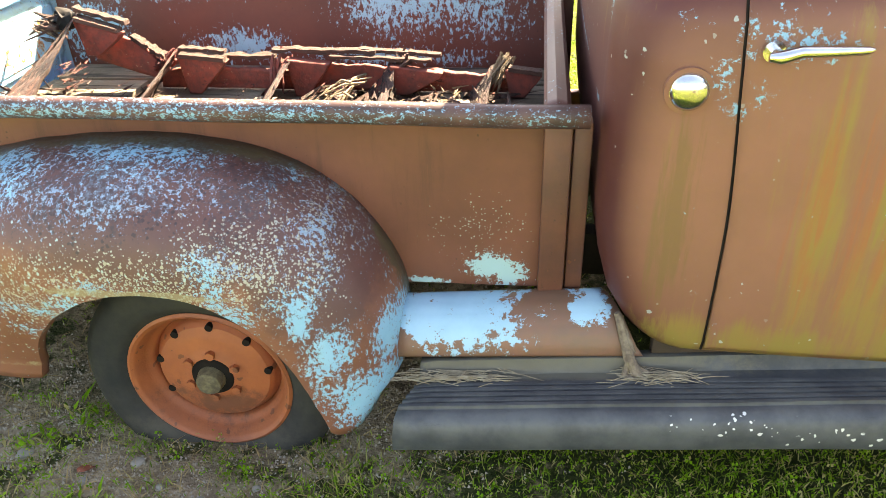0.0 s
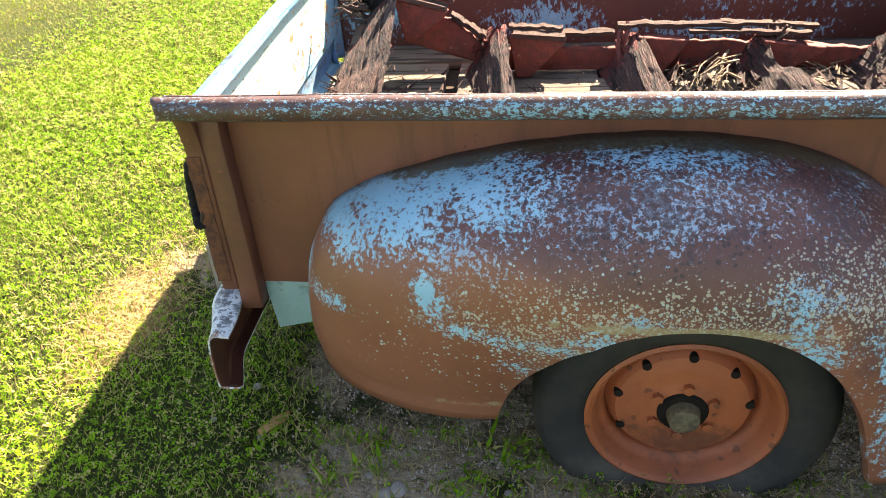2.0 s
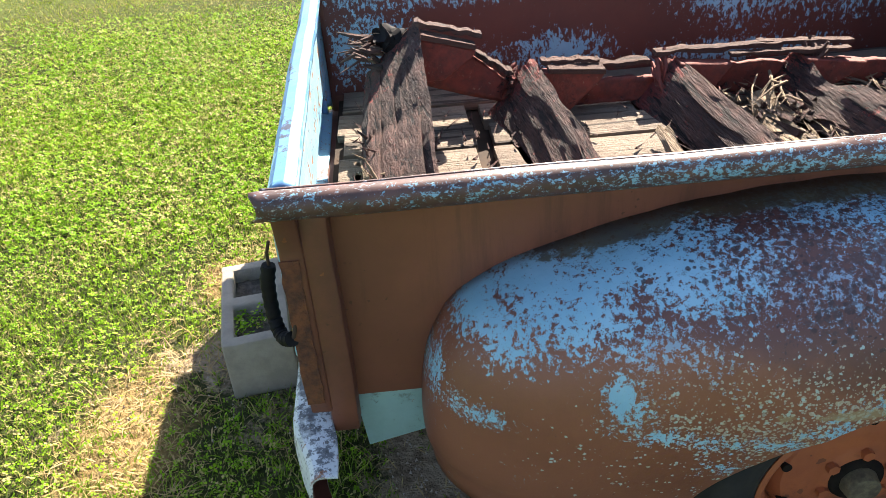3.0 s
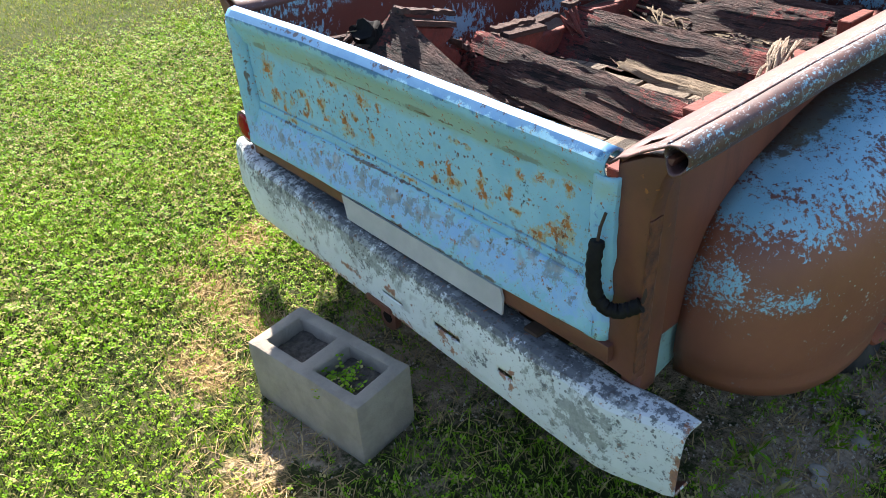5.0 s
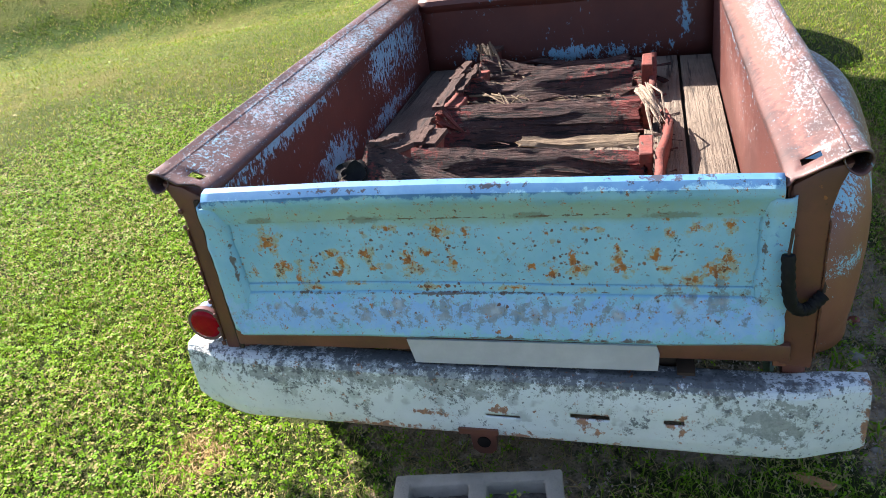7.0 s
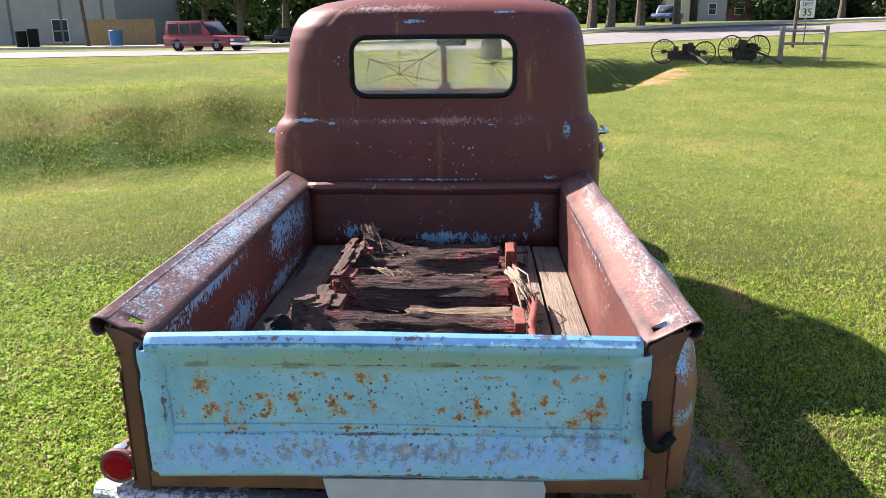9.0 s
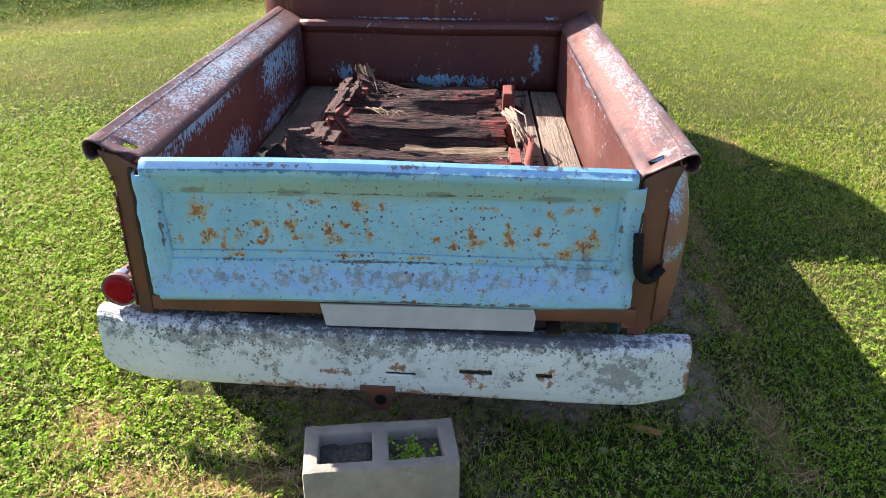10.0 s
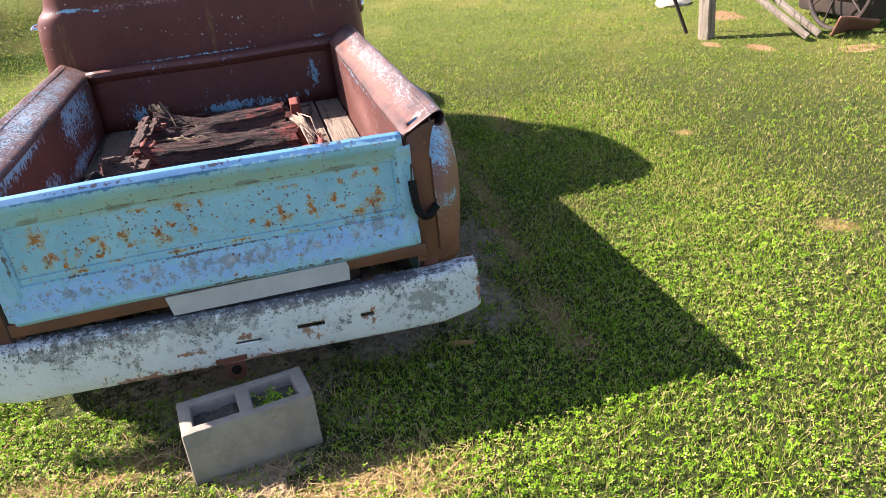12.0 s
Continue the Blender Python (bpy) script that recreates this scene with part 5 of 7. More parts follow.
def side_v(z, u=2.6):
    w, u0, u1, r = lerp_table(CABZ, z)
    t = min(1.0, max(0.0, (u - u0 - r) / (u1 - u0 - 2 * r)))
    return w + 0.012 * math.sin(math.pi * t)


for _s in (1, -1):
    # door skin, a few millimetres proud, its gap drawn as a dark line
    def rear_edge(z):
        return 2.322 - 0.028 * smooth(0.7, 1.2, z) - 0.02 * smooth(1.2, 1.6, z)
    bm = bmesh.new()

    def skin(a, b):
        z = 0.412 + 0.803 * b
        u = rear_edge(z) + 0.004 + (3.20 - rear_edge(z)) * a
        return (u, -_s * (side_v(z, u) + 0.007), z)
    sheet(bm, skin, 40, 60)
    if _s < 0:
        bmesh.ops.reverse_faces(bm, faces=bm.faces)
    wobble(bm, 0.003, 2.2)
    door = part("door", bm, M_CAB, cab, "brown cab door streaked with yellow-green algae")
    thick(door, 0.010, -1)
    # dark line painted in for the shade of the door gap
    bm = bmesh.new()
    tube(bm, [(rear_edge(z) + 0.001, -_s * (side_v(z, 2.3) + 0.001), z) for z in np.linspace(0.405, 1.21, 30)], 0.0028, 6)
    part("door_gap_shade", bm, M_HOLE, cab)
    bm = bmesh.new()
    p = -_s * (side_v(1.108, 2.34) + 0.007)
    cyl(bm, 0.020, (2.345, p, 1.108), (2.345, p - _s * 0.012, 1.108), 20)
    cyl(bm, 0.012, (2.345, p, 1.108), (2.345, p - _s * 0.045, 1.108), 16)
    tube(bm, [(2.328, p - _s * 0.046, 1.108), (2.345, p - _s * 0.048, 1.108), (2.38, p - _s * 0.048, 1.119), (2.44, p - _s * 0.046, 1.120), (2.49, p - _s * 0.042, 1.121), (2.502, p - _s * 0.038, 1.121)], [0.008, 0.013, 0.011, 0.0095, 0.008, 0.004], 12)
    part("door_handle", bm, M_CHROME, door, "chrome pull handle")
bm = bmesh.new()
p = -(side_v(1.028, 2.209) + 0.001)
cyl(bm, 0.046, (2.209, p + 0.01, 1.028), (2.209, p - 0.004, 1.028), 32)
part("filler_collar", bm, M_CAB, cab)
bm = bmesh.new()
ball(bm, 0.037, (2.209, p - 0.006, 1.028), 28, 16, (1, 0.55, 1))
cyl(bm, 0.037, (2.209, p, 1.028), (2.209, p - 0.008, 1.028), 32)
part("filler_cap", bm, M_CHROME, cab, "domed chrome fuel filler cap")

# nose of the truck
bm = bmesh.new()
sheet(bm, lambda a, b: (3.45 + 1.15 * a - 0.10 * (abs(2 * b - 1) ** 2) * a, (0.66 - 0.16 * a) * math.cos(math.pi * b), 0.75 + (0.40 - 0.10 * a * a) * math.sin(math.pi * b) ** 0.6), 20, 24)
part("hood", bm, M_CAB, truck)
bm = bmesh.new()
box(bm, 4.40, 4.62, -0.55, 0.55, 0.45, 0.95, bevel=0.08)
part("grille_shell", bm, M_CAB, truck)
for _s in (1, -1):
    def ff(a, b):
        th = radians(-15 + 200 * a)
        ph = min(1.0, b) * math.pi / 2
        r = 0.37 + 0.16 * max(0, math.cos(ph)) ** 0.8
        v = 0.55 + 0.40 * max(0, math.sin(ph)) ** 0.74
        return (4.05 + 1.15 * r * math.cos(th), -_s * v, 0.32 + r * math.sin(th))
    bm = bmesh.new()
    sheet(bm, ff, 40, 14)
    if _s < 0:
        bmesh.ops.reverse_faces(bm, faces=bm.faces)
    thick(part("front_fender", bm, M_FENDER_L, truck), 0.006, 1)
    wheel(4.05, _s)

# ---- concrete block ----
block = thing("concrete_block", "grey two-hole concrete block lying on the grass behind the bumper", "concrete block", (TX - 0.241, TY + 0.012, 0.028), 8.9)


def hollow_block():
    bm = bmesh.new()
    L, W, H = 0.398, 0.185, 0.192
    xs, ys = [-W / 2, -0.058, 0.058, W / 2], [-L / 2, -0.160, -0.022, 0.022, 0.160, L / 2]
    T = [[bm.verts.new((x, y, H)) for y in ys] for x in xs]
    B = [[bm.verts.new((x, y, 0)) for y in ys] for x in xs]
    hole = {(1, 1), (1, 3)}
    for i in range(3):
        for j in range(5):
            if (i, j) in hole:
                continue
            bm.faces.new((T[i][j], T[i + 1][j], T[i + 1][j + 1], T[i][j + 1]))
            bm.faces.new((B[i][j], B[i][j + 1], B[i + 1][j + 1], B[i + 1][j]))
            for (di, dj, e) in ((-1, 0, (0, 0, 0, 1)), (1, 0, (1, 0, 1, 1)), (0, -1, (0, 0, 1, 0)), (0, 1, (0, 1, 1, 1))):
                ni, nj = i + di, j + dj
                if not (0 <= ni < 3 and 0 <= nj < 5) or (ni, nj) in hole:
                    a, b = (i + e[0], j + e[1]), (i + e[2], j + e[3])
                    bm.faces.new((T[a[0]][a[1]], T[b[0]][b[1]], B[b[0]][b[1]], B[a[0]][a[1]]))
    bmesh.ops.recalc_face_normals(bm, faces=bm.faces)
    bmesh.ops.bevel(bm, geom=[e for e in bm.edges if e.calc_face_angle(0) > 0.5], offset=0.008, segments=2, affect="EDGES", profile=0.5)
    wobble(bm, 0.003, 25)
    return bm


part("block_body", hollow_block(), M_CONCRETE, block)
M_FILL = plain("dark_crumbly_soil", ((0.055, 0.048, 0.040), (0.12, 0.105, 0.085), 60.0), 0.95, 0.0, 1.0, 120, 0.006)
for y0, y1 in ((-0.158, -0.024), (0.024, 0.158)):
    bm = bmesh.new()
    sheet(bm, lambda a, b: (-0.056 + 0.112 * a, y0 + (y1 - y0) * b, 0.150 + 0.012 * noise.noise((a * 3, b * 3 + y0, 2)) + 0.005 * noise.noise((a * 14, b * 14 + y0, 5))), 24, 26)
    part("soil_fill", bm, M_FILL, block, "dark soil filling the block's hollow")

# ---- rotten wooden steps in the bed ----
M_LEDGE = grained("ledge_wood", (0.085, 0.042, 0.030), (0.055, 0.030, 0.024), 0, 0.3)
steps = thing("wooden_steps", "collapsed rotten wooden steps with red paint, in the truck bed", "wooden steps", (TX, TY, 0))


def rotten_plank(u, z, v0, v1, wide=0.165, tilt=45, skew=0.0, z1=None, seed=0, mat=None, t=0.036, name="plank", dip=None, tilt1=None):
    """A plank across the bed: upper edge at (u, z), leaning back; skew in metres along the truck over its length."""
    z1 = z if z1 is None else z1
    bm = bmesh.new()
    n, m = 84, 10
    tilt1 = tilt if tilt1 is None else tilt1

    def f(a, b):
        th = radians(tilt + (tilt1 - tilt) * a)
        ca, sa = math.cos(th), math.sin(th)
        # b runs round the section: top edge, face, lower edge, back
        y = v0 + (v1 - v0) * a
        k = b * 4
        i, q = int(k) % 4, k - int(k)
        w, d = ((0.0, -q * t), (q * wide, -t), (wide, -t + q * t), (wide * (1 - q), 0.0))[i]
        sag = 0.016 * math.sin(math.pi * a) * (0.4 + 0.6 * noise.noise((seed, 1.3, 0)))
        rag = noise.noise((y * 5, seed, i)) * 0.008 + (noise.noise((y * 22, seed + 5, d * 30)) * 0.005 if i in (0, 2) else 0) + (0.014 * max(0.0, noise.noise((y * 13, seed, d * 40))) if i in (0, 3) else 0)
        groove = 0.008 * noise.noise((y * 2, w * 55, seed)) + 0.007 * noise.noise((y * 4, w * 150, seed + 3)) - 0.075 * max(0.0, noise.noise((y * 1.6, w * 60, seed + 8)) - 0.16) - 0.020 * max(0.0, noise.noise((y * 6, w * 90, seed + 11)) - 0.1)
        if dip:
            sag += dip[1] * math.exp(-((y - dip[0]) / dip[2]) ** 2)
        end = 0.03 * noise.noise((w * 60, d * 60, seed + a)) if a in (0, 1) else 0
        uu = u + skew * a - ca * w + sa * (d + groove) + 0.4 * rag
        zz = z + (z1 - z) * a - sa * w - ca * (d + groove) * -1 - sag - (rag if i in (1, 2) else 0.5 * rag)
        return (uu, y + end, max(0.582, zz))
    sheet(bm, f, n, 64)
    bmesh.ops.remove_doubles(bm, verts=bm.verts, dist=1e-5)
    bmesh.ops.holes_fill(bm, edges=[e for e in bm.edges if e.is_boundary], sides=0)
    bmesh.ops.recalc_face_normals(bm, faces=bm.faces)
    return part(name, bm, mat or M_ROT, steps, auto=40)


rotten_plank(0.303, 0.893, 0.330, -0.29, 0.190, 43, 0.008, 0.630, 1, t=0.036, tilt1=10)
rotten_plank(0.632, 0.742, 0.35, -0.36, 0.160, 55, 0.078, 0.682, 2, t=0.032)
rotten_plank(1.052, 0.718, 0.34, -0.34, 0.170, 56, 0.076, 0.700, 3, t=0.032)
rotten_plank(1.430, 0.712, 0.34, -0.31, 0.150, 56, 0.065, 0.716, 4, t=0.034, dip=(0.17, 0.045, 0.09))
rotten_plank(1.800, 0.712, 0.33, -0.02, 0.150, 50, -0.05, 0.600, 5, t=0.034)
rotten_plank(1.745, 0.640, 0.10, -0.29, 0.120, 52, 0.02, 0.676, 12, t=0.030)
rotten_plank(1.540, 0.650, 0.06, -0.34, 0.120, 14, 0.05, 0.640, 6)
rotten_plank(1.300, 0.650, 0.22, -0.10, 0.060, 20, -0.05, 0.630, 8, M_ROTPALE, 0.02)
rotten_plank(0.940, 0.640, 0.04, -0.34, 0.030, 30, -0.01, 0.636, 9, M_ROTPALE, 0.016)
rotten_plank(0.175, 0.655, 0.02, -0.24, 0.080, 60, -0.03, 0.625, 14, M_ROTPALE, 0.018)


def tooth(u, z, v, run=0.165, drop=0.13, t=0.045, tail=0.06, fall=0.004, cleat=False):
    bm = bmesh.new()
    prism(bm, [(u - 0.01, z), (u + run, z - fall), (u + run - 0.012, z - fall - 0.018), (u + tail, z - drop), (u + 0.012, z - drop)], 1, v, v + t)
    bevel_all(bm, 0.003, 1)
    wobble(bm, 0.004, 9, u)
    part("tread_bracket", bm, M_REDWOOD, steps, "red painted sawn bracket")
    if cleat:
        bm = bmesh.new()
        prism(bm, [(u + 0.005, z + 0.001), (u + run * 0.98, z + 0.001 - fall * 0.95), (u + run * 0.98, z + 0.016 - fall * 0.95), (u + 0.005, z + 0.016)], 1, v - 0.012, v + 0.03)
        wobble(bm, 0.005, 20, u)
        part("cleat", bm, M_LEDGE, steps)


tooth(0.300, 0.850, 0.265, 0.155, 0.125, fall=0.045, cleat=True)
tooth(0.655, 0.722, 0.27, 0.170, 0.135, fall=0.014, cleat=True)
tooth(1.055, 0.714, 0.27, 0.150, 0.130, fall=0.012)
tooth(1.425, 0.702, 0.26, 0.180, 0.105, fall=0.026)
tooth(1.825, 0.684, 0.27, 0.120, 0.095, fall=0.014, cleat=True)
# brackets along the other string, one of them fallen
for u, z, r in ((0.375, 0.640, 0.13), (0.665, 0.690, 0.14), (1.10, 0.688, 0.12), (1.455, 0.712, 0.15)):
    tooth(u, z - 0.008, -0.382, r, 0.105, 0.040)


def string_board(points, t=0.022):
    """A board on edge: points of (u, v, lower z, upper z), with a ragged upper edge."""
    bm = bmesh.new()

    def f(a, b):
        v, z0, z1 = lerp_table(points, points[0][0] + (points[-1][0] - points[0][0]) * a)
        u = points[0][0] + (points[-1][0] - points[0][0]) * a
        rag = 0.008 * noise.noise((u * 14, v, 3)) + 0.006 * noise.noise((u * 45, v, 8))
        return (u, v + 0.006 * noise.noise((u * 7, b * 3, v)), z0 + (z1 + rag - z0) * b)
    sheet(bm, f, 48, 8)
    thick(part("string_board", bm, M_REDWOOD, steps, "rotten string board with red paint"), t, 0)


string_board([(0.30, 0.350, 0.690, 0.800), (0.46, 0.350, 0.640, 0.760), (0.56, 0.345, 0.615, 0.670)])
string_board([(0.54, 0.345, 0.590, 0.650), (0.78, 0.340, 0.588, 0.668), (1.08, 0.340, 0.588, 0.655)])
string_board([(1.06, 0.345, 0.588, 0.690), (1.30, 0.342, 0.588, 0.680), (1.50, 0.340, 0.588, 0.665), (1.88, 0.340, 0.588, 0.640)])
string_board([(0.40, -0.392, 0.583, 0.660), (0.70, -0.402, 0.583, 0.672), (0.95, -0.432, 0.583, 0.670), (1.22, -0.412, 0.583, 0.606)])
string_board([(1.40, -0.380, 0.583, 0.640), (1.62, -0.385, 0.583, 0.700), (1.70, -0.380, 0.583, 0.670)])
# broken ledges on top of the brackets and along the string
for k, (u0, u1, z0, z1, v, w) in enumerate(((0.290, 0.475, 0.888, 0.838, 0.300, 0.9), (0.645, 0.815, 0.744, 0.735, 0.310, 0.8), (0.700, 0.980, 0.700, 0.700, 0.362, 1.0), (0.985, 1.360, 0.735, 0.733, 0.330, 0.9), (1.200, 1.560, 0.722, 0.712, 0.300, 0.7), (1.300, 1.590, 0.735, 0.718, 0.345, 0.8), (0.460, 0.570, 0.775, 0.700, 0.345, 1.1))):
    bm = bmesh.new()
    box(bm, 0, 1, -0.024, 0.024, -0.009, 0.009)
    bmesh.ops.subdivide_edges(bm, edges=[e for e in bm.edges if e.calc_length() > 0.5], cuts=16)
    for q in bm.verts:
        a = q.co.x
        g = w * (0.80 + 0.55 * noise.noise((a * 9, k, q.co.y * 9)))
        q.co = Vector((u0 + (u1 - u0) * a, v + q.co.y * g + 0.008 * noise.noise((a * 3, k, 7)), z0 + (z1 - z0) * a + q.co.z * g + 0.007 * noise.noise((a * 7, k, 3))))
    part("ledge", bm, M_LEDGE, steps, "splintered brown ledge board")


def fibres(n, a, b, spread, seed, mat, label, wide=0.006, sag=0.0):
    """A frayed bundle of torn wood: strips from round the point a to round the point b."""
    rnd = random.Random(seed)
    bm = bmesh.new()
    for k in range(n):
        p = Vector(a) + Vector([rnd.gauss(0, s) for s in spread[0]])
        q = Vector(b) + Vector([rnd.gauss(0, s) for s in spread[1]])
        q = p.lerp(q, rnd.uniform(0.45, 1.0))
        m = p.lerp(q, 0.5) + Vector([rnd.gauss(0, 0.006) for c in range(3)]) - Vector((0, 0, sag * rnd.uniform(0.3, 1.2)))
        r = wide * rnd.uniform(0.4, 1.2)
        tube(bm, [p, p.lerp(m, 0.6), m, m.lerp(q, 0.6), q], [r * 0.8, r, r * 0.9, r * 0.6, r * 0.15], 5)
    return tagged(part("torn_wood", bm, mat, steps, label, smooth=False), kind="stuff")


M_BLEACHED = grained("bleached_wood", (0.37, 0.29, 0.215), (0.21, 0.16, 0.12), 1, 0.3)
fibres(18, (1.12, -0.345, 0.715), (0.93, -0.420, 0.640), ((0.018, 0.014, 0.010), (0.055, 0.014, 0.018)), 3, M_BLEACHED, "bleached torn fibres of the split board", 0.0065, -0.022)
fibres(12, (0.74, -0.340, 0.665), (0.66, -0.400, 0.600), ((0.015, 0.02, 0.01), (0.02, 0.012, 0.012)), 5, M_BLEACHED, "bleached torn fibres of the split board", 0.006)
fibres(9, (1.31, 0.190, 0.660), (1.22, 0.060, 0.640), ((0.03, 0.06, 0.012), (0.03, 0.06, 0.012)), 6, M_ROTPALE, "tangle of pale wood fibres", 0.0045, -0.015)
fibres(22, (0.190, 0.340, 0.800), (0.085, 0.345, 0.820), ((0.02, 0.03, 0.022), (0.018, 0.035, 0.022)), 7, M_LEDGE, "ragged broken end of the step", 0.008)
fibres(14, (0.185, 0.335, 0.805), (0.080, 0.335, 0.818), ((0.02, 0.03, 0.02), (0.015, 0.03, 0.02)), 8, M_ROTPALE, "ragged broken end of the step", 0.004)
fibres(20, (0.570, 0.345, 0.690), (0.535, 0.335, 0.640), ((0.015, 0.02, 0.02), (0.02, 0.02, 0.02)), 9, M_ROT, "ragged broken end of the step", 0.008)
fibres(18, (1.470, 0.330, 0.722), (1.440, 0.270, 0.640), ((0.015, 0.02, 0.012), (0.02, 0.02, 0.02)), 10, M_LEDGE, "ragged broken end of the step", 0.009)
fibres(18, (1.820, 0.320, 0.715), (1.765, 0.260, 0.600), ((0.012, 0.02, 0.012), (0.02, 0.03, 0.015)), 11, M_ROTPALE, "ragged broken end of the step", 0.007)
fibres(16, (1.000, 0.330, 0.690), (1.000, 0.250, 0.615), ((0.012, 0.02, 0.015), (0.02, 0.03, 0.012)), 12, M_REDWOOD, "ragged broken end of the step", 0.009)
fibres(26, (0.165, -0.05, 0.590), (0.120, -0.10, 0.680), ((0.03, 0.11, 0.004), (0.03, 0.11, 0.02)), 13, M_ROTPALE, "upright torn splinters", 0.006)
fibres(26, (0.180, 0.02, 0.590), (0.130, 0.00, 0.690), ((0.03, 0.12, 0.004), (0.03, 0.12, 0.02)), 14, M_ROT, "upright torn splinters", 0.007)
# cobweb-dry knot on the broken step
bm = bmesh.new()
ball(bm, 0.046, (0.222, 0.350, 0.835), 20, 16, (1.0, 0.8, 0.7))
wobble(bm, 0.026, 40)
part("burnt_end", bm, M_BLACK, steps, "charred broken end")


def splinters(name, n, box_, seed, mat, label, big=1.0):
    random.seed(seed)
    bm = bmesh.new()
    x0, x1, y0, y1, z0, z1 = box_
    for k in range(n):
        L, w = random.uniform(0.02, 0.11) * big, random.uniform(0.0012, 0.0055) * big
        c = Vector((random.uniform(x0, x1), random.uniform(y0, y1), random.uniform(z0, z1)))
        m = Matrix.Translation(c) @ Euler((random.uniform(-0.3, 0.3), random.uniform(-0.09, 0.09), random.gauss(1.5, 0.45))).to_matrix().to_4x4()
        vs = [bm.verts.new(m @ Vector(p)) for p in ((-L / 2, -w, 0), (-L / 2, w, 0), (L / 2, 0, 0), (-L / 2, 0, w * 1.2))]
        for f in ((0, 2, 1), (0, 3, 2), (1, 2, 3), (0, 1, 3)):
            bm.faces.new([vs[i] for i in f])
    ob = part(name, bm, mat, None, smooth=False)
    ob.matrix_basis = Matrix.Translation((TX, TY, 0))
    return tagged(ob, label, "wood splinters", kind="stuff")


splinters("wood_splinters", 260, (1.16, 1.75, -0.36, 0.33, 0.585, 0.63), 3, M_ROTPALE, "pale splinters of rotten wood on the bed planks")
splinters("dark_wood_splinters", 260, (0.10, 1.85, -0.45, 0.36, 0.583, 0.61), 5, M_ROT, "dark rotten wood fragments on the bed planks", 1.2)
splinters("rotten_chunks", 120, (1.16, 1.85, -0.36, 0.34, 0.588, 0.635), 15, M_ROT, "chunks of rotten dark wood heaped between the steps", 2.6)
splinters("bark_splinters", 40, (0.15, 0.27, 0.29, 0.37, 0.60, 0.68), 9, M_ROT, "ragged dark splinters by the broken step", 1.0)

# ---- far surroundings ----
def tz(u, v):
    return float(terrain(np.array(float(u)), np.array(float(v))))


def spot(D, x):
    """Plan place at distance D ahead of the last standpoint, x: tangent to the left of straight ahead."""
    return D - 1.77, -0.2 + D * x


M_ASPHALT = plain("pale_asphalt", ((0.165, 0.155, 0.150), (0.125, 0.118, 0.115), 0.5), 0.95, 0.0, 0.3, 30, 0.01, "World")
M_CURB = plain("concrete_curb", ((0.40, 0.38, 0.34), (0.30, 0.285, 0.26), 2.0), 0.9, coord="World")
_rv = np.concatenate([np.linspace(-160, -50, 12), np.linspace(-45, 60, 43), np.linspace(65, 160, 10)])


def road_near(v):
    return 41.0 - 0.22 * (v - 5)


def strip(name, d0, d1, mat, lift, label, cat):
    me = bpy.data.meshes.new(name)
    co, fa = [], []
    for v in _rv:
        for k in range(5):
            u = road_near(v) + d0 + (d1 - d0) * k / 4
            co.append((u + TX, v + TY, tz(u, v) + lift))
    for i in range(len(_rv) - 1):
        for k in range(4):
            a = i * 5 + k
            fa.append((a, a + 1, a + 6, a + 5))
    me.from_pydata(co, [], fa)
    me.flip_normals()
    me.materials.append(mat)
    return tagged(new(name, me), label, cat, kind="structure")


strip("road", 0.0, 11.0, M_ASPHALT, 0.03, "pale grey asphalt road beyond the lawn", "road")
kerb = strip("pavement", 11.0, 12.2, M_CURB, 0.16, "raised concrete kerb strip along the road", "kerb")
thick(kerb, 0.16, -1)

M_LEAF = Mat("tree_leaf", ((0.022, 0.050, 0.014), (0.045, 0.090, 0.020), 0.5), 0.6, 0.0, "World")
_ri = M_LEAF.node("ShaderNodeNewGeometry").outputs["Random Per Island"]
M_LEAF.col = M_LEAF.mix(M_LEAF.col, M_LEAF.rgb((0.085, 0.15, 0.030)), M_LEAF.step(_ri, 0.4, 1.0))
M_LEAF = M_LEAF.done()
M_BARK = plain("tree_bark", ((0.06, 0.048, 0.038), (0.11, 0.09, 0.07), 3.0), 0.95, 0.0, 0.8, 12, 0.02)
_rng = np.random.default_rng(7)


def leaf_cloud(name, centres, radii, n, size, mat, parent=None):
    """Many small leaves, scattered through overlapping clumps."""
    centres, radii = np.array(centres, float), np.array(radii, float)
    k = _rng.integers(0, len(centres), n)
    d = _rng.normal(size=(n, 3))
    d /= np.linalg.norm(d, axis=1)[:, None]
    r = _rng.random(n) ** 0.45
    c = centres[k] + d * (r * radii[k])[:, None] * np.array((1, 1, 0.75))
    a, b = _rng.normal(size=(n, 3)), _rng.normal(size=(n, 3))
    a /= np.linalg.norm(a, axis=1)[:, None]
    b -= a * (a * b).sum(1)[:, None]
    b /= np.linalg.norm(b, axis=1)[:, None]
    s = size * _rng.uniform(0.6, 1.4, n)[:, None]
    co = np.stack([c - a * s, c - b * s * 0.55, c + a * s, c + b * s * 0.55], 1).reshape(-1, 3)
    return soup(name, co, 4, mat, parent)


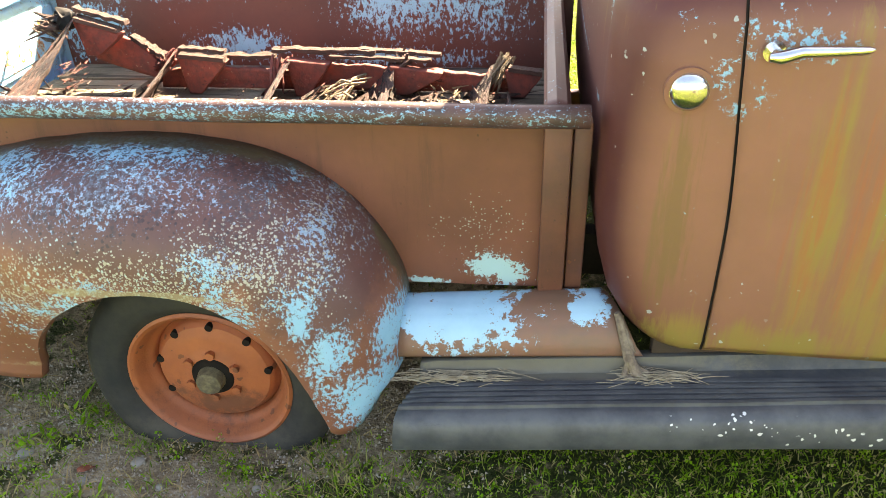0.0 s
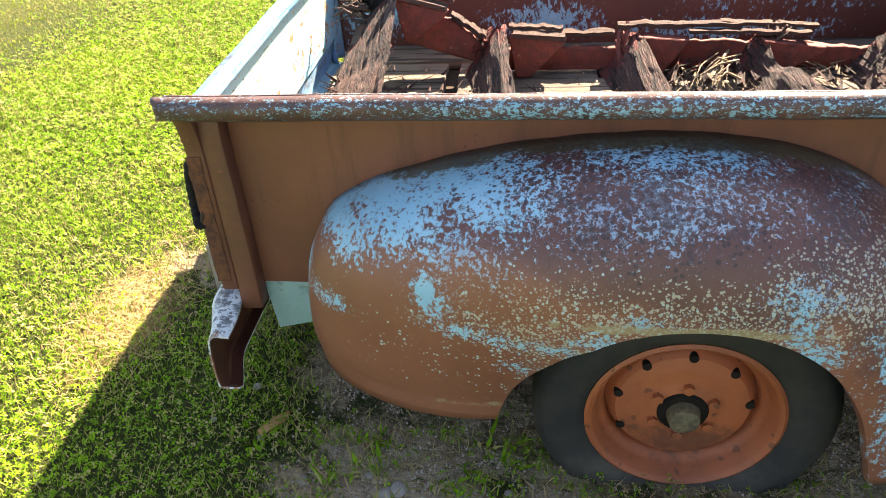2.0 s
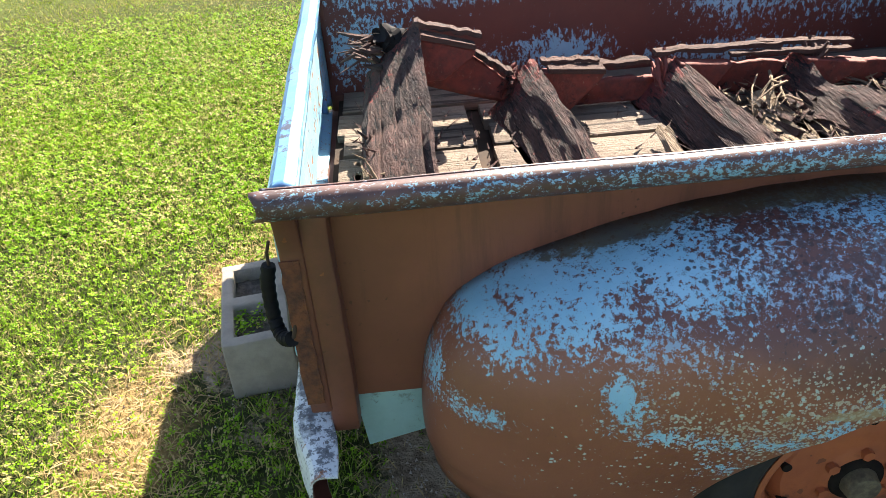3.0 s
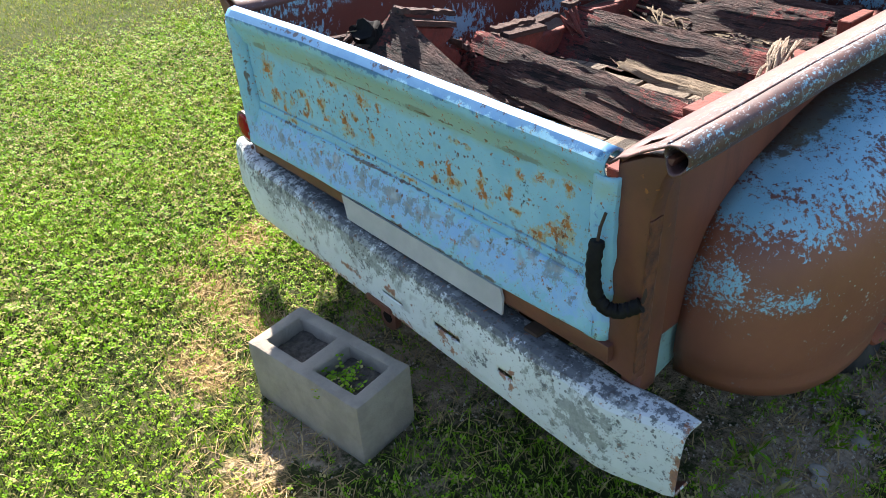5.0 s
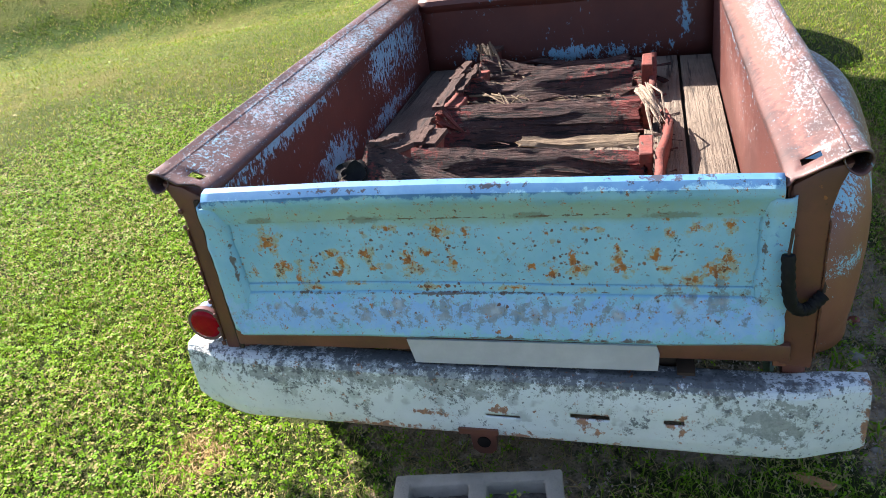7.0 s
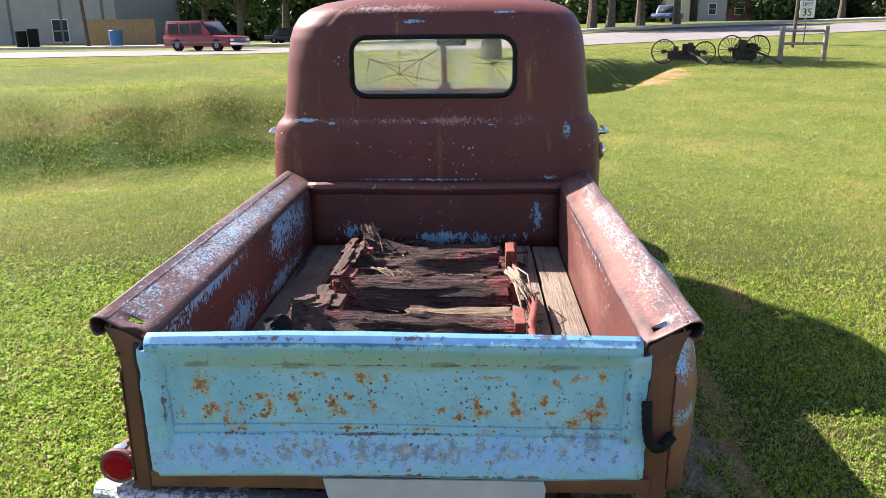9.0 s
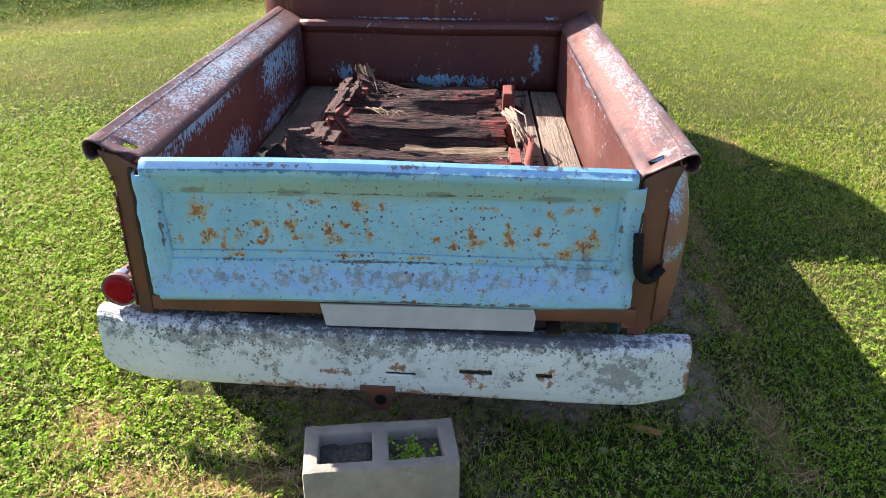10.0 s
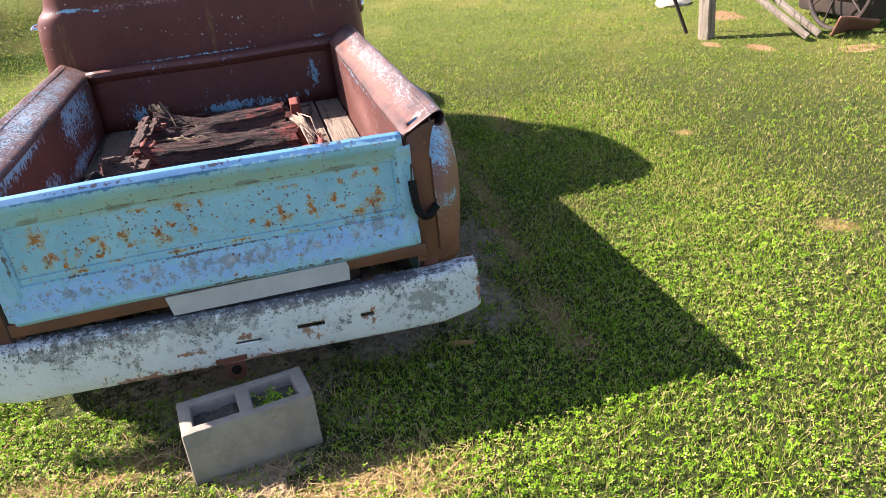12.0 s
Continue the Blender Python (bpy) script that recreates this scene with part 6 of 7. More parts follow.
def soup(name, co, k, mat, parent=None):
    """A mesh of loose polygons with k corners each."""
    n = len(co) // k
    me = bpy.data.meshes.new(name)
    me.vertices.add(len(co))
    me.vertices.foreach_set("co", co.astype(np.float32).ravel())
    me.loops.add(n * k)
    me.loops.foreach_set("vertex_index", np.arange(n * k, dtype=np.int32))
    me.polygons.add(n)
    me.polygons.foreach_set("loop_start", np.arange(0, n * k, k, dtype=np.int32))
    me.update(calc_edges=True)
    me.materials.append(mat)
    ob = new(name, me)
    if parent is not None:
        ob.parent = parent
    return ob


def tree(u, v, h, crown, seed, n=21000, leaf=0.13, label="leafy tree with a dark trunk by the road"):
    rnd = random.Random(seed)
    root = thing("tree", label, "tree", (u + TX, v + TY, tz(u, v)), rnd.uniform(0, 360), group="trees by the road")
    bm = bmesh.new()
    top = h * 0.62
    tube(bm, [(0, 0, -0.1), (0.05, 0.02, h * 0.15), (0.02, -0.1, h * 0.35), (0.15, 0.05, top)], [h * 0.042, h * 0.030, h * 0.024, h * 0.012], 9)
    part("trunk", bm, M_BARK, root)
    cs, rs = [], []
    for k in range(7):
        a = 2 * math.pi * k / 7 + rnd.uniform(-0.3, 0.3)
        r, z = crown * rnd.uniform(0.45, 0.8), h * rnd.uniform(0.42, 0.85)
        tip = (r * math.cos(a), r * math.sin(a), z)
        bm = bmesh.new()
        tube(bm, [(0.02, -0.05, h * 0.30), (tip[0] * 0.5, tip[1] * 0.5, h * 0.30 + (z - h * 0.30) * 0.65), tip], [h * 0.014, h * 0.009, h * 0.004], 6)
        part("limb", bm, M_BARK, root)
        cs.append(tip)
        rs.append(crown * rnd.uniform(0.38, 0.55))
    for k in range(9):
        a, r = rnd.uniform(0, 6.28), crown * rnd.uniform(0, 0.6)
        cs.append((r * math.cos(a), r * math.sin(a), h * rnd.uniform(0.5, 0.92)))
        rs.append(crown * rnd.uniform(0.35, 0.5))
    leaf_cloud("crown", cs, rs, n, leaf, M_LEAF, root)
    return root


# last tree: unseen behind the cab, added for the shade band it throws
for D, x, h, cr, seed in ((70, 0.345, 10, 4.2, 1), (66, 0.30, 9, 3.6, 2), (84, 0.24, 13, 6.0, 3), (88, 0.16, 13, 6.0, 4), (62, -0.145, 11, 4.5, 5), (60, -0.168, 10, 4.0, 6), (66, -0.205, 11, 4.6, 7), (64, -0.25, 9, 3.6, 8),
                        (90, -0.45, 11, 5.0, 9), (86, -0.52, 10, 4.5, 10), (92, 0.05, 13, 6, 11), (34.5, -0.02, 12, 4.6, 12)):
    _u, _v = spot(D, x)
    tree(_u, _v, h, cr, seed)
_cs = [(spot(105 + 8 * math.sin(k), 0.36 - 0.03 * k)[0] + TX, spot(105, 0.36 - 0.03 * k)[1] + TY, 5.0 + 1.5 * math.sin(2.3 * k)) for k in range(34)]
tagged(leaf_cloud("woodland", _cs, [6.0] * 34, 150000, 0.34, M_LEAF), "dark green woodland behind the road", "woods", kind="stuff")

# metal warehouse, fence, bins
M_SIDING = plain("grey_metal_siding", ((0.30, 0.29, 0.275), (0.25, 0.245, 0.235), 0.6), 0.6, coord="World")
M_TRIM = plain("dark_trim", ((0.10, 0.10, 0.10), (0.14, 0.14, 0.14), 2.0), 0.7)
M_ROOF = plain("roof_sheet", ((0.25, 0.25, 0.26), (0.30, 0.30, 0.30), 2.0), 0.6)
M_WHITE = plain("white_paint", ((0.72, 0.72, 0.70), (0.64, 0.64, 0.62), 2.0), 0.6)
M_STEELRIM = plain("dull_steel_rim", ((0.10, 0.10, 0.10), (0.16, 0.16, 0.16), 3.0), 0.4)
M_WINDOW = plain("dark_window_glass", ((0.02, 0.025, 0.03), (0.03, 0.035, 0.04), 2.0), 0.08, 0.0, 0.0)
M_WINDOW.node_tree.nodes["Principled BSDF"].inputs["Specular IOR Level"].default_value = 0.15
M_FENCE = grained("fence_boards", (0.36, 0.22, 0.12), (0.28, 0.17, 0.10), 2, 0.1)
M_BLUEPLASTIC = plain("blue_plastic", ((0.03, 0.12, 0.32), (0.04, 0.15, 0.36), 3.0), 0.5)
M_BRICK = plain("red_brick_wall", ((0.19, 0.075, 0.055), (0.24, 0.10, 0.07), 5.0), 0.9)
M_TAN = plain("tan_render_wall", ((0.50, 0.42, 0.30), (0.45, 0.37, 0.27), 1.0), 0.9)


def house(name, label, D, x0, x1, depth, h, wall, roof_h, windows, turn=0.0):
    """A building with its front towards the lawn, between two directions."""
    u, a = spot(D, x0)
    _, b = spot(D, x1)
    w = abs(a - b)
    root = thing(name, label, "building", (u + TX, (a + b) / 2 + TY, tz(u, (a + b) / 2) - 0.1), turn)
    bm = bmesh.new()
    box(bm, 0, depth, -w / 2, w / 2, 0, h)
    part("wall", bm, wall, root)
    bm = bmesh.new()
    prism(bm, [(-0.4, h), (depth / 2, h + roof_h), (depth + 0.4, h)], 1, -w / 2 - 0.4, w / 2 + 0.4)
    part("roof", bm, M_ROOF, root)
    for y, z, ww, hh in windows:
        bm = bmesh.new()
        box(bm, -0.05, 0.02, y - ww / 2 - 0.08, y + ww / 2 + 0.08, z - 0.08, z + hh + 0.08)
        fr = part("window", bm, M_WHITE, root)
        bm = bmesh.new()
        box(bm, -0.06, 0.0, y - ww / 2, y + ww / 2, z, z + hh)
        part("pane", bm, M_WINDOW, fr)
        bm = bmesh.new()
        box(bm, -0.07, 0.0, y - ww / 2, y + ww / 2, z + hh / 2 - 0.03, z + hh / 2 + 0.03)
        part("glazing_bar", bm, M_WHITE, fr)
    return root


shed = house("metal_warehouse", "grey metal-sided warehouse with dark corner trim", 82, 0.86, 0.46, 18, 7.5, M_SIDING, 2.0, [(-10.3, 0.4, 1.6, 2.2)])
for y in (-15, -10.5, -5, 1, 7, 13):
    bm = bmesh.new()
    box(bm, -0.08, 0.0, y - 0.12, y + 0.12, 0, 7.4)
    part("panel_trim", bm, M_TRIM, shed)
house("brick_house", "red brick house with white windows across the road", 96, -0.31, -0.41, 10, 3.1, M_BRICK, 2.2, [(-3.6, 1.0, 1.0, 1.3), (-0.2, 1.0, 1.0, 1.3), (3.3, 1.0, 1.0, 1.3)])
house("tan_house", "tan rendered house half hidden by trees", 92, -0.235, -0.265, 8, 4.2, M_TAN, 2.0, [(0.0, 1.0, 0.7, 1.5)])
house("grey_house", "grey boarded house beside the brick one", 94, -0.275, -0.31, 8, 3.6, M_SIDING, 2.0, [(0.0, 1.0, 0.8, 1.2)])

_u, _v = spot(72, 0.4965)
fence = thing("board_fence", "brown board fence beside the warehouse yard", "fence", (_u + TX, _v + TY, tz(_u, _v)))
for k in range(29):
    bm = bmesh.new()
    box(bm, 0, 0.03, -0.22 * k, -0.22 * k + 0.21, 0.05, 2.35 + 0.03 * math.sin(k * 7))
    part("board", bm, M_FENCE, fence)
for k, (D, x, r, h, m, nm) in enumerate(((69, 0.463, 0.55, 1.3, M_BLUEPLASTIC, "blue_barrel"), (70, 0.588, 0.45, 1.3, M_BLACK, "rubbish_bin"), (70.5, 0.572, 0.45, 1.5, M_BLACK, "rubbish_bin"))):
    _u, _v = spot(D, x)
    bm = bmesh.new()
    cyl(bm, r, (0, 0, 0), (0, 0, h), 20, r * 1.06)
    cyl(bm, r * 1.1, (0, 0, h), (0, 0, h + 0.08), 20)
    bevel_all(bm, 0.02, 1)
    o = part(nm, bm, m)
    o.matrix_basis = Matrix.Translation((_u + TX, _v + TY, tz(_u, _v)))
    tagged(o, "blue plastic barrel standing before the board fence" if k == 0 else "black plastic rubbish bin by the warehouse wall", "barrel" if k == 0 else "bin")


def pole(D, x, h, r, lean, name, label):
    u, v = spot(D, x)
    bm = bmesh.new()
    tube(bm, [(0, 0, -0.2), (0, lean * 0.5, h / 2), (0, lean, h)], [r, r * 0.9, r * 0.75], 10)
    o = part(name, bm, M_BARK)
    o.matrix_basis = Matrix.Translation((u + TX, v + TY, tz(u, v)))
    return tagged(o, label, "pole")


pole(61, 0.500, 9, 0.16, 0.5, "utility_pole", "leaning grey wooden utility pole beside the road")
pole(40, -0.395, 7, 0.09, -0.1, "sign_pole", "dark round pole beside the speed sign")

# speed sign
_u, _v = spot(41, -0.408)
sign = thing("speed_sign", "white speed limit sign on a thin metal post", "road sign", (_u + TX, _v + TY, tz(_u, _v)))
bm = bmesh.new()
box(bm, 0.0, 0.04, -0.03, 0.03, 0, 2.5)
part("post", bm, M_TRIM, sign)
bm = bmesh.new()
box(bm, -0.02, -0.004, -0.38, 0.38, 1.35, 2.45, bevel=0.006)
part("panel", bm, M_WHITE, sign, "white sign panel")
for txt, z, sz in (("SPEED", 2.17, 0.22), ("LIMIT", 1.93, 0.22), ("35", 1.45, 0.50)):
    cu = bpy.data.curves.new("lettering", "FONT")
    cu.body, cu.size, cu.align_x, cu.extrude = txt, sz, "CENTER", 0.002
    cu.materials.append(M_BLACK)
    o = new("lettering", cu)
    o.parent = sign
    o.matrix_basis = Matrix.Translation((-0.024, 0, z)) @ Euler((radians(90), 0, radians(-90))).to_matrix().to_4x4()


def car(D, x, turn, length, width, height, colour, name, label, boxy):
    u, v = spot(D, x)
    root = thing(name, label, "car", (u + TX, v + TY, tz(u, v) + 0.03), turn)
    paint = plain(name + "_paint", (colour, tuple(0.8 * c for c in colour), 3.0), 0.25, 0.0, 0.0)
    L, W, H = length / 2, width / 2, height
    b = 0.52 * H
    side = [(-L, 0.30), (-L, b), (-L + 0.05, b + 0.02), (L * 0.45, b + 0.02), (L * 0.96, b - 0.06), (L, b - 0.15), (L, 0.30)]
    bm = bmesh.new()
    prism(bm, side, 1, -W, W)
    bevel_all(bm, 0.06, 2)
    part("body", bm, paint, root)
    back = -L + (0.10 if boxy else 0.75)
    roof = [(back - 0.05, b), (back + (0.15 if boxy else 0.55), H), (L * 0.16, H), (L * 0.45, b)]
    bm = bmesh.new()
    prism(bm, roof, 1, -W + 0.08, W - 0.08)
    bevel_all(bm, 0.05, 2)
    part("roof", bm, paint, root)
    n = 3 if boxy else 2
    x0, x1 = back + (0.25 if boxy else 0.60), L * 0.20
    for s in (-1, 1):
        for k in range(n):
            a0 = x0 + (x1 - x0) * k / n + 0.05
            a1 = x0 + (x1 - x0) * (k + 1) / n - 0.05
            bm = bmesh.new()
            box(bm, a0, a1, s * (W - 0.085), s * (W - 0.06), b + 0.08, H - 0.12, bevel=0.01, seg=1)
            part("side_window", bm, M_WINDOW, root)
        bm = bmesh.new()
        box(bm, -L + 0.1, L - 0.3, s * (W - 0.005), s * (W + 0.02), 0.48, 0.58, bevel=0.005, seg=1)
        part("side_moulding", bm, M_TRIM if boxy else paint, root)
        bm = bmesh.new()
        box(bm, L - 0.10, L + 0.02, s * (W - 0.42), s * (W - 0.08), b - 0.32, b - 0.18, bevel=0.01, seg=1)
        part("headlight", bm, M_WHITE, root)
        for wx in (-L * 0.58, L * 0.62):
            wr = 0.36 if boxy else 0.31
            w = thing_part("wheel", root)
            bm = bmesh.new()
            cyl(bm, wr, (wx, s * (W - 0.20), wr), (wx, s * (W + 0.01), wr), 24)
            part("tyre", bm, M_BLACK, w)
            bm = bmesh.new()
            cyl(bm, wr * 0.46, (wx, s * (W - 0.1), wr), (wx, s * (W + 0.02), wr), 20)
            part("rim", bm, M_STEELRIM, w)
    bm = bmesh.new()
    vs = [bm.verts.new(p) for p in ((L * 0.45 + 0.012, -W + 0.2, b + 0.05), (L * 0.45 + 0.012, W - 0.2, b + 0.05), (L * 0.19 + 0.012, W - 0.25, H - 0.08), (L * 0.19 + 0.012, -W + 0.25, H - 0.08))]
    bm.faces.new(vs)
    thick(part("windscreen", bm, M_WINDOW, root), 0.01, 1)
    bm = bmesh.new()
    box(bm, L - 0.04, L + 0.08, -W + 0.05, W - 0.05, 0.36, 0.54, bevel=0.03)
    part("front_bumper", bm, M_CHROME if boxy else paint, root)
    bm = bmesh.new()
    box(bm, L - 0.04, L + 0.03, -W + 0.45, W - 0.45, b - 0.36, b - 0.16, bevel=0.01)
    part("grille", bm, M_TRIM, root)


car(48, 0.345, -112, 5.1, 1.95, 1.78, (0.20, 0.008, 0.020), "red_suv", "dark red sport utility vehicle parked by the road", True)
car(72, 0.235, -100, 4.6, 1.75, 1.4, (0.03, 0.035, 0.05), "dark_sedan", "dark sedan parked in the shade of trees", False)
car(74, -0.238, 150, 4.3, 1.75, 1.45, (0.05, 0.10, 0.20), "blue_sedan", "blue sedan on the road", False)


# ---- old farm machines and rails ----
M_IRON = plain("black_rusted_iron", ((0.020, 0.016, 0.014), (0.045, 0.028, 0.020), 9.0), 0.8)
M_GREYWOOD = grained("grey_post_wood", (0.34, 0.29, 0.23), (0.24, 0.20, 0.155), 2, 0.2)


def spoked(parent, at, r, n=14, axis="y", tilt=0.0):
    w = thing_part("wheel", parent)
    w.matrix_basis = Matrix.Translation(at) @ Euler((radians(tilt), 0, 0 if axis == "y" else radians(90))).to_matrix().to_4x4()
    bm = bmesh.new()
    tube(bm, [(r * math.cos(2 * math.pi * k / 40), 0, r * math.sin(2 * math.pi * k / 40)) for k in range(40)], 0.022, 8, closed=True)
    part("tyre_iron", bm, M_IRON, w)
    for k in range(n):
        a = 2 * math.pi * k / n
        bm = bmesh.new()
        tube(bm, [(0.05 * math.cos(a), 0, 0.05 * math.sin(a)), (r * math.cos(a), 0, r * math.sin(a))], 0.009, 5)
        part("spoke", bm, M_IRON, w)
    bm = bmesh.new()
    cyl(bm, 0.07, (0, -0.09, 0), (0, 0.09, 0), 14)
    part("hub", bm, M_IRON, w)


def rake(D, x, big, seed, label):
    u, v = spot(D, x)
    root = thing("farm_implement", label, "farm machine", (u + TX, v + TY, tz(u, v)), 8 if big else -12, group="old farm machines")
    r, half = (0.47, 0.52) if big else (0.42, 0.72)
    spoked(root, (0, half, r), r, 16, "x")
    spoked(root, (0.1, -half, r * (1 if big else 0.9)), r * (1 if big else 0.9), 16, "x")
    rnd = random.Random(seed)
    bm = bmesh.new()
    tube(bm, [(0, half, r), (0.05, -half, r)], 0.035, 8)
    part("axle", bm, M_IRON, root)
    bm = bmesh.new()
    tube(bm, [(-0.1, -half * 0.2, r), (-0.9, -half * 0.5, 0.3), (-1.6, -half, 0.05)], 0.04, 8)
    part("drawbar", bm, M_IRON, root)
    for k in range(9):
        y = -half * 0.6 + 1.2 * half * k / 8
        bm = bmesh.new()
        tube(bm, [(0, y, r + 0.2 * rnd.random()), (0.15, y + 0.05, r * 0.7), (-0.1, y, 0.12)], 0.04, 6)
        part("tine", bm, M_IRON, root)
    for k in range(5):
        y = rnd.uniform(-0.4, 0.4)
        bm = bmesh.new()
        box(bm, -0.15, 0.15, y - 0.09, y + 0.09, r * 0.7, r * rnd.uniform(1.1, 1.75), bevel=0.02)
        part("gear_box", bm, M_IRON, root)
    bm = bmesh.new()
    box(bm, -0.1, 0.1, -half * 0.8, half * 0.8, 0.15, 0.45, bevel=0.03)
    part("cutter_bar", bm, M_IRON, root)


rake(29, -0.262, False, 3, "black rusted mower on two small spoked wheels")
rake(28.5, -0.337, True, 5, "black rusted planter on two tall spoked wheels")
_u, _v = spot(28.5, -0.408)
rail_fence = thing("rail_fence", "short grey wooden rail fence on the lawn", "fence", (_u + TX, _v + TY, tz(_u, _v)), 3)
for y in (0.78, -0.78):
    bm = bmesh.new()
    box(bm, -0.07, 0.07, y - 0.07, y + 0.07, -0.1, 1.22, bevel=0.01)
    part("post", bm, M_GREYWOOD, rail_fence)
for z in (1.05, 0.62):
    bm = bmesh.new()
    box(bm, -0.03, 0.03, -0.75, 0.75, z - 0.045, z + 0.045, bevel=0.01)
    part("rail", bm, M_GREYWOOD, rail_fence)

# post and plough nearer on the lawn
bm = bmesh.new()
box(bm, -0.055, 0.055, -0.055, 0.055, -0.15, 1.25, bevel=0.008)
wobble(bm, 0.004, 8)
post = tagged(part("wooden_post", bm, M_GREYWOOD), "weathered grey square wooden post set in the lawn", "post")
post.matrix_basis = pose(4.16 + TX, -4.30 + TY, tz(4.16, -4.3), 0, 0, 20)
bm = bmesh.new()
tube(bm, [(0, 0, 0.0), (0.05, 0.12, 0.35), (0.08, 0.2, 0.7)], 0.018, 8)
prop = tagged(part("iron_prop", bm, M_IRON), "dark iron bar leaning by the wooden post", "iron bar")
prop.matrix_basis = Matrix.Translation((4.5 + TX, -4.30 + TY, tz(4.5, -4.3)))
plough = thing("old_plough", "old plough with grey beams and a rusty share on the lawn", "plough", (3.45 + TX, -4.95 + TY, tz(3.45, -4.95)), 0)
for k, y in enumerate((0.10, -0.04)):
    bm = bmesh.new()
    tube(bm, [(0.02 + 0.03 * k, y, 0.04), (0.5, y + 0.28, 0.42), (1.1, y + 0.6, 0.95)], 0.032, 8)
    part("beam", bm, M_GREYWOOD, plough)
bm = bmesh.new()
sheet(bm, lambda a, b: (-0.02 - 0.10 * b + 0.10 * math.sin(3 * a), -0.10 - 0.42 * a, 0.02 + 0.18 * b * (1 - 0.5 * a)), 14, 6)
thick(part("share", bm, plain("brown_rusted_steel", ((0.15, 0.065, 0.042), (0.20, 0.09, 0.055), 9.0), 0.7), plough), 0.02, 0)
spoked(plough, (0.30, -0.42, 0.40), 0.40, 10, "y", 8)
bm = bmesh.new()
tube(bm, [(0.3, -0.45, 0.4), (0.4, 0.2, 0.42), (0.5, 0.3, 0.45)], 0.03, 8)
part("axle", bm, M_IRON, plough)
bm = bmesh.new()
box(bm, 0.1, 1.1, -0.9, -0.6, 0.06, 0.75, bevel=0.04)
part("frame_box", bm, M_IRON, plough)

# flat stone and pebbles
M_STONE = plain("pale_stone", ((0.32, 0.29, 0.25), (0.22, 0.20, 0.17), 20.0), 0.9, 0.0, 0.6, 60, 0.004, "World")


def stone(u, v, r, seed, flat=0.5, label="pale limestone pebble lying on bare soil"):
    bm = bmesh.new()
    bmesh.ops.create_icosphere(bm, subdivisions=2, radius=r)
    for w in bm.verts:
        w.co *= 1 + 0.35 * noise.noise(w.co / r * 1.1 + Vector((seed, 0, 0)))
        w.co.z *= flat
    o = part("stone", bm, M_STONE)
    o.matrix_basis = pose(u + TX, v + TY, tz(u, v) + r * flat * 0.3, 0, 0, seed * 50)
    return tagged(o, label, "stone", group="stones on the soil" if r < 0.1 else "")


for k, (u, v, r) in enumerate(((0.41, -0.956, 0.020), (0.44, -0.94, 0.022), (0.596, -0.962, 0.022), (0.90, -0.94, 0.018), (1.0, -1.02, 0.012), (0.80, -1.03, 0.012), (0.36, -0.90, 0.012), (0.20, -0.93, 0.014), (1.12, -1.05, 0.010), (1.25, -1.0, 0.012),
                               (0.05, -0.80, 0.012), (-0.10, -0.75, 0.010), (-0.02, -0.62, 0.014), (0.7, -0.92, 0.010))):
    stone(u, v, r, k * 1.3)
stone(5.94, -4.97, 0.21, 3, 0.30, "flat grey rock set in the lawn")
bm = bmesh.new()
prism(bm, [(-0.055, -0.012), (0.03, -0.016), (0.06, 0.004), (0.01, 0.016), (-0.05, 0.010)], 2, 0, 0.006)
chip = tagged(part("bark_chip", bm, plain("orange_wood", ((0.50, 0.26, 0.10), (0.42, 0.20, 0.08), 30.0), 0.8)), "orange splinter of wood lying on the soil", "wood chip")
chip.matrix_basis = pose(0.074 + TX, -0.756 + TY, tz(0.074, -0.756) + 0.006, 0, 8, 60)
bm = bmesh.new()
sheet(bm, lambda a, b: (0.045 * (a - 0.5), 0.035 * (b - 0.5) * (1 - abs(2 * a - 1) ** 2 * 0.9), 0.008 * math.sin(3 * a + 2 * b)), 8, 6)
leafy = tagged(part("fallen_leaf", bm, plain("red_brown_leaf", ((0.26, 0.06, 0.03), (0.20, 0.05, 0.025), 30.0), 0.7)), "curled red-brown leaf lying on the soil", "leaf")
leafy.matrix_basis = pose(0.79 + TX, -0.995 + TY, tz(0.79, -0.995) + 0.01, 0, 0, 30)
# dry root caught between apron and cab
bm = bmesh.new()
tube(bm, [(2.135, -0.79, 0.46), (2.150, -0.815, 0.415), (2.165, -0.838, 0.365), (2.180, -0.852, 0.335), (2.215, -0.868, 0.318)], [0.007, 0.012, 0.015, 0.012, 0.004], 9)
tube(bm, [(2.158, -0.826, 0.390), (2.185, -0.845, 0.340), (2.235, -0.862, 0.322), (2.275, -0.880, 0.318)], [0.008, 0.010, 0.006, 0.002], 7)
tube(bm, [(2.165, -0.838, 0.365), (2.160, -0.850, 0.330), (2.190, -0.872, 0.316), (2.240, -0.890, 0.316)], [0.007, 0.008, 0.005, 0.002], 7)
tube(bm, [(2.150, -0.815, 0.415), (2.170, -0.830, 0.405), (2.178, -0.838, 0.380)], [0.006, 0.005, 0.002], 6)
wobble(bm, 0.006, 30)
root_ = tagged(part("dead_root", bm, plain("dry_root", ((0.25, 0.19, 0.135), (0.11, 0.08, 0.06), 40.0), 0.9, 0, 0.8)), "dry dead root lying on the running board", "root")
root_.matrix_basis = Matrix.Translation((TX, TY, 0))


# dry grass caught on the running board
random.seed(8)
bm = bmesh.new()
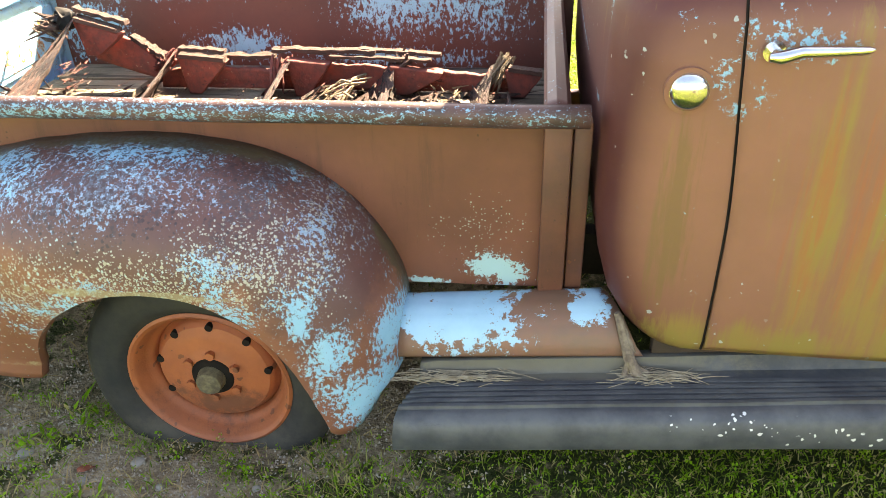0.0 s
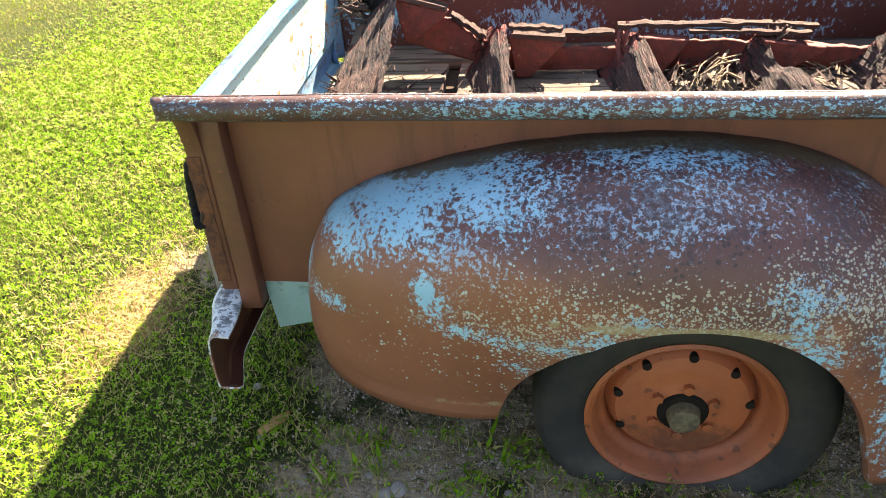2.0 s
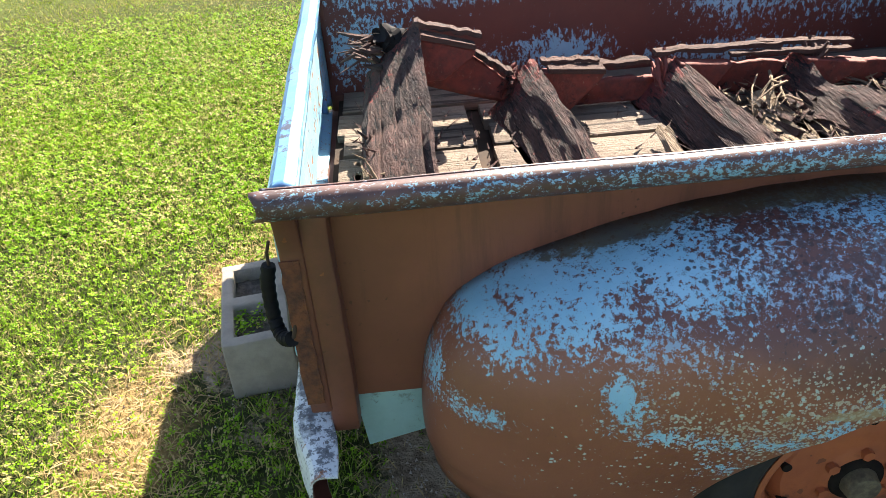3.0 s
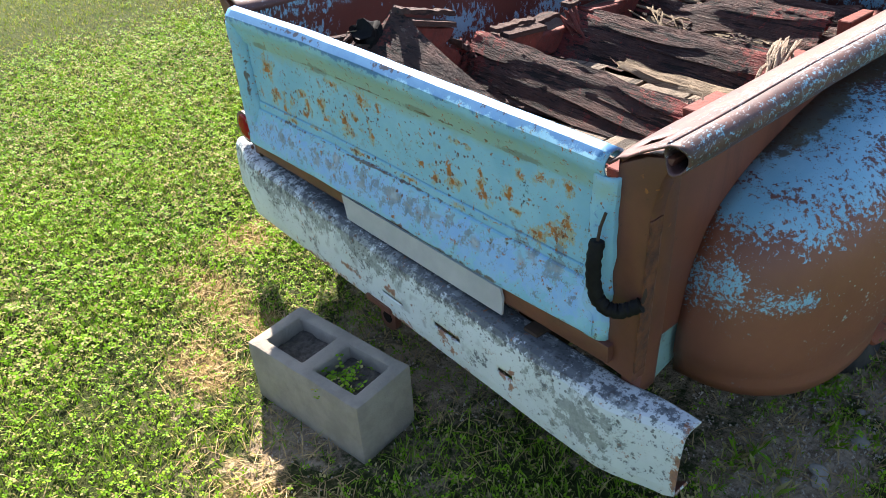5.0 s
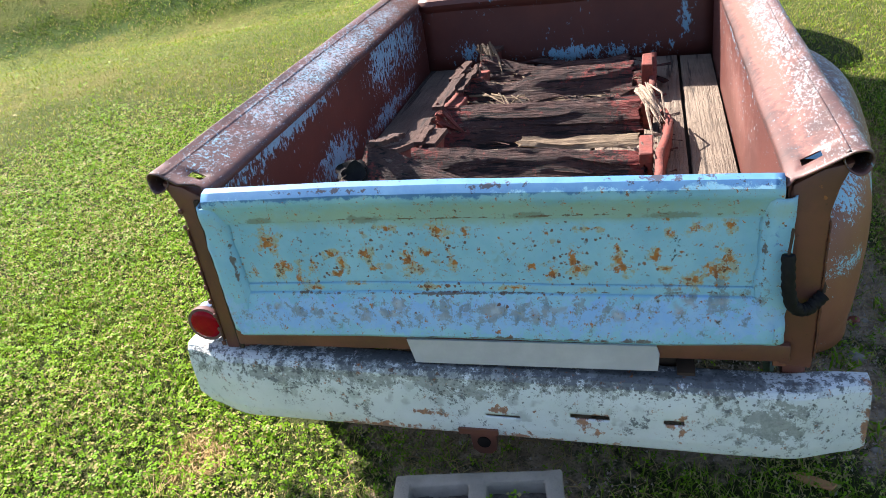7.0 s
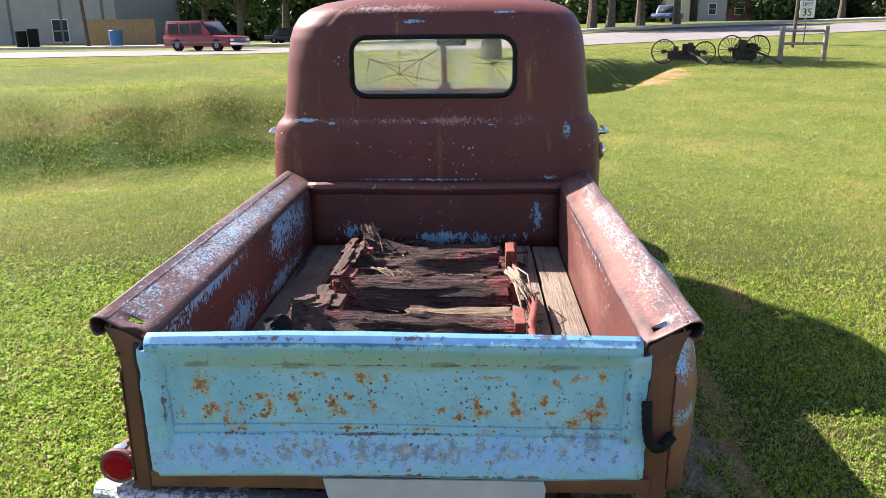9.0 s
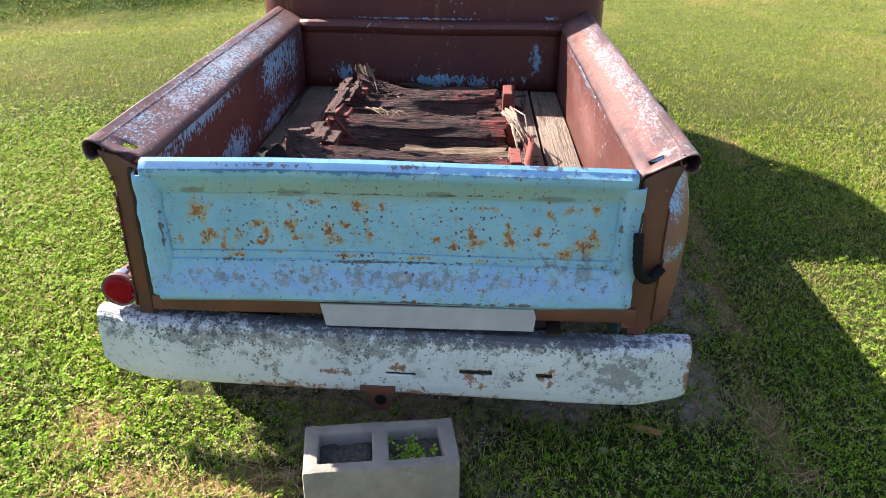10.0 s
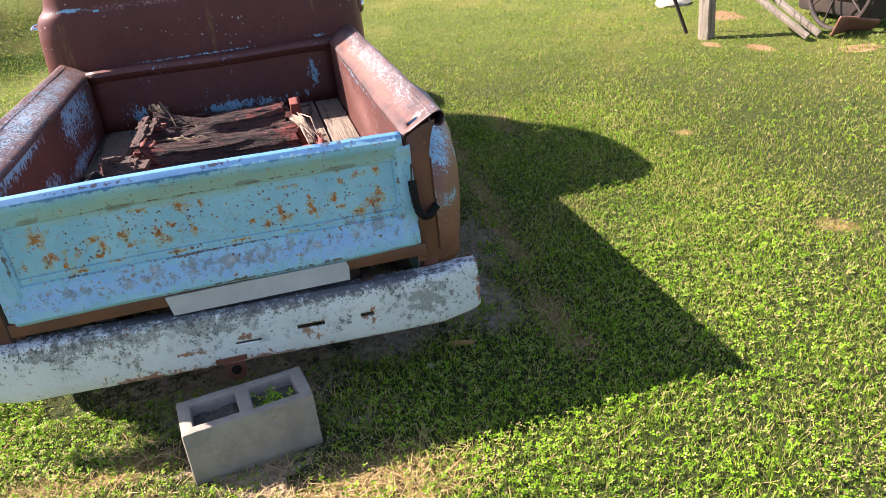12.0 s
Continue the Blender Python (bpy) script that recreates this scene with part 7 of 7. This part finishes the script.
for k in range(150):
    cx, cy = (random.gauss(1.75, 0.06), random.gauss(-0.848, 0.010)) if k < 95 else (random.gauss(2.24, 0.05), random.gauss(-0.865, 0.014))
    zz = 0.283 + 0.095 * (cx - 1.62) - 0.022 + 0.006 + random.uniform(0, 0.012)
    a, L = random.gauss(0.1, 0.5), random.uniform(0.02, 0.07)
    dx, dy = math.cos(a) * L, math.sin(a) * L * 0.5
    tube(bm, [(cx - dx, cy - dy, zz), (cx, cy, zz + random.uniform(0, 0.008)), (cx + dx, cy + dy, zz)], 0.0011, 3)
strands = part("dry_grass", bm, plain("dead_grass", ((0.34, 0.28, 0.19), (0.22, 0.17, 0.11), 40.0), 0.9, 0, 0))
strands.matrix_basis = Matrix.Translation((TX, TY, 0))
tagged(strands, "dead grass strands caught on the running board", "dry grass", kind="stuff")


# ---- grass ----
def blade_mat(name, c1, c2, c3):
    q = Mat(name, (c1, c2, 1.6), 0.55, 0.0, "World")
    ri = q.node("ShaderNodeNewGeometry").outputs["Random Per Island"]
    q.col = q.mix(q.col, q.rgb(c3), q.step(ri, 0.45, 1.0))
    # tufts of darker growth, a hand or so across
    q.layer(tuple(0.55 * x for x in c1), q.step(q.noise(8, 5, 0.7, None, 2.0), 0.50, 0.66), 0.6)
    q.layer(tuple(0.75 * x for x in c1), q.step(q.noise(0.9, 5, 0.7, None, 6.0), 0.50, 0.68), 0.5)
    dark = q.node("ShaderNodeNewGeometry").outputs["Random Per Island"]
    q.layer(tuple(0.45 * x for x in c1), q.step(q.val("FRACT", q.val("MULTIPLY", dark, 7.31)), 0.62, 0.95), 0.8)
    q.layer((0.40, 0.33, 0.15), q.step(q.val("ADD", ri, q.noise(2.2, 4, 0.6)), 1.18, 1.32), 0.9)
    q.b.inputs["Specular IOR Level"].default_value = 0.09
    m = q.done()
    tr = q.node("ShaderNodeBsdfTranslucent")
    q.link(q.col, tr.inputs["Color"])
    mx = q.node("ShaderNodeMixShader")
    mx.inputs[0].default_value = 0.36
    q.link(q.b.outputs[0], mx.inputs[1])
    q.link(tr.outputs[0], mx.inputs[2])
    out = [n for n in q.nt.nodes if n.type == "OUTPUT_MATERIAL"][0]
    q.link(mx.outputs[0], out.inputs["Surface"])
    return m


M_GRASS = blade_mat("grass_blade", (0.135, 0.255, 0.020), (0.205, 0.330, 0.026), (0.37, 0.46, 0.068))
M_LAWN = blade_mat("lawn_blade", (0.190, 0.262, 0.024), (0.275, 0.335, 0.034), (0.46, 0.47, 0.090))
M_CLOVER = blade_mat("clover_leaf", (0.145, 0.320, 0.014), (0.215, 0.405, 0.018), (0.33, 0.49, 0.034))
M_STRAW = plain("dry_straw", ((0.40, 0.285, 0.125), (0.30, 0.20, 0.085), 30.0), 0.8, 0.0, 0.0, coord="World")


def noise2(u, v, s):
    return (np.sin(u * s + 1.7 * np.sin(v * s * 0.7)) * np.sin(v * s * 1.1 + 1.3 * np.sin(u * s * 0.8 + 1)) + 0.5 * np.sin(u * s * 2.3 + v * s * 1.9)) / 1.5


def scatter(n, u0, u1, v0, v1, keepf):
    u, v = _rng.uniform(u0, u1, n), _rng.uniform(v0, v1, n)
    k = _rng.random(n) < keepf(u, v)
    return u[k], v[k]


def grass_cover(u, v):
    d = cover(DIRT, u, v)
    s = cover(STRAW, u, v)
    under = (u > 0.15) & (u < 4.6) & (np.abs(v) < 0.75)
    blk = (np.abs(u + 0.24) < 0.11) & (np.abs(v - 0.01) < 0.22)
    return np.clip(1 - 1.0 * d - 0.62 * s, 0.09, 1) * np.where(under, 0.12, 1) * np.where(blk, 0.0, 1)


def blades(name, u, v, h, w, mat, label, lean=0.5, straw=False):
    n = len(u)
    z = terrain(u, v) - 0.004
    a = _rng.uniform(0, 2 * np.pi, n)
    hh = h * _rng.uniform(0.45, 1.25, n) * (1 + 0.45 * noise2(u, v, 5.0))
    ln = hh * lean * _rng.uniform(0.2, 1.8, n)
    ww = w * _rng.uniform(0.6, 1.3, n)
    p = np.stack([u + TX, v + TY, z], -1)
    dx = np.stack([np.cos(a), np.sin(a), 0 * a], -1)
    b = a + _rng.normal(1.57, 0.7, n)
    dl = np.stack([np.cos(b), np.sin(b), 0 * a], -1)
    up = np.array((0, 0, 1.0))
    mid = p + 0.55 * hh[:, None] * up + 0.35 * ln[:, None] * dl
    tip = p + hh[:, None] * up + ln[:, None] * dl
    co = np.stack([p, mid + dx * ww[:, None] * 0.5, tip, mid - dx * ww[:, None] * 0.5], 1).reshape(-1, 3)
    ob = soup(name, co, 4, mat)
    return tagged(ob, label, "grass", kind="stuff")


def ring_scatter(n, r0, r1, power, keepf):
    """Places round the truck's tail, ever thinner outwards."""
    q = _rng.random(n)
    p = 2.0 - power
    r = (r0 ** p + q * (r1 ** p - r0 ** p)) ** (1 / p)
    a = np.radians(_rng.uniform(-85, 170, n))
    u, v = r * np.cos(a), -0.2 + r * np.sin(a)
    k = _rng.random(n) < keepf(u, v)
    return u[k], v[k]


def fade(u, v, u0, u1, v0, v1, soft):
    """1 inside a field, falling off towards its edges."""
    e = np.minimum(np.minimum(u - u0, u1 - u), np.minimum(v - v0, v1 - v))
    return np.clip(e / soft, 0, 1)


_u, _v = scatter(330000, -2.5, 3.4, -3.0, 2.6, lambda u, v: grass_cover(u, v) * fade(u, v, -2.5, 3.4, -3.0, 2.6, 0.9))
_u2, _v2 = scatter(260000, -3.0, 7.0, -6.5, 5.5, lambda u, v: grass_cover(u, v) * fade(u, v, -3.0, 7.0, -6.5, 5.5, 2.5))
_u, _v = np.concatenate([_u, _u2]), np.concatenate([_v, _v2])
blades("grass", _u, _v, 0.026, 0.0036, M_GRASS, "short green lawn grass around the truck", 0.7)
_u, _v = ring_scatter(520000, 2.2, 42.0, 1.55, grass_cover)
_r = np.hypot(_u, _v)
blades("lawn_grass", _u, _v, 0.022 + 0.0007 * _r, 0.0030 + 0.00055 * _r, M_LAWN, "short green lawn grass stretching to the road", 0.75)
M_WEED = blade_mat("bank_weed_leaf", (0.10, 0.19, 0.014), (0.14, 0.24, 0.020), (0.24, 0.32, 0.045))
def bank_line(u, v, at, width):
    w = u * 0.865 + v * 0.50 + 0.28 * noise2(u, v, 1.1)
    return np.exp(-((w - at) / width) ** 2)


_u, _v = scatter(330000, 2.0, 9.5, 1.2, 10.0, lambda u, v: np.clip(1.2 * bank_line(u, v, 8.45, 0.32) + 0.50 * bank_line(u, v, 9.2, 0.45) + 0.45 * bank_line(u, v, 9.95, 0.30), 0, 1) * np.clip((v - 1.2) / 0.6, 0, 1) * np.clip(0.55 + 0.8 * noise2(u, v, 2.7), 0.08, 1))
blades("bank_weeds", _u, _v, 0.030, 0.0075, M_WEED, "longer dark green weeds on the ditch bank", 0.9)
_u, _v = scatter(110000, -1.2, 3.2, -2.5, 1.9, lambda u, v: np.clip(0.05 + 1.3 * cover(STRAW, u, v) + 0.35 * cover(DIRT, u, v), 0, 1) * np.where((u > 0.1) & (np.abs(v) < 0.7), 0.3, 1))
blades("dry_straw", _u, _v, 0.022, 0.0035, M_STRAW, "dry yellow straw lying on bare soil", 2.2)


def clover(name, u, v, r, label):
    """Low leaves of three round leaflets."""
    n = len(u)
    z = terrain(u, v) + _rng.uniform(0.008, 0.034, n)
    a0 = _rng.uniform(0, 2 * np.pi, n)
    rr = r * _rng.uniform(0.6, 1.3, n)
    tx, ty = _rng.normal(0, 0.42, n), _rng.normal(0, 0.42, n)
    out = []
    for k in range(3):
        a = a0 + k * 2.094
        pts = []
        for q, s in ((0.05, 0.0), (0.85, -0.60), (1.2, 0.0), (0.85, 0.60)):
            x = rr * q * np.cos(a + s * 0.95)
            y = rr * q * np.sin(a + s * 0.95)
            pts.append(np.stack([u + TX + x, v + TY + y, z + tx * x + ty * y], -1))
        out.append(np.stack(pts, 1))
    co = np.concatenate(out, 0).reshape(-1, 3)
    return tagged(soup(name, co, 4, M_CLOVER), label, "clover", kind="stuff")


_u, _v = scatter(215000, -2.6, 3.6, -3.0, 4.0, lambda u, v: grass_cover(u, v) * fade(u, v, -2.6, 3.6, -3.0, 4.0, 0.8) * np.clip(0.46 + 0.28 * noise2(u, v, 1.7) + 0.65 * np.clip((v - 0.2) / 0.8, 0, 1) + 0.2 * (u < 0.8), 0.03, 1))
clover("clover", _u, _v, np.where(_v > 0.7, 0.0092, 0.0072), "low clover leaves among the lawn grass")
_u, _v = ring_scatter(60000, 3.2, 22.0, 1.7, lambda u, v: grass_cover(u, v) * np.clip(0.35 + 0.5 * noise2(u, v, 1.3) + 0.2 * (v > 0.9), 0.05, 1))
clover("lawn_clover", _u, _v, 0.008 + 0.0006 * np.hypot(_u, _v), "clover leaves in the lawn further off")
# crumbs of soil and grit
_u, _v = scatter(60000, -0.8, 2.6, -1.3, 1.3, lambda u, v: np.clip(cover(DIRT, u, v) * 1.2, 0, 1) * np.where(np.abs(v) < 0.6, 0.25, 1))
_n = len(_u)
_s = 0.0035 * _rng.uniform(0.4, 1.9, _n)
_c = np.stack([_u + TX, _v + TY, terrain(_u, _v) + 0.2 * _s], -1)
_t = np.array([(1, 0, -0.5), (-0.5, 0.87, -0.5), (-0.5, -0.87, -0.5), (0, 0, 1)])
_a = _rng.uniform(0, 6.28, _n)
_R = np.stack([np.stack([np.cos(_a), -np.sin(_a), 0 * _a], -1), np.stack([np.sin(_a), np.cos(_a), 0 * _a], -1), np.stack([0 * _a, 0 * _a, 1 + 0 * _a], -1)], 1)
_p = np.einsum("nij,kj->nki", _R, _t) * _s[:, None, None] * _rng.uniform(0.6, 1.4, (_n, 4, 1)) + _c[:, None]
M_GRIT = plain("soil_grit", ((0.26, 0.21, 0.16), (0.46, 0.41, 0.34), 90.0), 0.95, 0.0, 0.0, coord="World")
tagged(soup("soil_crumbs", np.concatenate([_p[:, (0, 1, 3)], _p[:, (1, 2, 3)], _p[:, (2, 0, 3)]], 0).reshape(-1, 3), 3, M_GRIT), "crumbs of grey soil and grit on the bare patches", "soil", kind="stuff")
# broad-leaved weeds on the bare soil by the wheel
_pts = [(0.62, -0.93, 0.05), (0.70, -0.80, 0.04), (1.50, -1.12, 0.06), (1.72, -1.08, 0.05), (0.25, -0.95, 0.05), (0.36, -0.80, 0.03), (1.10, -1.22, 0.06), (0.85, -1.12, 0.04), (2.1, -1.12, 0.06), (0.05, -0.80, 0.05), (1.95, -1.05, 0.04)]
_uu = np.concatenate([_rng.normal(a, r, 55) for a, b, r in _pts])
_vv = np.concatenate([_rng.normal(b, r * 0.7, 55) for a, b, r in _pts])
blades("soil_weeds", _uu, _vv, 0.028, 0.010, M_CLOVER, "small broad-leaved weeds on bare soil by the wheel", 0.9)
# tuft of weeds growing in the block
random.seed(12)
_w = np.array([(-0.255 + random.gauss(0, 0.03), -0.085 + random.gauss(0, 0.035)) for k in range(60)])
weeds = clover("weeds", _w[:, 0], _w[:, 1], 0.010, "small green weeds growing in the block's hole")
weeds.matrix_basis = Matrix.Translation((0, 0, 0.150))
